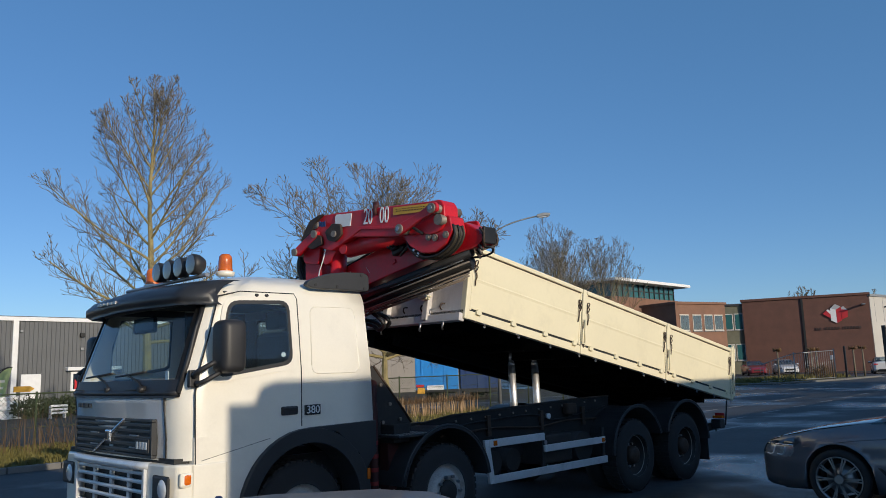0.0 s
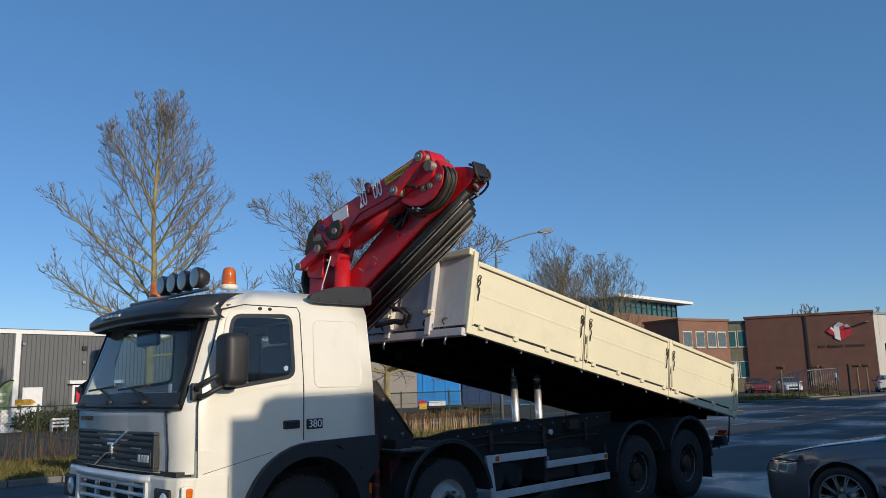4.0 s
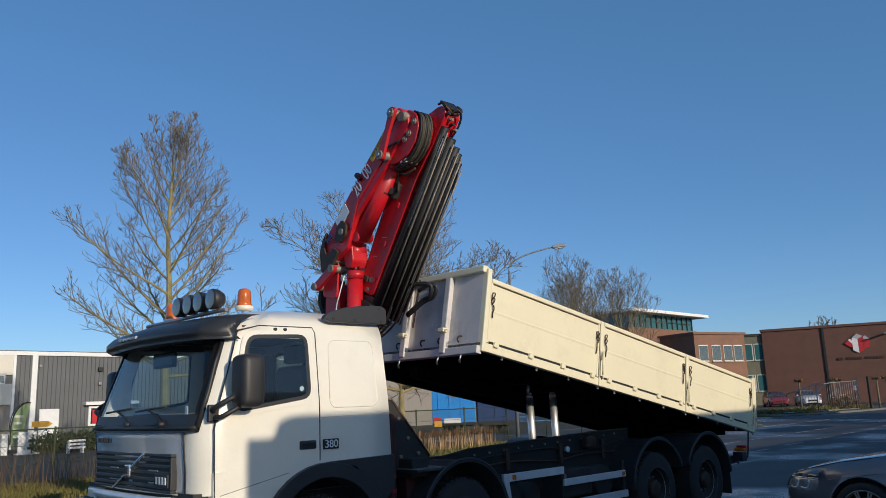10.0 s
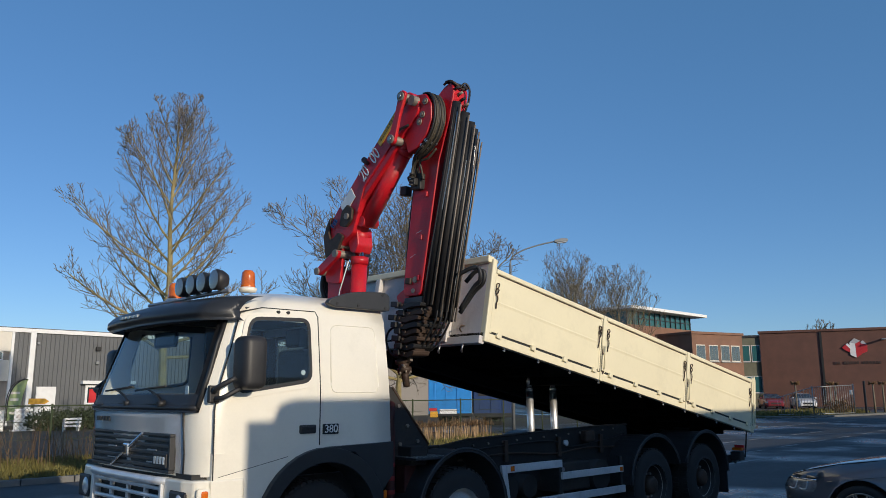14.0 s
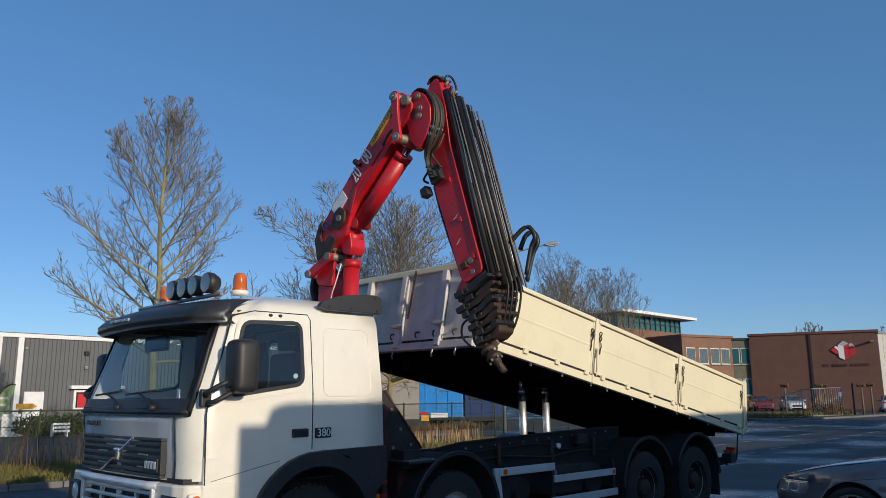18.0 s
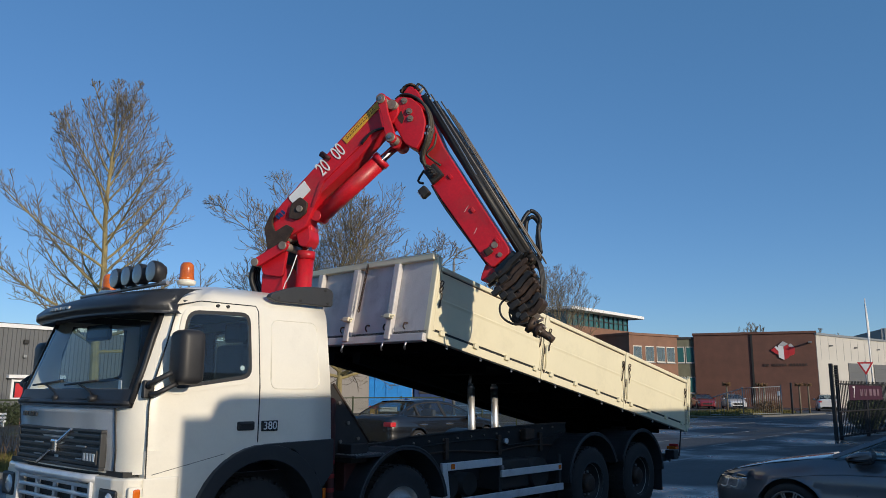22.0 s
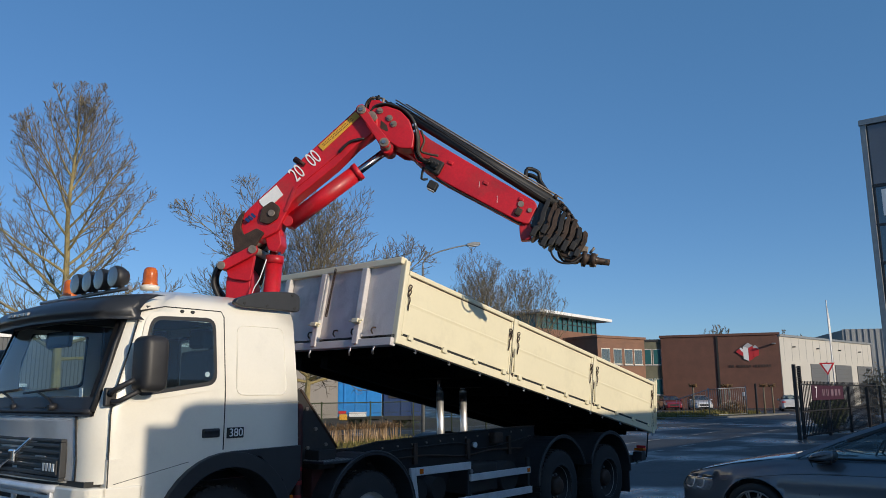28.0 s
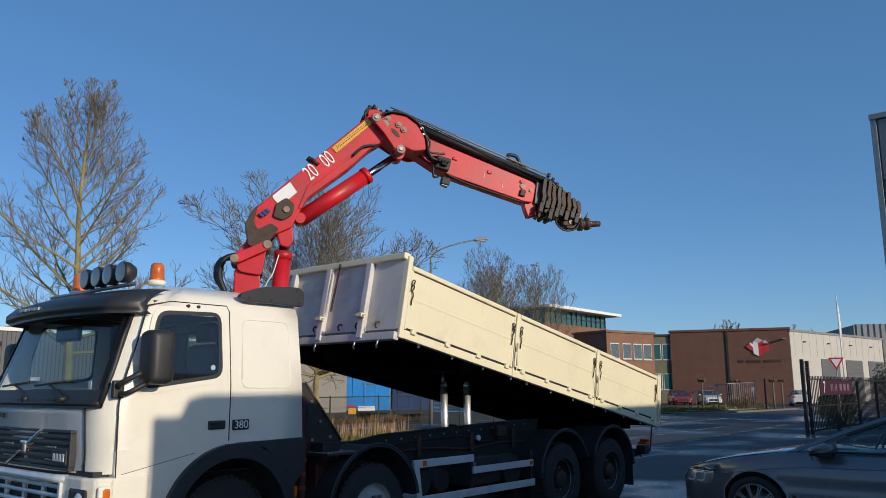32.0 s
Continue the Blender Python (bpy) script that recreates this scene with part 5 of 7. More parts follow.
# nested extension ends: stepped dark steel collars
part("first_extension", prism(B(), [(2.05, 0.02), (2.36, 0.0), (2.36, -0.30), (2.08, -0.27)], -0.10, 0.10, 0.008), DARK_GREY, outer, "grey inner boom section")
jig = random.Random(8)
for k in range(8):
    x = 2.12 + 0.072 * k + jig.uniform(-0.008, 0.008)
    hw = 0.155 - 0.006 * k + jig.uniform(-0.02, 0.02)
    fw = hw + 0.17 - 0.02 * k
    up, dn = 0.105 - 0.021 * k + jig.uniform(-0.03, 0.02), -0.35 + 0.002 * k + jig.uniform(-0.05, 0.03)
    bm = prism(B(), round_poly([(x, up - 0.03), (x + 0.012, up), (x + 0.045, up - 0.01), (x + 0.06, -0.08), (x + 0.085, -0.16), (x + 0.08, dn + 0.06), (x + 0.055, dn), (x + 0.02, dn + 0.015), (x + 0.035, -0.18), (x + 0.01, -0.10)], 0.008), -hw, fw, 0.004)
    part("extension_collar", bm, RUST if k % 3 else PIPE, outer, "greasy steel extension collar")
    zz = jig.uniform(dn + 0.10, up - 0.08)
    part("collar_bolt", cyl(B(), (x + 0.045, -hw - 0.014, zz), (x + 0.045, -hw + 0.01, zz), 0.016, seg=8), RUST, outer)
    part("collar_bracket", box(B(), x + 0.01, x + 0.07, -hw - 0.025, -hw + 0.03, zz - 0.16, zz - jig.uniform(0.03, 0.08), 0.008), PIPE, outer)
part("extension_core", prism(B(), [(2.3, 0.0), (2.66, -0.08), (2.66, -0.40), (2.54, -0.42), (2.34, -0.28)], -0.07, 0.08, 0.01), RUST, outer)
for k in range(6):
    x, z = 2.16 + 0.07 * k, -0.34 + jig.uniform(-0.03, 0.02)
    part("collar_foot", box(B(), x, x + 0.035, -0.10 + 0.008 * k, -0.04, z - 0.06, z + 0.03, 0.006), PIPE if k % 2 else RUST, outer)
    part("collar_head", cyl(B(), (x + 0.02, -0.11 + 0.01 * k, 0.12 - 0.04 * k), (x + 0.03, -0.11 + 0.01 * k, 0.17 - 0.04 * k), 0.022, seg=8), RUST, outer)
for k in range(4):
    y = 0.02 + 0.07 * k
    part("end_hose", tube(B(), [(2.1, y, 0.14), (2.30, y - 0.01, 0.13), (2.52, y - 0.02, 0.0), (2.64, y * 0.8, -0.12), (2.66, y * 0.7, -0.28)], 0.012, 6, 4), HOSE, outer)
part("hose_loop", tube(B(), [(1.80, 0.22, 0.20), (1.72, 0.28, 0.34), (1.72, 0.32, 0.42), (1.84, 0.34, 0.43), (1.92, 0.34, 0.34), (2.16, 0.30, 0.20)], 0.024, 8, 4), HOSE, outer)
part("hose_loop", tube(B(), [(1.86, 0.36, 0.20), (1.74, 0.40, 0.30), (1.74, 0.44, 0.38), (1.86, 0.44, 0.38), (1.96, 0.42, 0.28), (2.20, 0.36, 0.14)], 0.026, 8, 4), HOSE, outer)
# rotator at the tip
TIP = pose(2.60, 0, -0.36, 0, -18, 0)


def tip_part(name, bm, material, label=""):
    bmesh.ops.transform(bm, matrix=TIP, verts=bm.verts)
    return part(name, bm, material, outer, label)


tip_part("tip_block", prism(B(), round_poly([(-0.06, 0.07), (0.10, 0.06), (0.16, -0.03), (0.10, -0.09), (-0.04, -0.08)], 0.03), -0.06, 0.06, 0.01), RUST)
tip_part("tip_pin", cyl(B(), (0.02, -0.085, 0.0), (0.02, 0.085, 0.0), 0.032, seg=14), PIN)
tip_part("rotator", lathe(B(), [(0.08, 0.0), (0.08, 0.05), (0.14, 0.05), (0.15, 0.088), (0.19, 0.088), (0.20, 0.06), (0.235, 0.06), (0.245, 0.08), (0.285, 0.08), (0.295, 0.05), (0.33, 0.04), (0.45, 0.036), (0.45, 0.0)], 20, (0, 0, -0.02), "x"), RUST, "greasy grab rotator")
for k in range(6):
    a = math.pi * k / 3
    tip_part("rotator_bolt", cyl(B(), (0.28, 0.066 * math.cos(a), -0.02 + 0.066 * math.sin(a)), (0.31, 0.066 * math.cos(a), -0.02 + 0.066 * math.sin(a)), 0.012, seg=6), PIN)
tip_part("rotator_ear", box(B(), 0.12, 0.20, -0.02, 0.02, 0.05, 0.12, 0.008), PIN)
tip_part("rotator_ear", cyl(B(), (0.22, -0.07, 0.04), (0.26, -0.10, 0.10), 0.014, seg=8), PIN)
tip_part("link_hole", cyl(B(), (0.41, -0.04, -0.02), (0.41, 0.04, -0.02), 0.016, seg=10), INK)
part("rotator_hose", tube(B(), [(2.40, -0.07, -0.30), (2.42, -0.11, -0.44), (2.54, -0.12, -0.50), (2.68, -0.10, -0.44), (2.74, -0.07, -0.32)], 0.012, 6, 4), HOSE, outer)
part("rotator_hose", tube(B(), [(2.46, 0.02, -0.30), (2.50, 0.0, -0.41), (2.62, -0.02, -0.45), (2.78, -0.03, -0.34)], 0.012, 6, 4), HOSE, outer)

# rams that follow the booms: barrels on one pin, rods on the other
lift_barrel = part("lift_barrel", cyl(B(), (0, 0, 0), (1.52, 0, 0), 0.092, seg=28), RED, crane, "red lift cylinder")
part("lift_collar", cyl(B(), (1.44, 0, 0), (1.53, 0, 0), 0.102, seg=28), RED, lift_barrel)
lift_rod = part("lift_rod", cyl(B(), (-0.9, 0, 0), (0, 0, 0), 0.06, seg=20), ROD, crane)
part("rod_eye", cyl(B(), (0, -0.09, 0), (0, 0.09, 0), 0.08, seg=18), RED, lift_rod)
knee_barrel = part("knee_barrel", cyl(B(), (0, 0, 0), (0.92, 0, 0), 0.095, seg=24), RED, crane, "red knee cylinder")
part("barrel_collar", cyl(B(), (0.92, 0, 0), (0.985, 0, 0), 0.104, seg=24), RED, knee_barrel)
part("barrel_foot", cyl(B(), (0, -0.10, 0), (0, 0.12, 0), 0.06, seg=18), RED, knee_barrel)
knee_rod = part("knee_rod", cyl(B(), (-0.95, 0, 0), (0, 0, 0), 0.045, seg=20), ROD, crane)
part("rod_head", cyl(B(), (0, -0.10, 0), (0, 0.14, 0), 0.075, seg=18), RED, knee_rod)
knee_link = part("knee_link", prism(B(), round_poly([(-0.05, 0.055), (0.2, 0.04), (0.50, 0.06), (0.54, 0.0), (0.50, -0.06), (0.2, -0.04), (-0.05, -0.055), (-0.075, 0.0)], 0.025), -0.215, -0.175, 0.008), RED, crane, "red knee link arm")
for x in (0.0, 0.47):
    part("link_pin", cyl(B(), (x, -0.235, 0), (x, 0.2, 0), 0.05, seg=18), PIN, knee_link)
    part("pin_head", cyl(B(), (x, -0.25, 0), (x, -0.234, 0), 0.024, seg=6), STEEL, knee_link)


# ---- ground ----
def sheet(name, poly, z, material, label, category, kind="structure"):
    bm = B()
    bm.faces.new([bm.verts.new((x, y, z)) for x, y in poly])
    return tagged(part(name, bm, material), label, category, "", kind)


sheet("ground", [(-900, -900), (1500, -900), (1500, 1500), (-900, 1500)], 0.0, ASPHALT, "dark worn asphalt with damp patches", "ground")


def slab(name, x0, x1, y0, y1, z0, z1, material, label, category, parent=None):
    return tagged(part(name, box(B(), x0, x1, y0, y1, z0, z1), material, parent), label, category, "", "structure")


slab("verge", -60, 31, 11.2, 15.6, -0.1, 0.10, SOIL, "rough grass verge with bare soil", "verge")
slab("yard_ground", -60, 40, 15.6, 48, -0.1, 0.03, YARD, "dark asphalt yard behind the fence", "yard")
bm = B()
CORNER = [(44.0, 16.5), (45.6, 15.4), (48.2, 14.5), (53.3, 13.7), (60.0, 13.3), (60.0, 20.0), (44.5, 20.0)]
lower, upper = ([bm.verts.new((px, py, pz)) for px, py in CORNER] for pz in (-0.1, 0.10))
bm.faces.new(upper)
for i in range(len(CORNER)):
    bm.faces.new((lower[i], lower[(i + 1) % len(CORNER)], upper[(i + 1) % len(CORNER)], upper[i]))
bmesh.ops.recalc_face_normals(bm, faces=bm.faces)
tagged(part("corner_verge", bm, SOIL), "rough grass corner by the side street", "verge", "", "structure")
corner_kerb = tagged(part("corner_kerb", tube(B(), [(px - 0.05, py - 0.08, 0.05) for px, py in CORNER[:5]], 0.09, 6, 3), KERB), "pale concrete kerb round the grass corner", "kerb", "", "structure")
slab("side_road", 17.0, 31, 11.05, 19.5, -0.1, 0.104, ASPHALT, "asphalt side road crossing the verge", "road")
kerb_me = box(B(), 0, 0.98, -0.06, 0.06, -0.1, 0.12, 0.015)
kerb0 = tagged(part("kerb_line", kerb_me, KERB), "row of grey concrete kerb stones", "kerb", "", "structure")
kerb0.matrix_basis = pose(-26, 11.13, 0)
for k in range(1, 57):
    o = new("kerb_stone", kerb0.data)
    o.parent = kerb0
    o.matrix_basis = pose(1.0 * k, 0.004 * math.sin(k * 2.1), 0)
# road marks
marks = thing("road_marks", "worn white dashed road marks", "road marking", kind="structure")
for k in range(12):
    part("dash", box(B(), 13 + 3.1 * k, 14.3 + 3.1 * k, 4.4 + 0.25 * k, 4.52 + 0.25 * k, 0.002, 0.006), LINE, marks)
for x0, x1, y0, y1 in ((9, 15, 3.3, 3.42), (-16, -3, 8.0, 8.1), (30, 44, 11.0, 11.12)):
    part("edge_line", box(B(), x0, x1, y0, y1, 0.002, 0.006), LINE, marks)
for k in range(7):
    part("dash", box(B(), 15 + 2.2 * k, 16.2 + 2.2 * k, 6.9 + 0.1 * k, 7.0 + 0.1 * k, 0.002, 0.006), LINE, marks)


def blades(name, n, x0, x1, y0, y1, h0, h1, lean, material, label, category, seed, z=0.1, w=0.012, dens=None):
    rnd = random.Random(seed)
    vs, fs = [], []
    for _ in range(n):
        x, y = rnd.uniform(x0, x1), rnd.uniform(y0, y1)
        if dens and rnd.random() > dens(x, y):
            continue
        h, a = rnd.uniform(h0, h1), rnd.uniform(0, 6.28)
        dx, dy = math.cos(a) * w, math.sin(a) * w
        lx, ly = rnd.gauss(0, lean) * h, rnd.gauss(0, lean) * h
        i = len(vs)
        vs += [(x - dx, y - dy, z), (x + dx, y + dy, z), (x + lx * 0.5 + dx * 0.6, y + ly * 0.5 + dy * 0.6, z + h * 0.6), (x + lx * 0.5 - dx * 0.6, y + ly * 0.5 - dy * 0.6, z + h * 0.6), (x + lx, y + ly, z + h)]
        fs += [(i, i + 1, i + 2, i + 3), (i + 3, i + 2, i + 4)]
    me = bpy.data.meshes.new(name)
    me.from_pydata(vs, [], fs)
    me.materials.append(material)
    return tagged(new(name, me), label, category, "", "stuff")


blades("verge_grass", 26000, -9, 5, 11.3, 15.4, 0.05, 0.20, 0.4, GRASS, "short yellow-green winter grass", "grass", 3)
blades("verge_grass", 2200, 10, 17, 11.3, 15.4, 0.05, 0.2, 0.4, GRASS, "short yellow-green winter grass", "grass", 4)
blades("dry_stalks", 1100, -9, 6, 12.8, 15.8, 0.35, 1.25, 0.18, DRY, "tall dead brown stalks along the fence", "weeds", 5, w=0.007)
blades("beech_hedge", 300, 11.6, 16.0, 14.3, 14.8, 0.45, 0.80, 0.07, STALK, "low winter hedge of bare pale stems", "hedge", 6, w=0.014)
blades("hedge_twigs", 700, 11.6, 16.0, 14.25, 14.85, 0.12, 0.30, 0.7, HEDGE, "brown twig tips of the low hedge", "hedge", 7, z=0.55, w=0.010)


def leaf_cloud(name, n, c, r, material, label, category, seed, size=0.07):
    rnd = random.Random(seed)
    vs, fs = [], []
    for _ in range(n):
        d = Vector((rnd.gauss(0, 1), rnd.gauss(0, 1), rnd.gauss(0, 1))).normalized() * rnd.random() ** 0.4
        p = Vector((c[0] + d.x * r[0], c[1] + d.y * r[1], max(0.03, c[2] + d.z * r[2] * (1 + 0.25 * math.sin(7 * d.x + seed)))))
        q = Euler((rnd.uniform(0, 6), rnd.uniform(0, 6), rnd.uniform(0, 6))).to_matrix()
        s = size * rnd.uniform(0.5, 1.3)
        i = len(vs)
        vs += [p + q @ Vector(v) * s for v in ((-0.5, 0, 0), (0, -0.28, 0.08), (0.6, 0, 0), (0, 0.28, 0.08))]
        fs.append((i, i + 1, i + 2, i + 3))
    me = bpy.data.meshes.new(name)
    me.from_pydata([tuple(v) for v in vs], [], fs)
    me.materials.append(material)
    return tagged(new(name, me), label, category, "shrubs in the yard")


# ---- bare trees ----
def tree(name, x, y, h, spread, clear, seed, label, leader=0.9, limbs=34, trunk_r=0.17, low=8.0, high=64.0, thin=0.006,
         prof=(0.55, 1.0, 0.8, 0.12), bend=0.07, kids=(13, 7, 4), wide=0.3, lean=(0.0, 0.0)):
    """A leafless tree: a leader, limbs that leave it ever more steeply and bend upward, and three orders of twigs inside an uneven envelope."""
    rnd = random.Random(seed)
    wood, fine = [], []
    top_z = h * leader
    lobes = [(rnd.uniform(0, 6.28), rnd.uniform(0.04, 0.13), k) for k in (1, 2, 3, 5)]

    def reach(px, py, pz):
        a = math.atan2(py - y, px - x)
        f = (pz - clear * 0.8) / (h - clear * 0.8)
        return spread * float(np.interp(f, (0, 0.28, 0.62, 1), prof)) * (1 + sum(m * math.sin(k * a + ph + 2.2 * pz) for ph, m, k in lobes))

    def grow(p, d, length, r, order):
        n = (7, 5, 4, 3)[order]
        pts, q, v = [p.copy()], p.copy(), d.copy()
        jit = (0.07, 0.09, 0.11, 0.10)[order]
        for i in range(n):
            up = bend * (0.6 + 1.1 * i / n) if order < 3 else 0.10
            v = (v + Vector((rnd.gauss(0, jit), rnd.gauss(0, jit), rnd.gauss(0, jit * 0.8) + up))).normalized()
            q = q + v * (length / n)
            c = q.z / top_z
            if (order or i > 2) and i and math.hypot(q.x - x - lean[0] * c, q.y - y - lean[1] * c) > reach(q.x, q.y, q.z) * 1.08 + 0.12 or q.z > h * 1.03:
                break
            pts.append(q.copy())
        if len(pts) < 2:
            return
        (wood if order < 1 else fine).append((pts, r, max(r * 0.35, thin * 0.75), 6 if order < 1 else (4 if order < 2 else 3)))
        if order >= 3:
            return
        m = len(pts) - 1
        count = max(2, int(kids[order] * rnd.uniform(0.8, 1.2)))
        turn = rnd.uniform(0, 6.28)
        for k in range(count):
            f = (0.16 if order == 0 else 0.08) + 0.90 * (k + rnd.random()) / count
            f = min(f, 0.999)
            i = min(int(f * m), m - 1)
            at = pts[i].lerp(pts[i + 1], f * m - i)
            w = (pts[i + 1] - pts[i]).normalized()
            side = w.cross(Vector((0, 0, 1)))
            side = side.normalized() if side.length > 1e-3 else Vector((1, 0, 0))
            over = side.cross(w)
            turn += 2.39996
            out = side * math.cos(turn) + over * math.sin(turn) * 0.75
            nd = (w * rnd.uniform(0.65, 1.05) + out * rnd.uniform(0.55, 0.95) + Vector((0, 0, wide))).normalized()
            grow(at, nd, length * rnd.uniform(*((0.24, 0.42), (0.30, 0.52), (0.40, 0.62))[order]) * (1.15 - 0.5 * f), max(r * (1 - 0.62 * f) * 0.48, thin), order + 1)

    n = 12
    lead = [Vector((x + (lean[0] + 0.09 * math.sin(i * 1.3 + seed)) * i / n, y + (lean[1] + 0.09 * math.cos(i * 1.7)) * i / n, top_z * i / n)) for i in range(n + 1)]
    wood.append((lead, trunk_r, 0.018, 9))
    grow(lead[-1], Vector((0, 0, 1)), h - top_z, 0.016, 1 if leader > 0.8 else 0)
    for k in range(limbs):
        f = (k + 0.5) / limbs
        z = clear + (top_z - clear) * f ** 1.05
        i = min(int(z / top_z * n), n - 1)
        at = lead[i].lerp(lead[i + 1], z / top_z * n - i)
        a = 2.39996 * k + rnd.gauss(0, 0.35)
        e = radians(low + (high - low) * f ** 0.8 + rnd.gauss(0, 6))
        ln = (spread * float(np.interp(f, (0, 0.28, 0.62, 1), prof)) / max(0.42, math.cos(e))) * rnd.uniform(0.72, 1.08)
        grow(at, Vector((math.cos(a) * math.cos(e), math.sin(a) * math.cos(e), math.sin(e))), ln, max(trunk_r * (0.36 - 0.27 * f), 0.012), 0)

    def mesh(store, nm, material, parent):
        vs, fs = [], []
        for pts, r0, r1, k in store:
            m = len(pts)
            ref = Vector((rnd.gauss(0, 1), rnd.gauss(0, 1), rnd.gauss(0, 1))).normalized()
            first = len(vs)
            for i, p in enumerate(pts):
                d = (pts[min(i + 1, m - 1)] - pts[max(i - 1, 0)]).normalized()
                s = d.cross(ref)
                s = s.normalized() if s.length > 1e-3 else Vector((1, 0, 0))
                t = d.cross(s)
                r = r0 + (r1 - r0) * i / (m - 1)
                for j in range(k):
                    w = 2 * math.pi * j / k
                    vs.append((p.x - x + (s.x * math.cos(w) + t.x * math.sin(w)) * r, p.y - y + (s.y * math.cos(w) + t.y * math.sin(w)) * r, p.z + (s.z * math.cos(w) + t.z * math.sin(w)) * r))
            for i in range(m - 1):
                for j in range(k):
                    a, b = first + i * k + j, first + i * k + (j + 1) % k
                    fs.append((a, b, b + k, a + k))
        me = bpy.data.meshes.new(nm)
        me.from_pydata(vs, [], fs)
        me.materials.append(material)
        o = new(nm, me)
        o.parent = parent
        return o

    tr = thing(name, label, "tree", "bare street trees", at=pose(x, y, 0))
    mesh(wood, "trunk", BARK, tr)
    mesh(fine, "crown", TWIG, tr)
    return tr


tree("street_tree", 4.3, 16.9, 10.8, 3.5, 2.7, 12, "tall bare tree with an upright leader on the verge", 0.93, 34, 0.16, 10, 64, 0.0066, (0.92, 1.0, 0.76, 0.16), 0.045, (13, 6, 3), 0.2)
ROUND = (0.85, 1.0, 0.92, 0.35)
tree("street_tree", 12.6, 15.5, 9.3, 4.8, 2.1, 31, "bare tree with a broad mossy crown beside the hedge", 0.5, 36, 0.16, 12, 62, 0.0085, (0.9, 1.0, 0.95, 0.5), 0.03, (15, 7, 3), 0.15, (-0.2, 0.4))
tree("street_tree", 38.3, 27.2, 11.9, 4.0, 2.6, 31, "distant bare round-crowned tree", 0.62, 26, 0.15, 20, 70, 0.0075, ROUND, 0.045, (12, 6, 3))
tree("street_tree", 52.6, 32.6, 12.4, 4.6, 3.0, 47, "distant bare round-crowned tree", 0.66, 26, 0.16, 24, 74, 0.009, ROUND, 0.05, (11, 6, 3))
tree("street_tree", 44.2, 31.0, 11.4, 4.4, 2.4, 53, "distant bare small tree", 0.66, 26, 0.14, 24, 74, 0.0085, ROUND, 0.05, (11, 6, 3))
for k, (tx, ty, th) in enumerate(((128, 44, 13), (142, 36, 12.5), (150, 26, 12), (158, 30, 12.5), (133, 14, 12), (140, 17, 12.5), (147, 12, 12))):
    tree("far_tree", tx, ty, th, 4.5, 3, 60 + k, "far bare tree behind the industrial halls", 0.6, 16, 0.25, 24, 78, 0.03, ROUND, 0.06, (8, 6, 3))


# ---- street lamp ----
lamp = thing("street_lamp", "grey steel street lamp with a curved arm", "street lamp", at=pose(18.2, 15.2, 0))
part("pole", cyl(B(), (0, 0, 0), (0, 0, 7.0), 0.075, 0.05, seg=12), GALV, lamp)
part("arm", tube(B(), [(0, 0, 6.9), (0.05, -0.06, 7.25), (0.35, -0.4, 7.55), (0.85, -0.95, 7.78), (1.25, -1.38, 7.9)], 0.032, 8, 4), GALV, lamp)
bm = prism(B(), round_poly([(-0.28, -0.05), (0.28, -0.07), (0.30, 0.03), (0.05, 0.09), (-0.26, 0.06)], 0.04), -0.11, 0.11, 0.02)
bmesh.ops.transform(bm, matrix=pose(1.42, -1.57, 7.93, 0, -8, -48), verts=bm.verts)
part("lantern", bm, GALV, lamp)
bm = box(B(), -0.18, 0.22, -0.08, 0.08, -0.10, -0.06, 0.01)
bmesh.ops.transform(bm, matrix=pose(1.42, -1.57, 7.93, 0, -8, -48), verts=bm.verts)
part("lantern_glass", bm, LENS, lamp)


# ---- walls with ribs and openings ----
def ribbed(x0, x1, z0, z1, pitch, depth, y=0.0):
    """Trapezoidal sheet along x, facing -y."""
    bm = B()
    n = int((x1 - x0) / pitch)
    prof = []
    for k in range(n + 1):
        x = x0 + (x1 - x0) * k / n
        prof += [(x, y), (x + pitch * 0.42, y), (x + pitch * 0.5, y - depth), (x + pitch * 0.92, y - depth)] if k < n else [(x1, y)]
    lo, hi = [bm.verts.new((a, b, z0)) for a, b in prof], [bm.verts.new((a, b, z1)) for a, b in prof]
    for i in range(len(prof) - 1):
        bm.faces.new((lo[i], lo[i + 1], hi[i + 1], hi[i]))
    bmesh.ops.recalc_face_normals(bm, faces=bm.faces)
    return bm


def window(parent, x0, x1, z0, z1, y, rim=WHITE, pane=PANE, bars=1, t=0.09, name="window"):
    """A window on a wall that faces -y: frame, pane and glazing bars, set into the wall face."""
    bm = B()
    box(bm, x0, x1, y - 0.06, y + 0.04, z0, z0 + t), box(bm, x0, x1, y - 0.06, y + 0.04, z1 - t, z1)
    box(bm, x0, x0 + t, y - 0.06, y + 0.04, z0 + t, z1 - t), box(bm, x1 - t, x1, y - 0.06, y + 0.04, z0 + t, z1 - t)
    for k in range(1, bars + 1):
        x = x0 + (x1 - x0) * k / (bars + 1)
        box(bm, x - t / 2.5, x + t / 2.5, y - 0.05, y + 0.03, z0 + t, z1 - t)
    w = part(name, bm, rim, parent)
    part("pane", box(B(), x0 + t * 0.5, x1 - t * 0.5, y - 0.02, y - 0.005, z0 + t * 0.5, z1 - t * 0.5), pane, w)
    return w


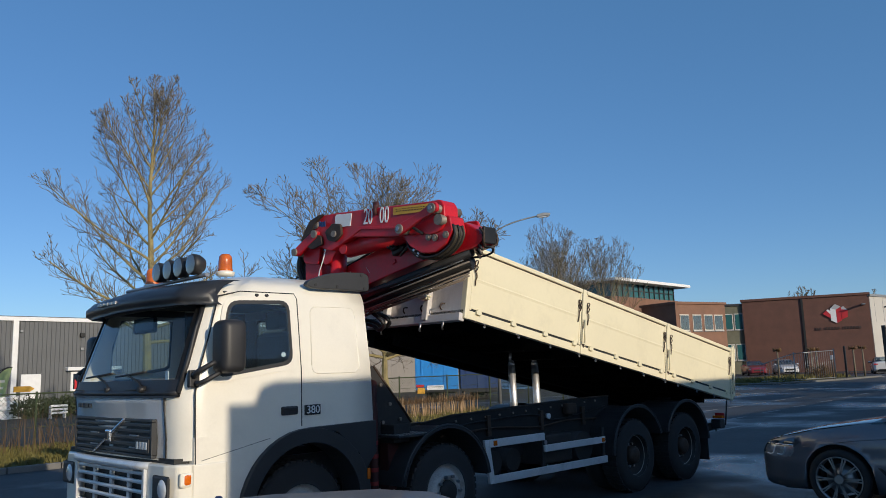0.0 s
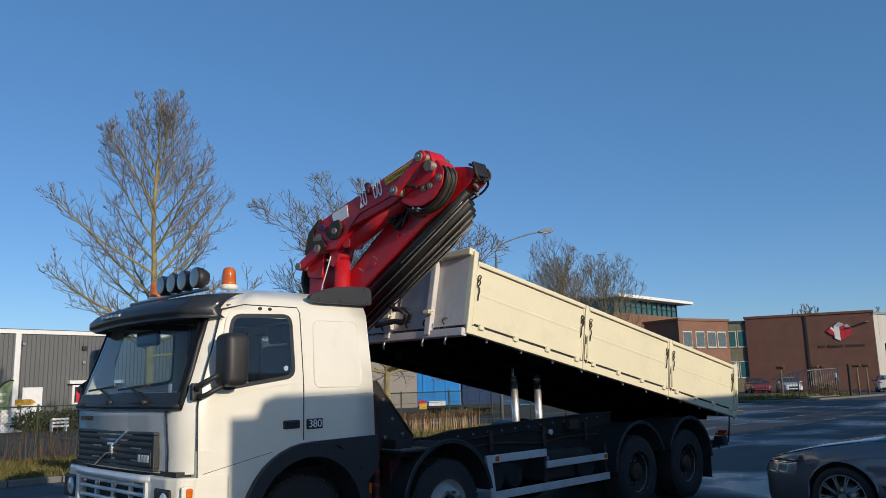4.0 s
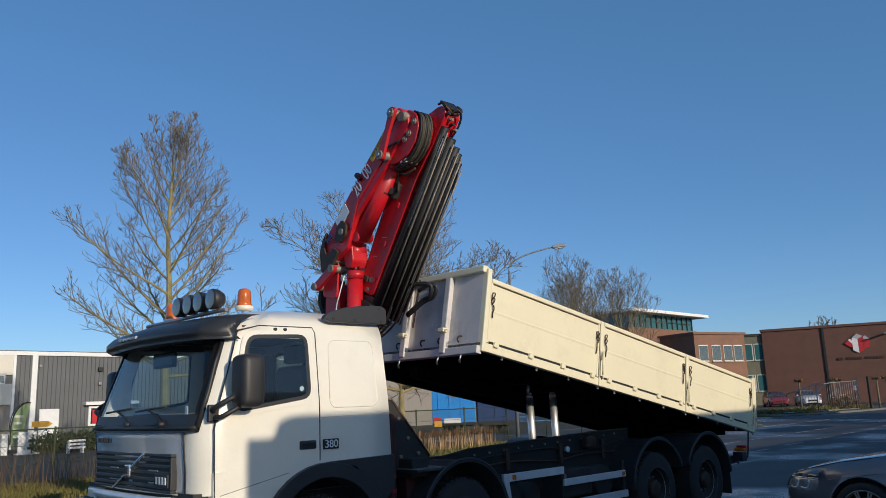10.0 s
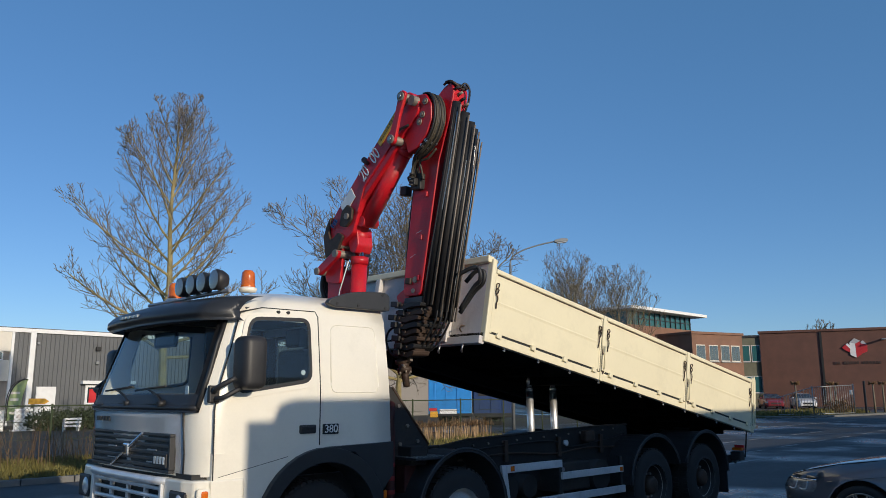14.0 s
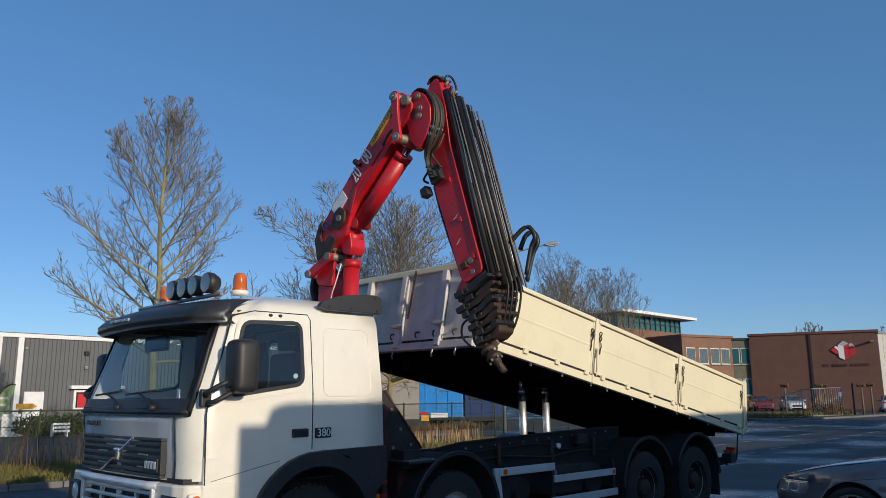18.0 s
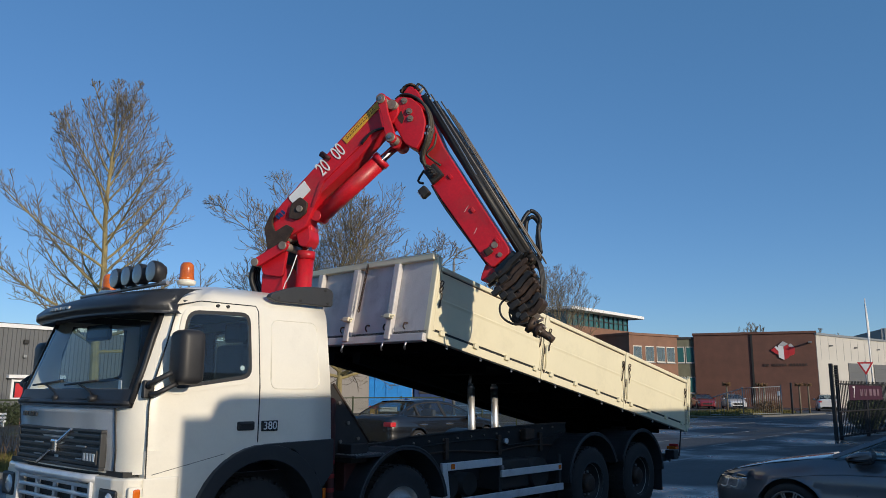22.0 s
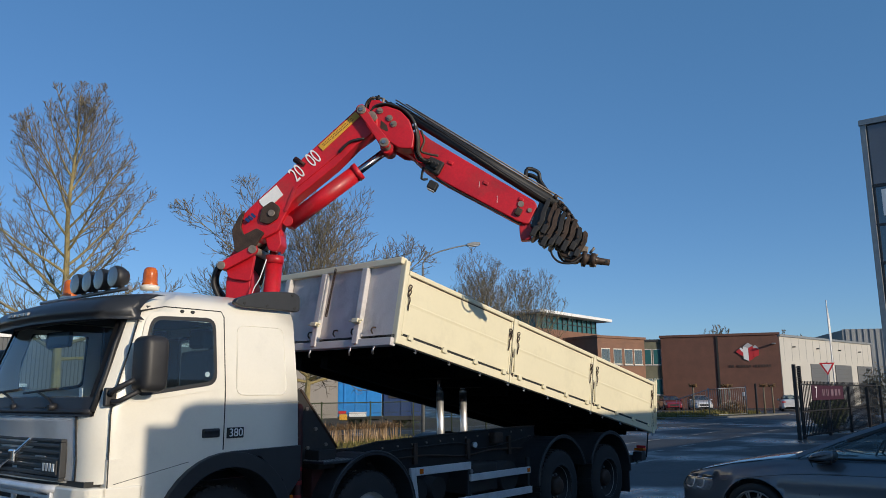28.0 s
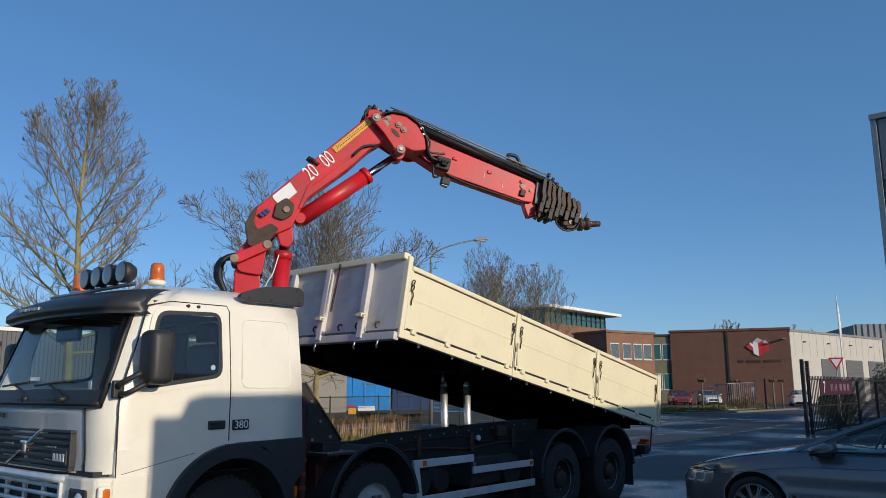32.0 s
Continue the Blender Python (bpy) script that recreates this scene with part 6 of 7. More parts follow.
# grey shed in the yard
shed = thing("warehouse", "dark grey corrugated warehouse with white trim and a cream office end", "warehouse", at=pose(4.95, 42.4, 0, 0, 0, 5) @ Matrix.Diagonal((1, 1, 0.89, 1)))
part("wall", box(B(), -16, 26, 0.05, 18, 0, 5.9), STONE_DARK, shed)
part("cladding", ribbed(2.0, 26, 0.0, 5.95, 0.25, 0.045), CLAD, shed, "dark grey corrugated sheets")
part("roof_trim", box(B(), -16.1, 26.1, -0.14, 0.1, 5.86, 6.12, 0.02), WHITE, shed, "white roof edge")
part("roof", box(B(), -16, 26, -0.02, 18, 6.10, 6.18), CLAD, shed)
part("gable", prism(B(), [(-16, 6.1), (1.0, 6.1), (-3, 6.9), (-8, 7.5), (-16, 7.5)], 4, 5), BRICK, shed, "brown roof behind")
part("downpipe", box(B(), 2.95, 3.25, -0.16, -0.04, 0.0, 5.9, 0.02), WHITE, shed)
for z0, z1 in ((4.62, 5.88), (2.80, 4.08)):
    part("office_panel", box(B(), -16, 1.95, -0.10, 0.02, z0, z1, 0.01), CREAM, shed, "cream cladding panel")
part("office_edge", box(B(), 1.95, 2.1, -0.14, 0.02, 0, 5.88, 0.01), WHITE, shed)
for k in range(4):
    window(shed, -14.2 + 4.0 * k, -10.4 + 4.0 * k, 4.08, 4.62, 0.0, WHITE, PANE, 2, 0.06)
for k in range(6):
    window(shed, -15.8 + 2.9 * k, -13.1 + 2.9 * k, 0.1, 2.78, 0.02, WHITE, PANE, 1, 0.12, "shop_window")
window(shed, 6.3, 8.9, 1.25, 2.55, -0.05, WHITE, PANE, 1, 0.14)
part("window_hood", box(B(), 6.0, 9.3, -0.4, 0.0, 2.62, 2.85, 0.02), WHITE, shed)
part("poster", box(B(), 6.55, 7.4, -0.09, -0.075, 1.4, 2.3), SIGN_RED, shed, "red poster in the window")
part("poster", box(B(), 7.9, 8.7, -0.09, -0.075, 1.4, 2.3), YELLOW, shed, "yellow poster in the window")
part("door", box(B(), 3.5, 4.6, -0.12, -0.03, 0.0, 2.45, 0.02), WHITE, shed, "white panel door")
for x, z, s in ((6.9, 5.0, 0.14), (6.9, 4.05, 0.10), (3.4, 5.2, 0.08)):
    part("wall_lamp", box(B(), x - s, x + s, -0.2, -0.03, z - s, z + s, 0.03), GALV if s < 0.14 else INK, shed)
part("sign_board", prism(B(), [(2.0, 1.38), (2.0, 1.72), (2.8, 1.72), (3.05, 1.55), (2.8, 1.38)], -3.1, -3.04), YELLOW, shed, "orange pointing sign")

light_hall = thing("storage_hall", "plain grey panelled storage hall", "warehouse", at=pose(27, 40, 0, 0, 0, -8))
part("wall", box(B(), 0, 16, 0.1, 14, 0, 7.4), STONE_DARK, light_hall)
part("cladding", ribbed(0, 16, 0, 7.5, 1.1, 0.012), STONE_DARK, light_hall, "smooth grey wall panels")
part("roof_trim", box(B(), -0.1, 16.1, -0.1, 0.1, 7.4, 7.6), WHITE, light_hall)

# blue truck bodies parked in the yard
def cargo_box(x, y, rz, l, h, z0, material, label):
    c = thing("cargo_body", label, "container", at=pose(x, y, 0, 0, 0, rz))
    part("shell", box(B(), 0, l, 0, 2.4, z0, z0 + h, 0.03), material, c)
    for k in range(int(l / 0.6)):
        part("side_rib", box(B(), 0.3 + 0.6 * k, 0.38 + 0.6 * k, -0.03, 0.02, z0 + 0.1, z0 + h - 0.1, 0.008), material, c)
    part("bottom_rail", box(B(), 0, l, -0.04, 0.05, z0 - 0.1, z0 + 0.04), IRON, c)
    part("top_rail", box(B(), 0, l, -0.04, 0.05, z0 + h - 0.06, z0 + h + 0.04), material, c)
    for k in range(2):
        for yy in (0.1, 2.1):
            cw = lathe(B(), [(0.0, 0.0), (0.0, 0.25), (-0.04, 0.42), (-0.2, 0.45), (-0.24, 0.3)], 20, (1.0 + (l - 2.0) * k, yy + 0.2, 0.45))
            part("wheel", cw, TYRE, c)
    part("underframe", box(B(), 0.1, l - 0.1, 0.7, 1.7, 0.4, z0 - 0.08), IRON, c)
    return c


cargo_box(22.6, 25.0, -44, 2.3, 2.6, 0.6, BLUE, "bright blue steel cargo body on wheels")
low_body = cargo_box(24.4, 23.4, -44, 2.2, 2.0, 0.6, BLUE_DARK, "dark navy truck cab with black windows")
for x in (0.25, 1.25):
    part("cab_window", box(B(), x, x + 0.75, -0.05, -0.035, 1.55, 2.35, 0.01), INK, low_body)
part("cab_step", box(B(), 0.2, 2.0, -0.12, 0.0, 0.42, 0.52, 0.01), IRON, low_body)
part("number_bar", box(B(), 0.2, 0.9, -0.06, -0.045, 2.62, 2.80), WHITE, bpy.data.objects["cargo_body"])
part("number_bar", box(B(), 0.1, 0.5, -0.06, -0.045, 0.45, 0.75), YELLOW, bpy.data.objects["cargo_body"])
part("number_bar", box(B(), 0.6, 1.5, -0.06, -0.045, 0.62, 0.86), WHITE, bpy.data.objects["cargo_body"])
part("tail_lamp", box(B(), 0.05, 0.45, -0.06, -0.045, 0.78, 0.92), SIGN_RED, bpy.data.objects["cargo_body"])

# wire fence along the verge
fence = thing("wire_fence", "thin green wire fence on steel posts", "fence")
for k in range(17):
    part("post", cyl(B(), (-14 + 2.5 * k, 16.0, 0), (-14 + 2.5 * k, 16.0, 1.5), 0.028, seg=8), EVERGREEN, fence)
for z in (0.15, 0.6, 1.05, 1.45):
    part("wire", cyl(B(), (-14, 16.0, z), (26, 16.0, z), 0.007 if z < 1.4 else 0.02, seg=5), EVERGREEN, fence)
vs, fs = [], []
for k in range(360):
    x = -13.9 + 0.11 * k
    for d in (1.35, -1.35):
        i, x0, x1 = len(vs), max(-14, min(26, x)), max(-14, min(26, x + d))
        vs += [(x0 - 0.004, 16.0, 0.08), (x0 + 0.004, 16.0, 0.08), (x1 + 0.004, 16.0, 1.43), (x1 - 0.004, 16.0, 1.43), (x0, 16.006, 0.08), (x1, 16.006, 1.43)]
        fs += [(i, i + 1, i + 2, i + 3), (i + 1, i + 4, i + 5, i + 2), (i + 4, i, i + 3, i + 5)]
net = bpy.data.meshes.new("wire_net")
net.from_pydata(vs, [], fs)
net.materials.append(EVERGREEN)
net_ob = new("wire_net", net)
net_ob.parent = fence

# yard clutter
flag = thing("feather_flag", "pale green feather flag on a thin pole", "flag", at=pose(5.35, 36.5, 0) @ Matrix.Diagonal((1, 1, 0.8, 1)))
part("pole", tube(B(), [(0, 0, 0), (0, 0, 1.9), (0.25, 0, 2.8), (0.75, 0, 3.15)], 0.025, 6, 4), INK, flag)
part("cloth", prism(B(), [(0.05, 0.6), (0.50, 0.7), (0.60, 1.3), (0.72, 2.2), (0.88, 3.1), (0.62, 3.05), (0.32, 2.75), (0.14, 2.3), (0.05, 1.7)], -0.01, 0.01), GREEN_FLAG, flag)
part("cloth_edge", tube(B(), [(0.05, -0.012, 0.6), (0.05, -0.012, 1.7), (0.14, -0.012, 2.3), (0.32, -0.012, 2.75), (0.62, -0.012, 3.05), (0.88, -0.012, 3.1)], 0.03, 6, 3), INK, flag)
for k in range(4):
    part("flag_bar", box(B(), 0.16, 0.42 + 0.05 * k, -0.016, -0.011, 1.0 + 0.4 * k, 1.15 + 0.4 * k), CREAM, flag)
part("foot", box(B(), -0.3, 0.3, -0.3, 0.3, 0, 0.06), INK, flag)
crate = thing("orange_crate", "stack of orange plastic barriers", "barrier", at=pose(1.9, 27.5, 0.03))
for k in range(3):
    part("barrier", box(B(), -1.2, -0.1, -0.25 + 0.2 * k, -0.08 + 0.2 * k, 0.0, 0.86, 0.03), ORANGE, crate)
bench = thing("white_bench", "white slatted bench in the yard", "bench", at=pose(6.95, 33.0, 0) @ Matrix.Diagonal((0.45, 1, 0.8, 1)))
for z in (0.30, 0.50, 0.70):
    part("slat", box(B(), 0, 1.7, 0, 0.06, z, z + 0.12, 0.01), WHITE, bench)
for x in (0.1, 1.5):
    part("leg", box(B(), x, x + 0.08, 0.06, 0.4, 0, 0.75), WHITE, bench)
for k, (x, y, s) in enumerate(((6.5, 34.9, 0.62), (7.1, 34.8, 0.66), (7.75, 34.9, 0.6), (8.4, 34.8, 0.64), (9.1, 34.9, 0.62), (9.9, 34.6, 0.7), (12.3, 34.0, 0.8), (13.3, 33.6, 0.8))):
    leaf_cloud("shrub", 700, (x, y, s * 0.8), (0.7, 0.6, s * 0.9), EVERGREEN, "dark evergreen shrub in the yard", "shrub", k + 1, 0.14)
board = thing("notice_board", "white A-board with dark pictures before the office", "sign board", at=pose(5.45, 35.4, 0.03))
part("panel", prism(B(), [(0, 0.05), (0.8, 0.05), (0.8, 1.05), (0, 1.05)], -0.02, 0.02), WHITE, board)
part("foot", box(B(), -0.1, 0.9, -0.25, 0.25, 0.0, 0.06, 0.01), WHITE, board)
for k, (x, z, w) in enumerate(((0.10, 0.62, 0.25), (0.45, 0.55, 0.22), (0.15, 0.25, 0.18), (0.42, 0.22, 0.28), (0.20, 0.85, 0.40))):
    part("picture", box(B(), x, x + w, -0.028, -0.021, z, z + 0.14), DARK_GREY if k % 2 else BED_GREY, board)
post = thing("white_post", "stout white square post before the office", "post", at=pose(4.8, 35.6, 0.03))
part("shaft", box(B(), 0, 0.28, 0, 0.28, 0, 0.95, 0.02), WHITE, post)
part("cap", box(B(), -0.03, 0.31, -0.03, 0.31, 0.95, 1.0, 0.015), CREAM, post)
rack = thing("slatted_rack", "pale wooden slatted plant rack before the office", "rack", at=pose(3.55, 35.8, 0.03))
for x in (0.0, 0.62):
    part("upright", box(B(), x, x + 0.07, 0, 0.07, 0, 1.5, 0.006), CREAM, rack)
for k in range(6):
    part("slat", box(B(), 0.07, 0.62, 0.01, 0.06, 0.15 + 0.24 * k, 0.22 + 0.24 * k, 0.006), CREAM, rack)
leaf_cloud("potted_plants", 700, (2.6, 35.6, 0.5), (0.9, 0.5, 0.6), STALK, "pale dry plants stacked by the office", "plants", 15, 0.16)
leaf_cloud("potted_plants", 500, (1.4, 35.4, 0.45), (0.8, 0.5, 0.55), EVERGREEN, "dark green plants stacked by the office", "plants", 16, 0.16)


# ---- far buildings by the side street ----
def facade(name, label, a, b, depth, h, material, roof=WHITE, trim=True, category="building"):
    """A block whose front runs from a to b (front faces to the right of a->b reversed: local -y)."""
    d = Vector((b[0] - a[0], b[1] - a[1]))
    t = thing(name, label, category, at=pose(a[0], a[1], 0, 0, 0, math.degrees(math.atan2(d.y, d.x))))
    part("wall", box(B(), 0, d.length, 0, depth, 0, h), material, t)
    if trim:
        part("roof_edge", box(B(), -0.15, d.length + 0.15, -0.15, depth + 0.15, h, h + 0.25), roof, t)
    return t, d.length


brick, n1 = facade("brick_office", "two-storey red brick office with white window bays", (68.5, 34.5), (75.6, 32.5), 5, 7.6, BRICK_RED, BRICK_RED)
for x in (1.16, 3.0, 4.7, 6.24):
    for z0 in (4.8, 1.3):
        w = part("window_bay", box(B(), x - 0.64, x + 0.64, -0.05, 0.05, z0, z0 + 1.7), CREAM, brick)
        part("sill", box(B(), x - 0.70, x + 0.70, -0.14, 0.0, z0 - 0.10, z0), GALV, w)
        for q in range(3):
            part("pane", box(B(), x - 0.58 + 0.40 * q, x - 0.22 + 0.40 * q, -0.08, -0.055, z0 + 0.1, z0 + 1.6), PANE, w)
glassb, n2 = facade("glass_office", "glazed top storey with a white flat overhanging roof", (66.0, 40.6), (81.0, 40.9), 10, 8.9, BRICK_RED, trim=False)
part("glazing", box(B(), 0.5, n2 - 0.4, 0.3, 9.6, 8.9, 10.45), TEAL, glassb, "blue-green glazing band")
for k in range(13):
    part("mullion", box(B(), 0.5 + (n2 - 1.0) * k / 12 - 0.06, 0.5 + (n2 - 1.0) * k / 12 + 0.06, 0.18, 0.29, 8.9, 10.45), DARK_GREY, glassb)
part("transom", box(B(), 0.5, n2 - 0.4, 0.18, 0.29, 9.65, 9.73), DARK_GREY, glassb)
part("roof_slab", box(B(), -0.8, n2 + 1.2, -1.2, 10.5, 10.45, 10.80, 0.05), WHITE, glassb, "white overhanging roof slab")
LINK_WALL = mat("weathered_render", (0.14, 0.14, 0.10), 0.85, vary=0.2, scale=1.5, grime=0.2)
link, n3 = facade("stair_link", "grey rendered stair link with blue-green windows between the brick blocks", (78.6, 37.2), (81.2, 33.0), 6, 7.7, LINK_WALL, DARK_GREY)
for x0, x1 in ((n3 - 2.4, n3 - 1.25), (n3 - 0.95, n3 - 0.15)):
    for z0 in (5.05, 1.6):
        w = part("window_bay", box(B(), x0 - 0.08, x1 + 0.08, -0.05, 0.03, z0 - 0.08, z0 + 1.78), BED_GREY, link)
        part("pane", box(B(), x0, x1, -0.07, -0.045, z0, z0 + 1.7), TEAL, w)
        part("sill", box(B(), x0 - 0.12, x1 + 0.12, -0.12, 0.0, z0 - 0.16, z0 - 0.08), GALV, w)
brown, n4 = facade("brown_hall", "dark brown brick hall with a red and white cube emblem", (80.85, 32.9), (85.35, 20.95), 16, 8.1, BRICK, BRICK)
part("downpipe", box(B(), 6.1, 6.32, -0.12, 0.02, 0.2, 8.2), INK, brown, "dark joint with downpipe")
# the emblem: three cubes in red and white, and a row of bars below
BROWN_SIGN = mat("dark_brown_letters", (0.060, 0.034, 0.027), 0.6, vary=0.1)
GREY_FACE = mat("pale_grey_face", (0.42, 0.42, 0.43), 0.5, vary=0.04)
for k, (poly, mt) in enumerate((
        ([(8.8, 6.7), (9.53, 7.2), (9.6, 4.8), (8.8, 5.15)], WHITE), ([(9.6, 6.55), (10.3, 6.85), (10.3, 5.15), (9.6, 4.8)], LOGO_RED),
        ([(8.8, 6.75), (9.53, 7.25), (10.3, 6.9), (9.6, 6.56)], GREY_FACE), ([(7.7, 6.1), (8.5, 6.65), (8.79, 6.4), (8.79, 5.5), (8.35, 5.65)], LOGO_RED),
        ([(8.25, 6.48), (8.5, 6.65), (8.79, 6.4), (8.79, 5.95)], WHITE), ([(10.31, 6.6), (11.2, 6.4), (11.13, 5.55), (10.31, 5.25)], LOGO_RED),
        ([(10.31, 6.78), (10.65, 6.95), (11.2, 6.42), (10.35, 6.55)], GREY_FACE))):
    part("emblem_face", prism(B(), [(9.42 + 0.70 * (px - 9.45), 6.2 + 0.84 * (pz - 6.0)) for px, pz in poly], -0.12 - 0.004 * k, -0.04), mt, brown)
for k in range(15):
    if k not in (2, 8):
        part("name_bar", box(B(), 7.36 + 0.30 * k, 7.59 + 0.30 * k, -0.08, -0.03, 4.52, 4.80), BROWN_SIGN, brown)
part("wall_lamp", box(B(), 12.0, 12.35, -1.2, 0.0, 7.0, 7.12), GALV, brown)
whall, n5 = facade("white_hall", "white clad hall side with roller doors", (85.45, 20.9), (112.0, 17.0), 14, 7.9, WHITE_WALL, GALV)
for k in range(3):
    x = 7.5 + 7.0 * k
    door = part("roller_door", box(B(), x, x + 5.0, -0.06, 0.05, 0.0, 5.0), CLAD, whall)
    for q in range(9):
        part("door_slat", box(B(), x, x + 5.0, -0.085, -0.06, 0.12 + 0.54 * q, 0.60 + 0.54 * q, 0.02), CLAD, door)
for k in range(14):
    part("panel_joint", box(B(), 1.9 * k + 1.0, 1.9 * k + 1.05, -0.012, 0.0, 5.2, 7.8), GALV, whall)
for k in range(4):
    part("wall_lamp", box(B(), 3.1 + 6.4 * k, 3.3 + 6.4 * k, -0.35, 0.0, 6.75, 6.88), DARK_GREY, whall)
back = thing("back_hall", "tall pale ribbed hall behind the others", "warehouse", at=pose(117.5, 21.5, 0, 0, 0, -62))
part("wall", box(B(), 0, 60, 0.1, 20, 0, 10.5), STONE_DARK, back)
part("cladding", ribbed(0, 60, 0, 10.6, 0.8, 0.15), CLAD_LIGHT, back)

# dark glazed tower by the gate
tower = thing("glazed_tower", "slate-grey panelled tower with dark window rows", "office tower", at=pose(38.5, 2.1, 0, 0, 0, -90))
part("wall", box(B(), 0.02, 22, 0.12, 8, 0, 15.6), TOWER, tower)
part("edge_strip", box(B(), -0.06, 0.22, -0.06, 0.3, 0, 15.7, 0.02), GALV, tower)
part("roof_edge", box(B(), -0.1, 22.1, -0.12, 0.4, 15.55, 15.85, 0.02), GALV, tower)
part("top_panel", box(B(), 0.3, 22, -0.02, 0.11, 12.3, 15.5, 0.01), TOWER, tower)
for r, (z0, z1) in enumerate(((0.15, 1.9), (2.05, 3.75), (3.9, 5.55), (5.7, 8.1), (8.25, 10.1), (10.2, 12.15))):
    for k in range(7):
        part("pane", box(B(), 0.34 + 3.0 * k, 3.24 + 3.0 * k, 0.02, 0.10, z0, z1), PANE if r > 2 else TOWER, tower)
    part("transom", box(B(), 0.22, 22, -0.05, 0.115, z1, z1 + 0.12), DARK_GREY, tower)
for k in range(8):
    part("mullion", box(B(), 0.26 + 3.0 * k, 0.34 + 3.0 * k, -0.03, 0.115, 0, 12.2), DARK_GREY, tower)
# white sheet over the pane stands in for a bright reflection
part("lit_pane", box(B(), 0.6, 1.25, -0.008, 0.012, 10.6, 12.0), WHITE, tower, "white sheet standing for light reflected in the top window")

# black sliding gate with a purple banner
gate = thing("sliding_gate", "black steel bar gate carrying a purple banner", "gate")
GA, GB = Vector((25.0, 2.8, 0)), Vector((38.2, 2.5, 0))
gd = GB - GA
for k, hh in ((0, 2.75), (0.045, 2.7), (0.3, 1.95), (0.55, 1.95), (0.8, 1.95), (1.0, 2.0)):
    p = GA + gd * k
    part("gate_post", box(B(), p.x - 0.06, p.x + 0.06, p.y - 0.06, p.y + 0.06, 0, hh, 0.01), IRON, gate)
for z in (0.12, 1.0, 1.99):
    part("rail", box(B(), GA.x, GB.x, 2.63, 2.68, z, z + 0.05), IRON, gate)
for k in range(64):
    p = GA + gd * ((k + 0.5) / 64)
    part("bar", box(B(), p.x - 0.016, p.x + 0.016, 2.645, 2.669, 0.1, 2.14), IRON, gate)
for k in range(9):
    part("spike_arm", box(B(), 25.0, 25.6, 2.74, 2.77, 1.9 + 0.09 * k, 1.925 + 0.09 * k), IRON, gate)
banner = part("banner", box(B(), 26.2, 31.0, 2.55, 2.58, 1.42, 1.98), PURPLE, gate, "purple banner with pale bars")
leaf_cloud("gate_hedge", 3200, (35.6, 4.3, 0.85), (2.7, 0.6, 1.0), EVERGREEN, "dark evergreen hedge behind the gate", "hedge", 21, 0.16)
letters("7", 0.62, 0.006, WHITE, banner, "banner_figure", pose(26.75, 2.54, 1.70, 90, 0, 0), "white figure 7")
for x, w in ((27.6, 0.16), (27.86, 0.10), (28.2, 0.12), (28.42, 0.12), (28.9, 0.38), (29.5, 0.38), (30.1, 0.3)):
    part("banner_bar", box(B(), x, x + w, 2.53, 2.549, 1.58, 1.84), LILAC, banner)

sign = thing("yield_sign", "triangular red and white give-way sign on a pole", "traffic sign", at=pose(33.1, 3.6, 0, 0, 0, -70))
part("pole", cyl(B(), (0, 0, 0), (0, 0, 3.1), 0.03, seg=8), GALV, sign)
part("plate", prism(B(), [(-0.33, 3.05), (0.33, 3.05), (0, 2.48)], -0.05, -0.035), SIGN_RED, sign)
part("inner", prism(B(), [(-0.21, 2.98), (0.21, 2.98), (0, 2.61)], -0.06, -0.052), WHITE, sign)

mast = thing("flag_pole", "white flag pole with a furled white flag", "flag pole", at=pose(52.6, 7.9, 0, 0, -2.0, 0))
part("pole", cyl(B(), (0, 0, 0), (0, 0, 8.0), 0.06, 0.035, seg=10), WHITE, mast)
part("furled_flag", prism(B(), [(0.0, 7.6), (0.25, 6.6), (0.3, 5.5), (0.12, 5.0), (0.02, 5.6)], -0.05, 0.05), WHITE, mast)

# pale bar fence with pollarded trees at the side street
pal = thing("bar_fence", "grey steel bar fence round a car park", "fence")
pts = [Vector((45.2, 16.1, 1.28)), Vector((48.1, 15.0, 1.95)), Vector((53.0, 14.1, 2.10))]
for a, b in zip(pts, pts[1:]):
    n = int((b - a).length / 0.26)
    for k in range(n + 1):
        p = a.lerp(b, k / n)
        part("bar", cyl(B(), (p.x, p.y, 0.08), (p.x, p.y, p.z), 0.012, seg=5), GALV, pal)
    part("rail", cyl(B(), (a.x, a.y, 0.2), (b.x, b.y, 0.2), 0.03, seg=6), GALV, pal)
    part("rail", cyl(B(), a, b, 0.03, seg=6), GALV, pal)
    part("post", cyl(B(), (b.x, b.y, 0.05), (b.x, b.y, b.z + 0.1), 0.045, seg=8), GALV, pal)
info = thing("info_post", "small white plate on a dark post by the car park", "sign", at=pose(52.8, 14.2, 0.0))
part("shaft", cyl(B(), (0, 0, 0), (0, 0, 1.5), 0.035, seg=8), IRON, info)
part("plate", box(B(), -0.04, 0.0, -0.10, 0.10, 1.45, 1.75, 0.01), WHITE, info)
tagged(part("barrier_post", box(B(), 56.0, 56.14, 14.3, 14.44, 0.0, 2.40, 0.02), IRON), "black steel gate post of the car park", "post")
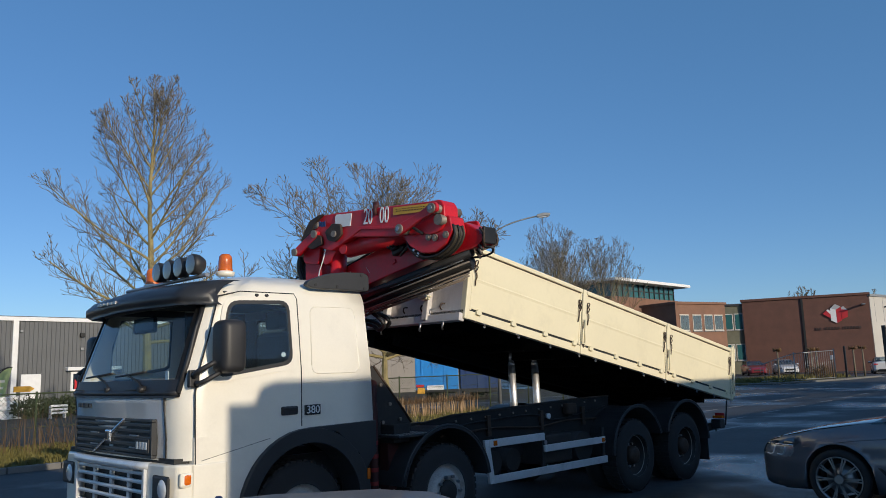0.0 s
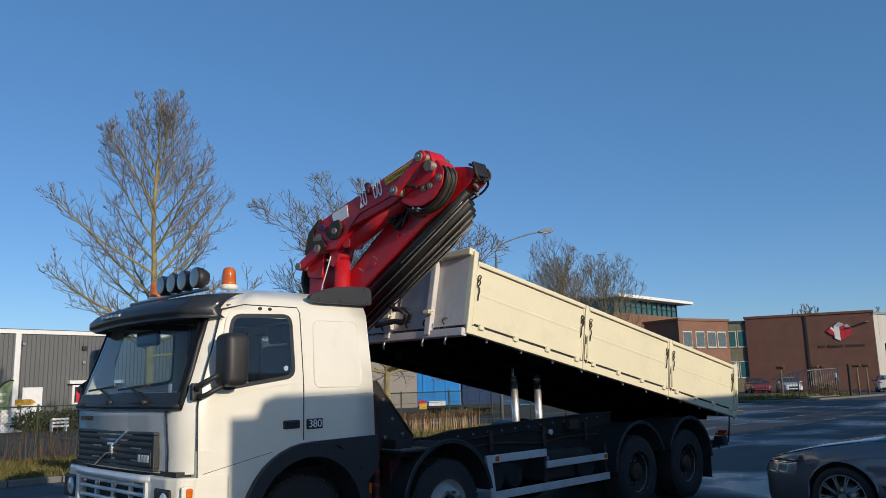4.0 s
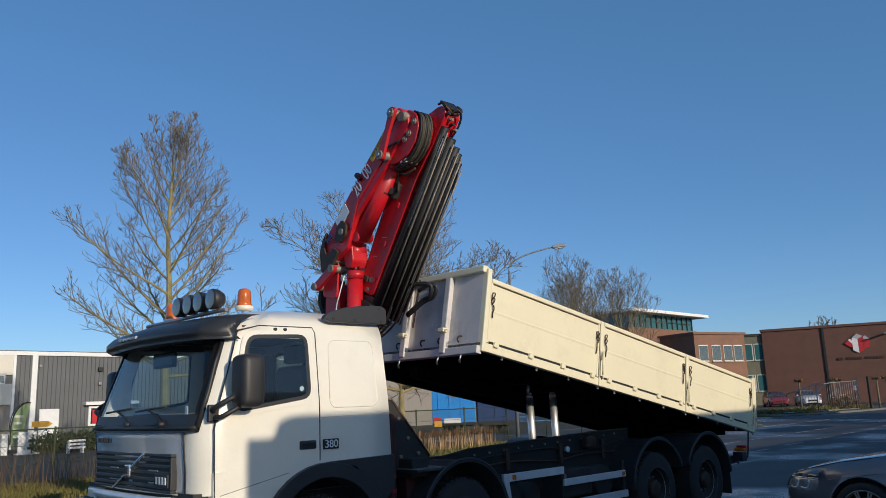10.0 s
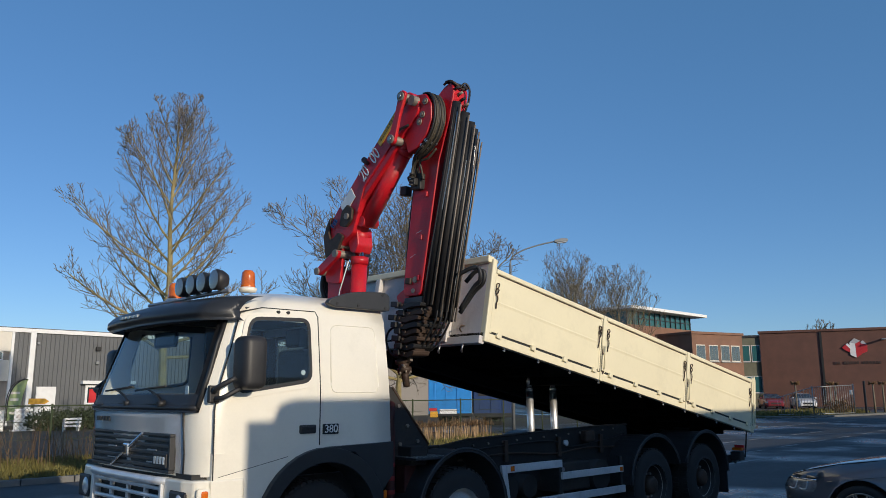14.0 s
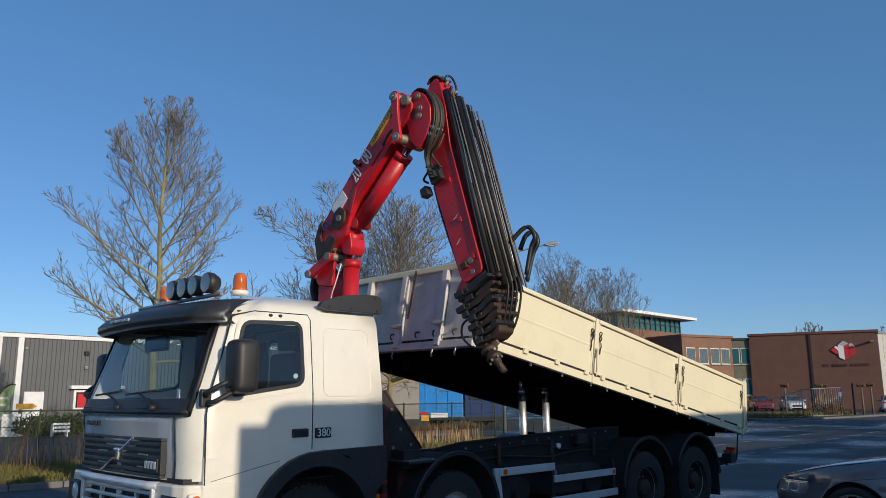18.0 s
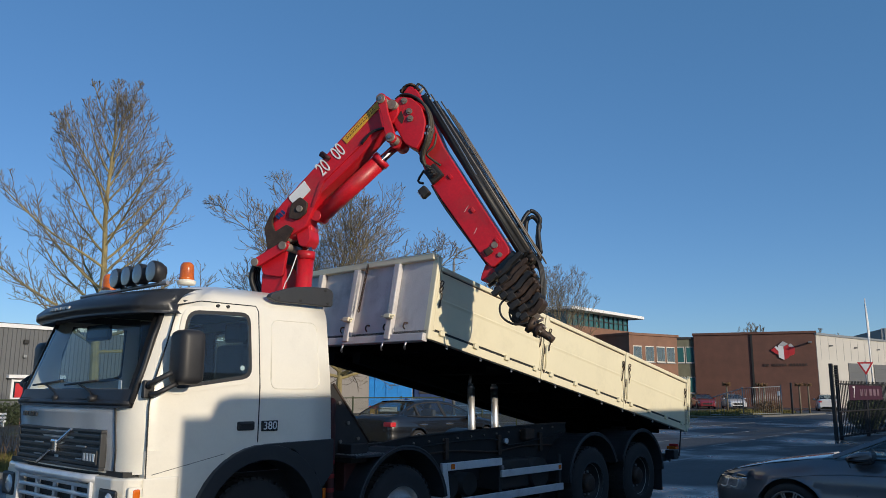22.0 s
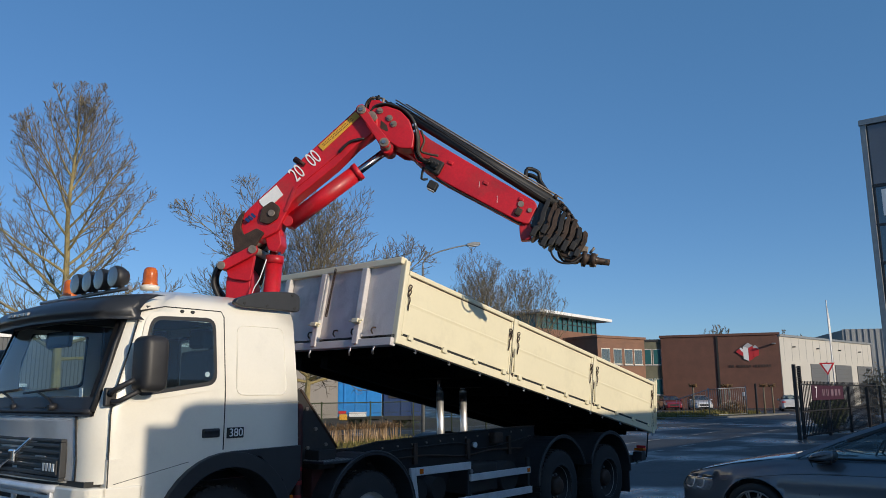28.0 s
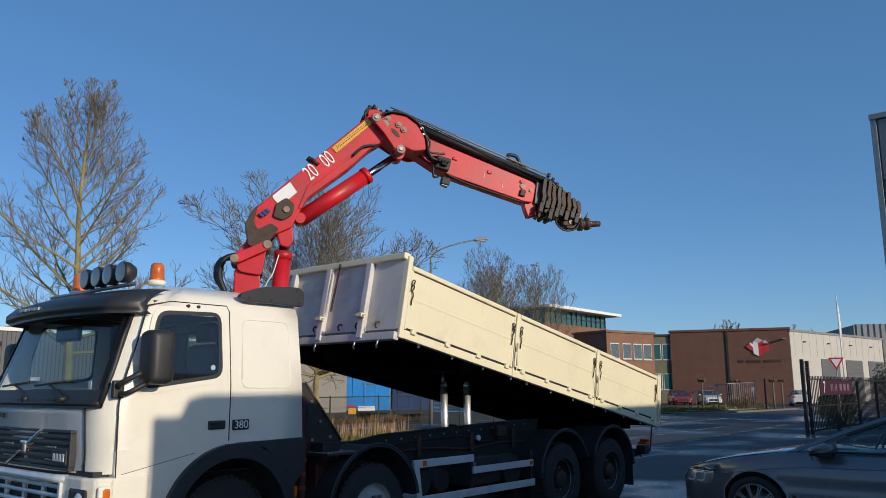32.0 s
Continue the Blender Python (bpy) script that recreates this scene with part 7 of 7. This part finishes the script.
for k, (x, y) in enumerate(((51.6, 17.5), (56.2, 16.8), (57.2, 16.8), (57.1, 14.1), (59.2, 14.1))):
    po = thing("pollard_tree", "young pollarded tree with a brown clipped head", "tree", "pollards by the car park", at=pose(x, y, 0))
    part("trunk", cyl(B(), (0, 0, 0), (0, 0, 2.2), 0.08, 0.06, seg=8), TWIG, po)
    rnd = random.Random(k)
    bm = B()
    for q in range(60):
        a, e = rnd.uniform(0, 6.28), rnd.uniform(-0.4, 0.6)
        cyl(bm, (0, 0, 2.2), (0.32 * math.cos(a) * rnd.uniform(0.6, 1), 0.32 * math.sin(a), 2.25 + 0.3 * e), 0.025, 0.012, seg=4)
    part("crown", bm, HEDGE, po)
blades("corner_grass", 6000, 46, 59, 15.0, 19.5, 0.08, 0.35, 0.3, GRASS, "rough winter grass behind the bar fence", "grass", 9, w=0.03)
leaf_cloud("corner_shrub", 900, (53.5, 15.3, 0.6), (1.1, 1.1, 0.5), HEDGE, "dry olive shrub behind the bar fence", "shrub", 13, 0.14)
leaf_cloud("flower_shrub", 1100, (46.3, 4.2, 1.6), (1.0, 0.9, 1.6), STALK, "dry pale shrub behind the gate", "shrub", 12, 0.16)


# ---- cars ----
def sedan(name, paint, label, at, group="", fin=-1.0):
    """A saloon car, nose towards +x, wheels on z = 0, length 4.9 m."""
    car = thing(name, label, "car", group, at=at)
    XS = (-2.45, -2.38, -2.2, -1.95, -1.5, -0.8, 0.2, 0.85, 1.2, 1.75, 2.1, 2.3, 2.40, 2.45)
    tab = {"w": (0.74, 0.82, 0.88, 0.91, 0.93, 0.94, 0.94, 0.935, 0.93, 0.915, 0.87, 0.81, 0.74, 0.64),
           "zt": (0.93, 1.02, 1.05, 1.06, 1.04, 1.02, 1.0, 0.99, 0.965, 0.88, 0.80, 0.74, 0.68, 0.60),
           "zb": (0.40, 0.30, 0.24, 0.21, 0.20, 0.20, 0.20, 0.20, 0.20, 0.20, 0.20, 0.22, 0.25, 0.32)}

    def at_x(key, x):
        return float(np.interp(x, XS, tab[key]))

    def low(x):
        z = at_x("zb", x)
        for xw in (1.48, -1.45):
            if abs(x - xw) < 0.395:
                z = max(z, 0.34 + math.sqrt(0.395 ** 2 - (x - xw) ** 2))
        return z

    def side(x, z):
        """Half width of the body skin at x, z."""
        w, zt = at_x("w", x), at_x("zt", x)
        return w * float(np.interp(z, (0.2, 0.32, 0.56, 0.60, 0.66, zt - 0.10, zt), (0.95, 0.985, 1.0, 0.988, 1.0, 0.975, 0.90)))

    xs = sorted(set([round(-2.45 + 4.9 * k / 70, 3) for k in range(71)] + [xw + d for xw in (1.48, -1.45) for d in (-0.395, -0.36, 0.36, 0.395)]))
    bm = B()
    rings = []
    for x in xs:
        z0, zt, w = low(x), at_x("zt", x), at_x("w", x)
        zz = [z0] + [max(z0, z) for z in (0.32, 0.45, 0.56, 0.60, 0.66, 0.74)] + [max(z0 + 0.01, zt - 0.10), zt - 0.03, zt]
        zz = [min(z, zt - 0.002 * (10 - i)) for i, z in enumerate(zz)]
        half = [(w - 0.2, z0)] + [(side(x, z), z) for z in zz] + [(w * 0.80, zt + 0.014), (w * 0.45, zt + 0.03)]
        rings.append([bm.verts.new((x, -yy, z)) for yy, z in half] + [bm.verts.new((x, yy, z)) for yy, z in half[::-1]])
    n = len(rings[0])
    for a, b in zip(rings, rings[1:]):
        for i in range(n - 1):
            bm.faces.new((a[i], a[(i + 1) % n], b[(i + 1) % n], b[i])).smooth = True
    bm.faces.new(rings[0]), bm.faces.new(rings[-1])
    bmesh.ops.recalc_face_normals(bm, faces=bm.faces)
    part("body", bm, paint, car)
    part("underbody", box(B(), -2.2, 2.2, -0.70, 0.70, 0.17, 0.80, 0.02), INK, car)
    cabin = [(1.10, 0.85, 0.965, 0.978), (0.45, 0.865, 1.0, 1.25), (0.05, 0.87, 1.0, 1.40), (-0.4, 0.87, 1.01, 1.455), (-0.9, 0.87, 1.02, 1.46), (-1.35, 0.86, 1.03, 1.41), (-1.75, 0.83, 1.05, 1.27), (-2.12, 0.76, 1.06, 1.085)]

    def top_half(w, zb, zt):
        return w - 0.235 * (zt - zb) / 0.45

    bm, rf = B(), B()
    rg, rr = [], []
    for x, w, zb, zt in cabin:
        ww = top_half(w, zb, zt)
        rg.append([bm.verts.new(p) for p in ((x, -w, zb - 0.02), (x, -ww, zt), (x, -ww * 0.4, zt + 0.02), (x, ww * 0.4, zt + 0.02), (x, ww, zt), (x, w, zb - 0.02))])
        rr.append([rf.verts.new(p) for p in ((x, -ww - 0.012, zt - 0.03), (x, -ww + 0.04, zt + 0.016), (x, -ww * 0.4, zt + 0.036), (x, ww * 0.4, zt + 0.036), (x, ww - 0.04, zt + 0.016), (x, ww + 0.012, zt - 0.03))])
    for a, b in zip(rg, rg[1:]):
        for i in range(5):
            bm.faces.new((a[i], a[i + 1], b[i + 1], b[i])).smooth = False
    for k in range(2, 5):
        for i in range(5):
            rf.faces.new((rr[k][i], rr[k][i + 1], rr[k + 1][i + 1], rr[k + 1][i])).smooth = True
    bmesh.ops.recalc_face_normals(bm, faces=bm.faces)
    glasshouse = part("glasshouse", bm, CAR_GLASS, car, "tinted car windows")
    glasshouse.visible_shadow = False
    bmesh.ops.delete(rf, geom=[v for v in rf.verts if not v.link_faces], context="VERTS")
    part("roof", rf, paint, car)

    def strip(pts, wide, thick, s):
        """A flat band along the glasshouse side."""
        bm = B()
        rows = []
        for i, p in enumerate(pts):
            d = (pts[min(i + 1, len(pts) - 1)] - pts[max(i - 1, 0)]).normalized()
            nrm = Vector((0, s * 0.88, 0.47))
            u = d.cross(nrm).normalized() * wide / 2
            rows.append([bm.verts.new(p + u * e + nrm * f) for e, f in ((-1, 0), (-1, thick), (1, thick), (1, 0))])
        for a, b in zip(rows, rows[1:]):
            for i in range(4):
                bm.faces.new((a[i], a[(i + 1) % 4], b[(i + 1) % 4], b[i]))
        bm.faces.new(rows[0]), bm.faces.new(rows[-1])
        bmesh.ops.recalc_face_normals(bm, faces=bm.faces)
        return bm

    for s in (-1, 1):
        edge = [Vector((x, s * (top_half(w, zb, zt) + 0.004), zt - 0.028)) for x, w, zb, zt in cabin]
        edge[0] = Vector((0.98, s * 0.848, 1.0))
        part("roof_pillar", strip(edge, 0.045, 0.012, s), paint, car)
        inner = [Vector((x, s * (top_half(w, zb, zt) + 0.03), zt - 0.065)) for x, w, zb, zt in cabin[1:-1]]
        part("window_frame", strip(inner, 0.035, 0.012, s), INK, car)
        part("door_pillar", strip([Vector((-0.33, s * 0.872, 1.0)), Vector((-0.40, s * 0.76, 1.22)), Vector((-0.43, s * 0.65, 1.42))], 0.10, 0.012, s), INK, car)
        part("door_pillar", strip([Vector((-1.38, s * 0.865, 1.02)), Vector((-1.42, s * 0.77, 1.20)), Vector((-1.40, s * 0.68, 1.36))], 0.07, 0.012, s), INK, car)
        part("waist_trim", tube(B(), [(0.86, s * 0.872, 0.995), (0.0, s * 0.882, 1.0), (-1.0, s * 0.88, 1.02), (-1.8, s * 0.84, 1.058)], 0.011, 5, 2), INK, car)
        m = prism(B(), round_poly([(0.80, 0.99), (0.76, 1.05), (0.62, 1.095), (0.52, 1.09), (0.51, 1.01), (0.62, 0.975)], 0.035), min(s * 0.93, s * 1.13), max(s * 0.93, s * 1.13), 0.028)
        mirror = part("door_mirror", m, paint, car)
        part("mirror_foot", tube(B(), [(0.66, s * 0.87, 0.97), (0.65, s * 0.93, 0.98), (0.65, s * 1.0, 1.0)], 0.03, 8, 2), INK, mirror)
        part("mirror_base", prism(B(), round_poly([(0.78, 0.97), (0.60, 1.01), (0.53, 1.005), (0.55, 0.955), (0.66, 0.95)], 0.02), min(s * 0.94, s * 1.12), max(s * 0.94, s * 1.12), 0.015), INK, mirror)
        for x in (0.0, -1.05):
            y = side(x - 0.2, 0.80)
            part("handle_recess", prism(B(), round_poly([(x - 0.37, 0.83), (x - 0.20, 0.855), (x - 0.04, 0.83), (x - 0.06, 0.78), (x - 0.2, 0.765), (x - 0.35, 0.78)], 0.03), min(s * (y - 0.02), s * (y + 0.002)), max(s * (y - 0.02), s * (y + 0.002))), INK, car)
            part("door_handle", prism(B(), round_poly([(x - 0.36, 0.822), (x - 0.05, 0.822), (x - 0.06, 0.80), (x - 0.35, 0.80)], 0.01), min(s * y, s * (y + 0.02)), max(s * y, s * (y + 0.02)), 0.005), CHROME, car)
        for line in ([(0.74, 0.24), (0.75, 0.6), (0.80, 0.9), (0.86, 0.985)], [(-0.30, 0.22), (-0.30, 0.7), (-0.32, 0.99)], [(-1.10, 0.45), (-1.25, 0.8), (-1.42, 1.02)]):
            part("door_gap", tube(B(), [(x, s * (side(x, z) - 0.001), z) for x, z in line], 0.0055, 4, 2), INK, car)
        part("bonnet_gap", tube(B(), [(x, s * (at_x("w", x) * 0.895), at_x("zt", x) + 0.001) for x in (0.95, 1.3, 1.75, 2.1, 2.3)], 0.005, 4, 2), INK, car)
        part("side_crease", tube(B(), [(x, s * (side(x, at_x("zt", x) - 0.17) - 0.002), at_x("zt", x) - 0.17) for x in (1.85, 1.4, 0.9, 0.2, -0.6, -1.4, -2.1)], 0.008, 5, 2), paint, car)
        part("side_vent", prism(B(), round_poly([(1.02, 0.50), (1.06, 0.50), (0.90, 0.33), (0.84, 0.33)], 0.015), min(s * 0.92, s * 0.936), max(s * 0.92, s * 0.936)), INK, car)
        part("vent_trim", tube(B(), [(0.86, s * 0.936, 0.335), (0.6, s * 0.94, 0.30), (-0.9, s * 0.94, 0.30)], 0.012, 5, 1), DARK_GREY, car)
        part("sill", tube(B(), [(1.0, s * 0.895, 0.22), (-1.0, s * 0.90, 0.22)], 0.035, 6, 1), INK, car)
        hl = B()
        for z, o, x0, x1 in ((0.56, 0.006, 2.02, 2.40), (0.61, 0.012, 1.98, 2.39), (0.67, 0.012, 1.96, 2.36), (0.705, 0.006, 2.0, 2.32)):
            for q in range(9):
                x = x0 + (x1 - x0) * q / 8
                hl.verts.new((x, s * (side(x, z) + o - 0.004), z))
        hl.verts.ensure_lookup_table()
        for r in range(3):
            for q in range(8):
                hl.faces.new([hl.verts[i] for i in (r * 9 + q, r * 9 + q + 1, r * 9 + q + 10, r * 9 + q + 9)]).smooth = True
        bmesh.ops.recalc_face_normals(hl, faces=hl.faces)
        head = part("headlight", hl, HEAD_GLASS, car)
        for x in (2.08, 2.22):
            part("lamp_strip", tube(B(), [(q, s * (side(q, z) + 0.010), z) for q, z in ((x, 0.68), (x + 0.02, 0.60), (x + 0.06, 0.58), (x + 0.11, 0.59))], 0.010, 5, 3), LENS, head)
        part("lamp_brow", tube(B(), [(x, s * (side(x, 0.70) + 0.006), 0.70) for x in (1.97, 2.1, 2.22, 2.33)], 0.008, 5, 2), CHROME, head)
        part("tail_light", box(B(), -2.46, -2.26, s * 0.72 - 0.15, s * 0.72 + 0.14, 0.78, 0.90, 0.02), SIGN_RED, car)
        for x in (1.48, -1.45):
            c = (x, s * 0.915, 0.34)
            wv = part("wheel", lathe(B(), [(s * -0.20, 0.2), (s * -0.19, 0.31), (s * -0.15, 0.335), (s * -0.01, 0.335), (s * 0.012, 0.322), (s * 0.02, 0.28), (s * 0.008, 0.255)], 40, c), TYRE, car)
            part("brake_disc", lathe(B(), [(s * -0.09, 0.0), (s * -0.09, 0.17), (s * -0.11, 0.17)], 28, c), STEEL, wv)
            sp = lathe(B(), [(s * -0.14, 0.245), (s * -0.02, 0.25), (s * 0.012, 0.258), (s * 0.016, 0.248), (s * -0.01, 0.236)], 40, c)
            for k in range(10):
                for da in (-0.085, 0.085):
                    mm = Matrix.Translation(c) @ Matrix.Rotation(2 * math.pi * k / 10, 4, "Y") @ Matrix.Translation((0.05, 0, 0)) @ Matrix.Rotation(da, 4, "Y")
                    box(sp, 0.0, 0.192, min(0, s * 0.012), max(0, s * 0.012), -0.008, 0.008, 0, mm)
            cyl(sp, (c[0], c[1] - s * 0.03, c[2]), (c[0], c[1] + s * 0.016, c[2]), 0.058, 0.05, seg=16)
            part("rim", sp, ALLOY, wv)
    part("front_grille", box(B(), 2.40, 2.475, -0.45, 0.45, 0.42, 0.60, 0.03), INK, car)
    bm = B()
    foot = [bm.verts.new((fin + dx, dy, 1.472)) for dx, dy in ((-0.09, 0.0), (-0.05, 0.032), (0.04, 0.03), (0.12, 0.0), (0.04, -0.03), (-0.05, -0.032))]
    tip = [bm.verts.new((fin - 0.045 + dx, dy, 1.525)) for dx, dy in ((-0.012, 0.0), (-0.006, 0.006), (0.012, 0.006), (0.025, 0.0), (0.012, -0.006), (-0.006, -0.006))]
    bm.faces.new(tip)
    for i in range(6):
        bm.faces.new((foot[i], foot[(i + 1) % 6], tip[(i + 1) % 6], tip[i]))
    bmesh.ops.recalc_face_normals(bm, faces=bm.faces)
    part("shark_fin", bm, BLUE_DARK, car, "dark blue fin aerial", True)
    for y in (-0.36, 0.36):
        part("seat", box(B(), -0.55, -0.4, y - 0.24, y + 0.24, 0.6, 1.20, 0.05), SEAT, car)
        part("headrest", box(B(), -0.55, -0.46, y - 0.12, y + 0.12, 1.22, 1.36, 0.035), SEAT, car)
    part("dashboard", box(B(), 0.35, 0.9, -0.72, 0.72, 0.80, 1.02, 0.04), SEAT, car)
    bm = lathe(B(), [(-0.012, 0.17), (0, 0.185), (0.012, 0.17), (0, 0.155), (-0.012, 0.17)], 20, (0, 0, 0), "x")
    bmesh.ops.transform(bm, matrix=pose(0.22, 0.36, 1.03, 0, -25, 0), verts=bm.verts)
    part("steering_wheel", bm, PLASTIC, car)
    return car


sedan("saloon_car", CAR_GREY, "grey metallic saloon car parked facing the truck", pose(4.70, -4.02, 0, 0, 0, 90))
sedan("saloon_car", CAR_DULL, "grey metallic saloon car with a fin aerial, parked before the truck", pose(-5.08, -4.89, 0, 0, 0, -107) @ Matrix.Diagonal((1, 1, 0.945, 1)), "", -0.87)
sedan("saloon_car", CAR_WHITE, "white car parked behind the bar fence", pose(74.1, 26.0, 0, 0, 0, 212), "cars in the car park")
sedan("saloon_car", CAR_RED, "dark red car parked behind the bar fence", pose(72.9, 28.7, 0, 0, 0, 214), "cars in the car park")
sedan("saloon_car", CAR_WHITE, "white car parked by the white hall", pose(72.5, 16.6, 0, 0, 0, 20), "cars in the car park")

passing_dark = sedan("saloon_car", CAR_BLACK, "black saloon car with red tail lights driving along the road", pose(-100, 9.3, 0))
passing_white = sedan("saloon_car", CAR_WHITE, "white car with red tail lights driving along the road", pose(-40, 9.1, 0))

# unseen block added behind the camera; its stepped top edge shades the street
behind = thing("shade_block", "unseen cream block added behind the viewer to shade the street", "building")
# cream face chosen to bounce light into the shaded side of the truck
part("wall", prism(B(), [(-3.23, 0), (-3.23, 3.945), (-2.98, 3.945), (-2.92, 4.08), (-2.78, 4.125), (1.2, 4.125), (1.2, 3.86), (34, 3.86), (34, 0)], -14, -9.0), CREAM, behind)


# ---- what moves ----
def motions():
    """The crane unfolds: slew of the column, rise of the main boom, swing of the outer boom (degrees)."""
    rows = [
        (0, -85.3, 5.4, -162.8),
        (1, -85.7, 10.6, -157.7),
        (2, -86.3, 15.5, -152.9),
        (3.5, -86.9, 22.6, -144.3),
        (5.5, -88.2, 30.6, -139.1),
        (6.5, -88.5, 35.4, -132.4),
        (7.5, -89.1, 39.8, -128),
        (8.5, -89.7, 44.4, -124.6),
        (9.5, -90.6, 49.2, -121.1),
        (10.5, -91, 51.4, -116.3),
        (12, -90.6, 51.9, -106.9),
        (13, -90.6, 51.6, -102.1),
        (14, -89.4, 52.2, -96),
        (14.5, -89.2, 52.3, -90.1),
        (16.5, -85.8, 54.7, -74.1),
        (17.5, -86.1, 54.8, -69.6),
        (18.5, -86.7, 55.1, -66),
        (19.25, -84.4, 55.2, -63.1),
        (20, -79.2, 55, -60.2),
        (21, -71.4, 53.9, -56.5),
        (22, -66.9, 52.9, -53),
        (23.5, -64.7, 53.1, -46.5),
        (24.5, -63.5, 53.7, -41.9),
        (26.5, -61.4, 53.1, -33.2),
        (27.5, -57.9, 52.3, -29.7),
        (28.5, -54.8, 51.6, -26.4),
        (29.5, -50.3, 51.4, -23.2),
        (30.5, -44.7, 51.6, -19.5),
        (31.5, -39, 52, -15.8),
        (32, -36, 52.5, -14),
    ]
    keys = {ob: [] for ob in (column, main, outer, lift_barrel, lift_rod, knee_barrel, knee_rod, knee_link)}
    for t, slew, rise, swing in rows:
        base = pose(CX, CY, 0, 0, 0, slew)
        # the pivot rides on its link arms and sinks as the boom lies down
        zp = ZP - float(np.interp(rise, (-5, 6, 16, 32, 42, 52), (0.21, 0.20, 0.17, 0.065, 0.02, 0.0)))
        m1 = base @ pose(OFF, -0.16, zp, 0, -rise, 0)
        m2 = m1 @ pose(EX, 0.26, EZ, 0, rise - swing, 0)
        keys[column].append((t, base))
        keys[main].append((t, m1))
        keys[outer].append((t, m2))

        def aimed(a, b):
            d = b - a
            return -math.degrees(math.atan2(d.y, d.x))

        def spin(p, deg):
            c, s = math.cos(radians(deg)), math.sin(radians(deg))
            return Vector((c * p[0] - s * p[1], s * p[0] + c * p[1]))

        # in the boom's plane: x ahead of the axis, y up
        foot = Vector((-0.06, 1.75))
        head = Vector((OFF, zp)) + spin((0.20, -0.13), rise)
        ang = aimed(foot, head)
        keys[lift_barrel].append((t, base @ pose(foot.x, -0.10, foot.y, 0, ang, 0)))
        keys[lift_rod].append((t, base @ pose(head.x, -0.10, head.y, 0, ang, 0)))
        # the knee: a link from the tip pin and the outer boom's pin meet at the rod's head
        a = Vector((OFF, zp)) + spin((1.88, -0.10), rise)
        fold = rise - swing
        link = float(np.interp(fold, (66, 80, 95, 105, 115, 128, 140, 166), (256, 252, 240, 233, 223, 218, 200, 193)))
        joint = a + spin((0.47 * math.cos(radians(link)), 0.47 * math.sin(radians(link))), rise)
        c0 = Vector((OFF, zp)) + spin((0.40, -0.17), rise)
        ang = aimed(c0, joint)
        keys[knee_barrel].append((t, base @ pose(c0.x, -0.13, c0.y, 0, ang, 0)))
        keys[knee_rod].append((t, base @ pose(joint.x, -0.13, joint.y, 0, ang, 0)))
        keys[knee_link].append((t, base @ pose(a.x, -0.16, a.y, 0, aimed(a, joint), 0)))
    for ob, r in keys.items():
        walk(ob, r)
    # two cars drive past behind the truck and turn off into the side road
    turn = ((0.0, 11.1, 9.9, 0, 0), (0.6, 16.4, 9.9, 0, 0), (1.0, 19.6, 10.5, 0.05, 22), (1.4, 22.5, 12.0, 0.10, 32), (2.2, 28.4, 15.7, 0.06, 32), (3.4, 37.0, 21.1, 0.03, 32))
    for car, t0, speed, end in ((passing_dark, 22.0, 8.8, (49.0, 28.7)), (passing_white, 6.66, 11.0, (56.0, 33.0))):
        rows = [(t, pose(11.1 + speed * (t - t0), 9.9, 0)) for t in (0.0, t0 * 0.5, t0 - 2.0, t0 - 1.0)]
        rows += [(t0 + dt * 8.8 / speed, pose(x, y, z, 0, 0, rz)) for dt, x, y, z, rz in turn]
        rows += [(t0 + 6.5, pose(*end, 0.0, 0, 0, 32)), (t0 + 7.5, pose(*end, 0.0, 0, 0, 32)), (32.0, pose(*end, 0.0, 0, 0, 32))]
        walk(car, rows)


motions()
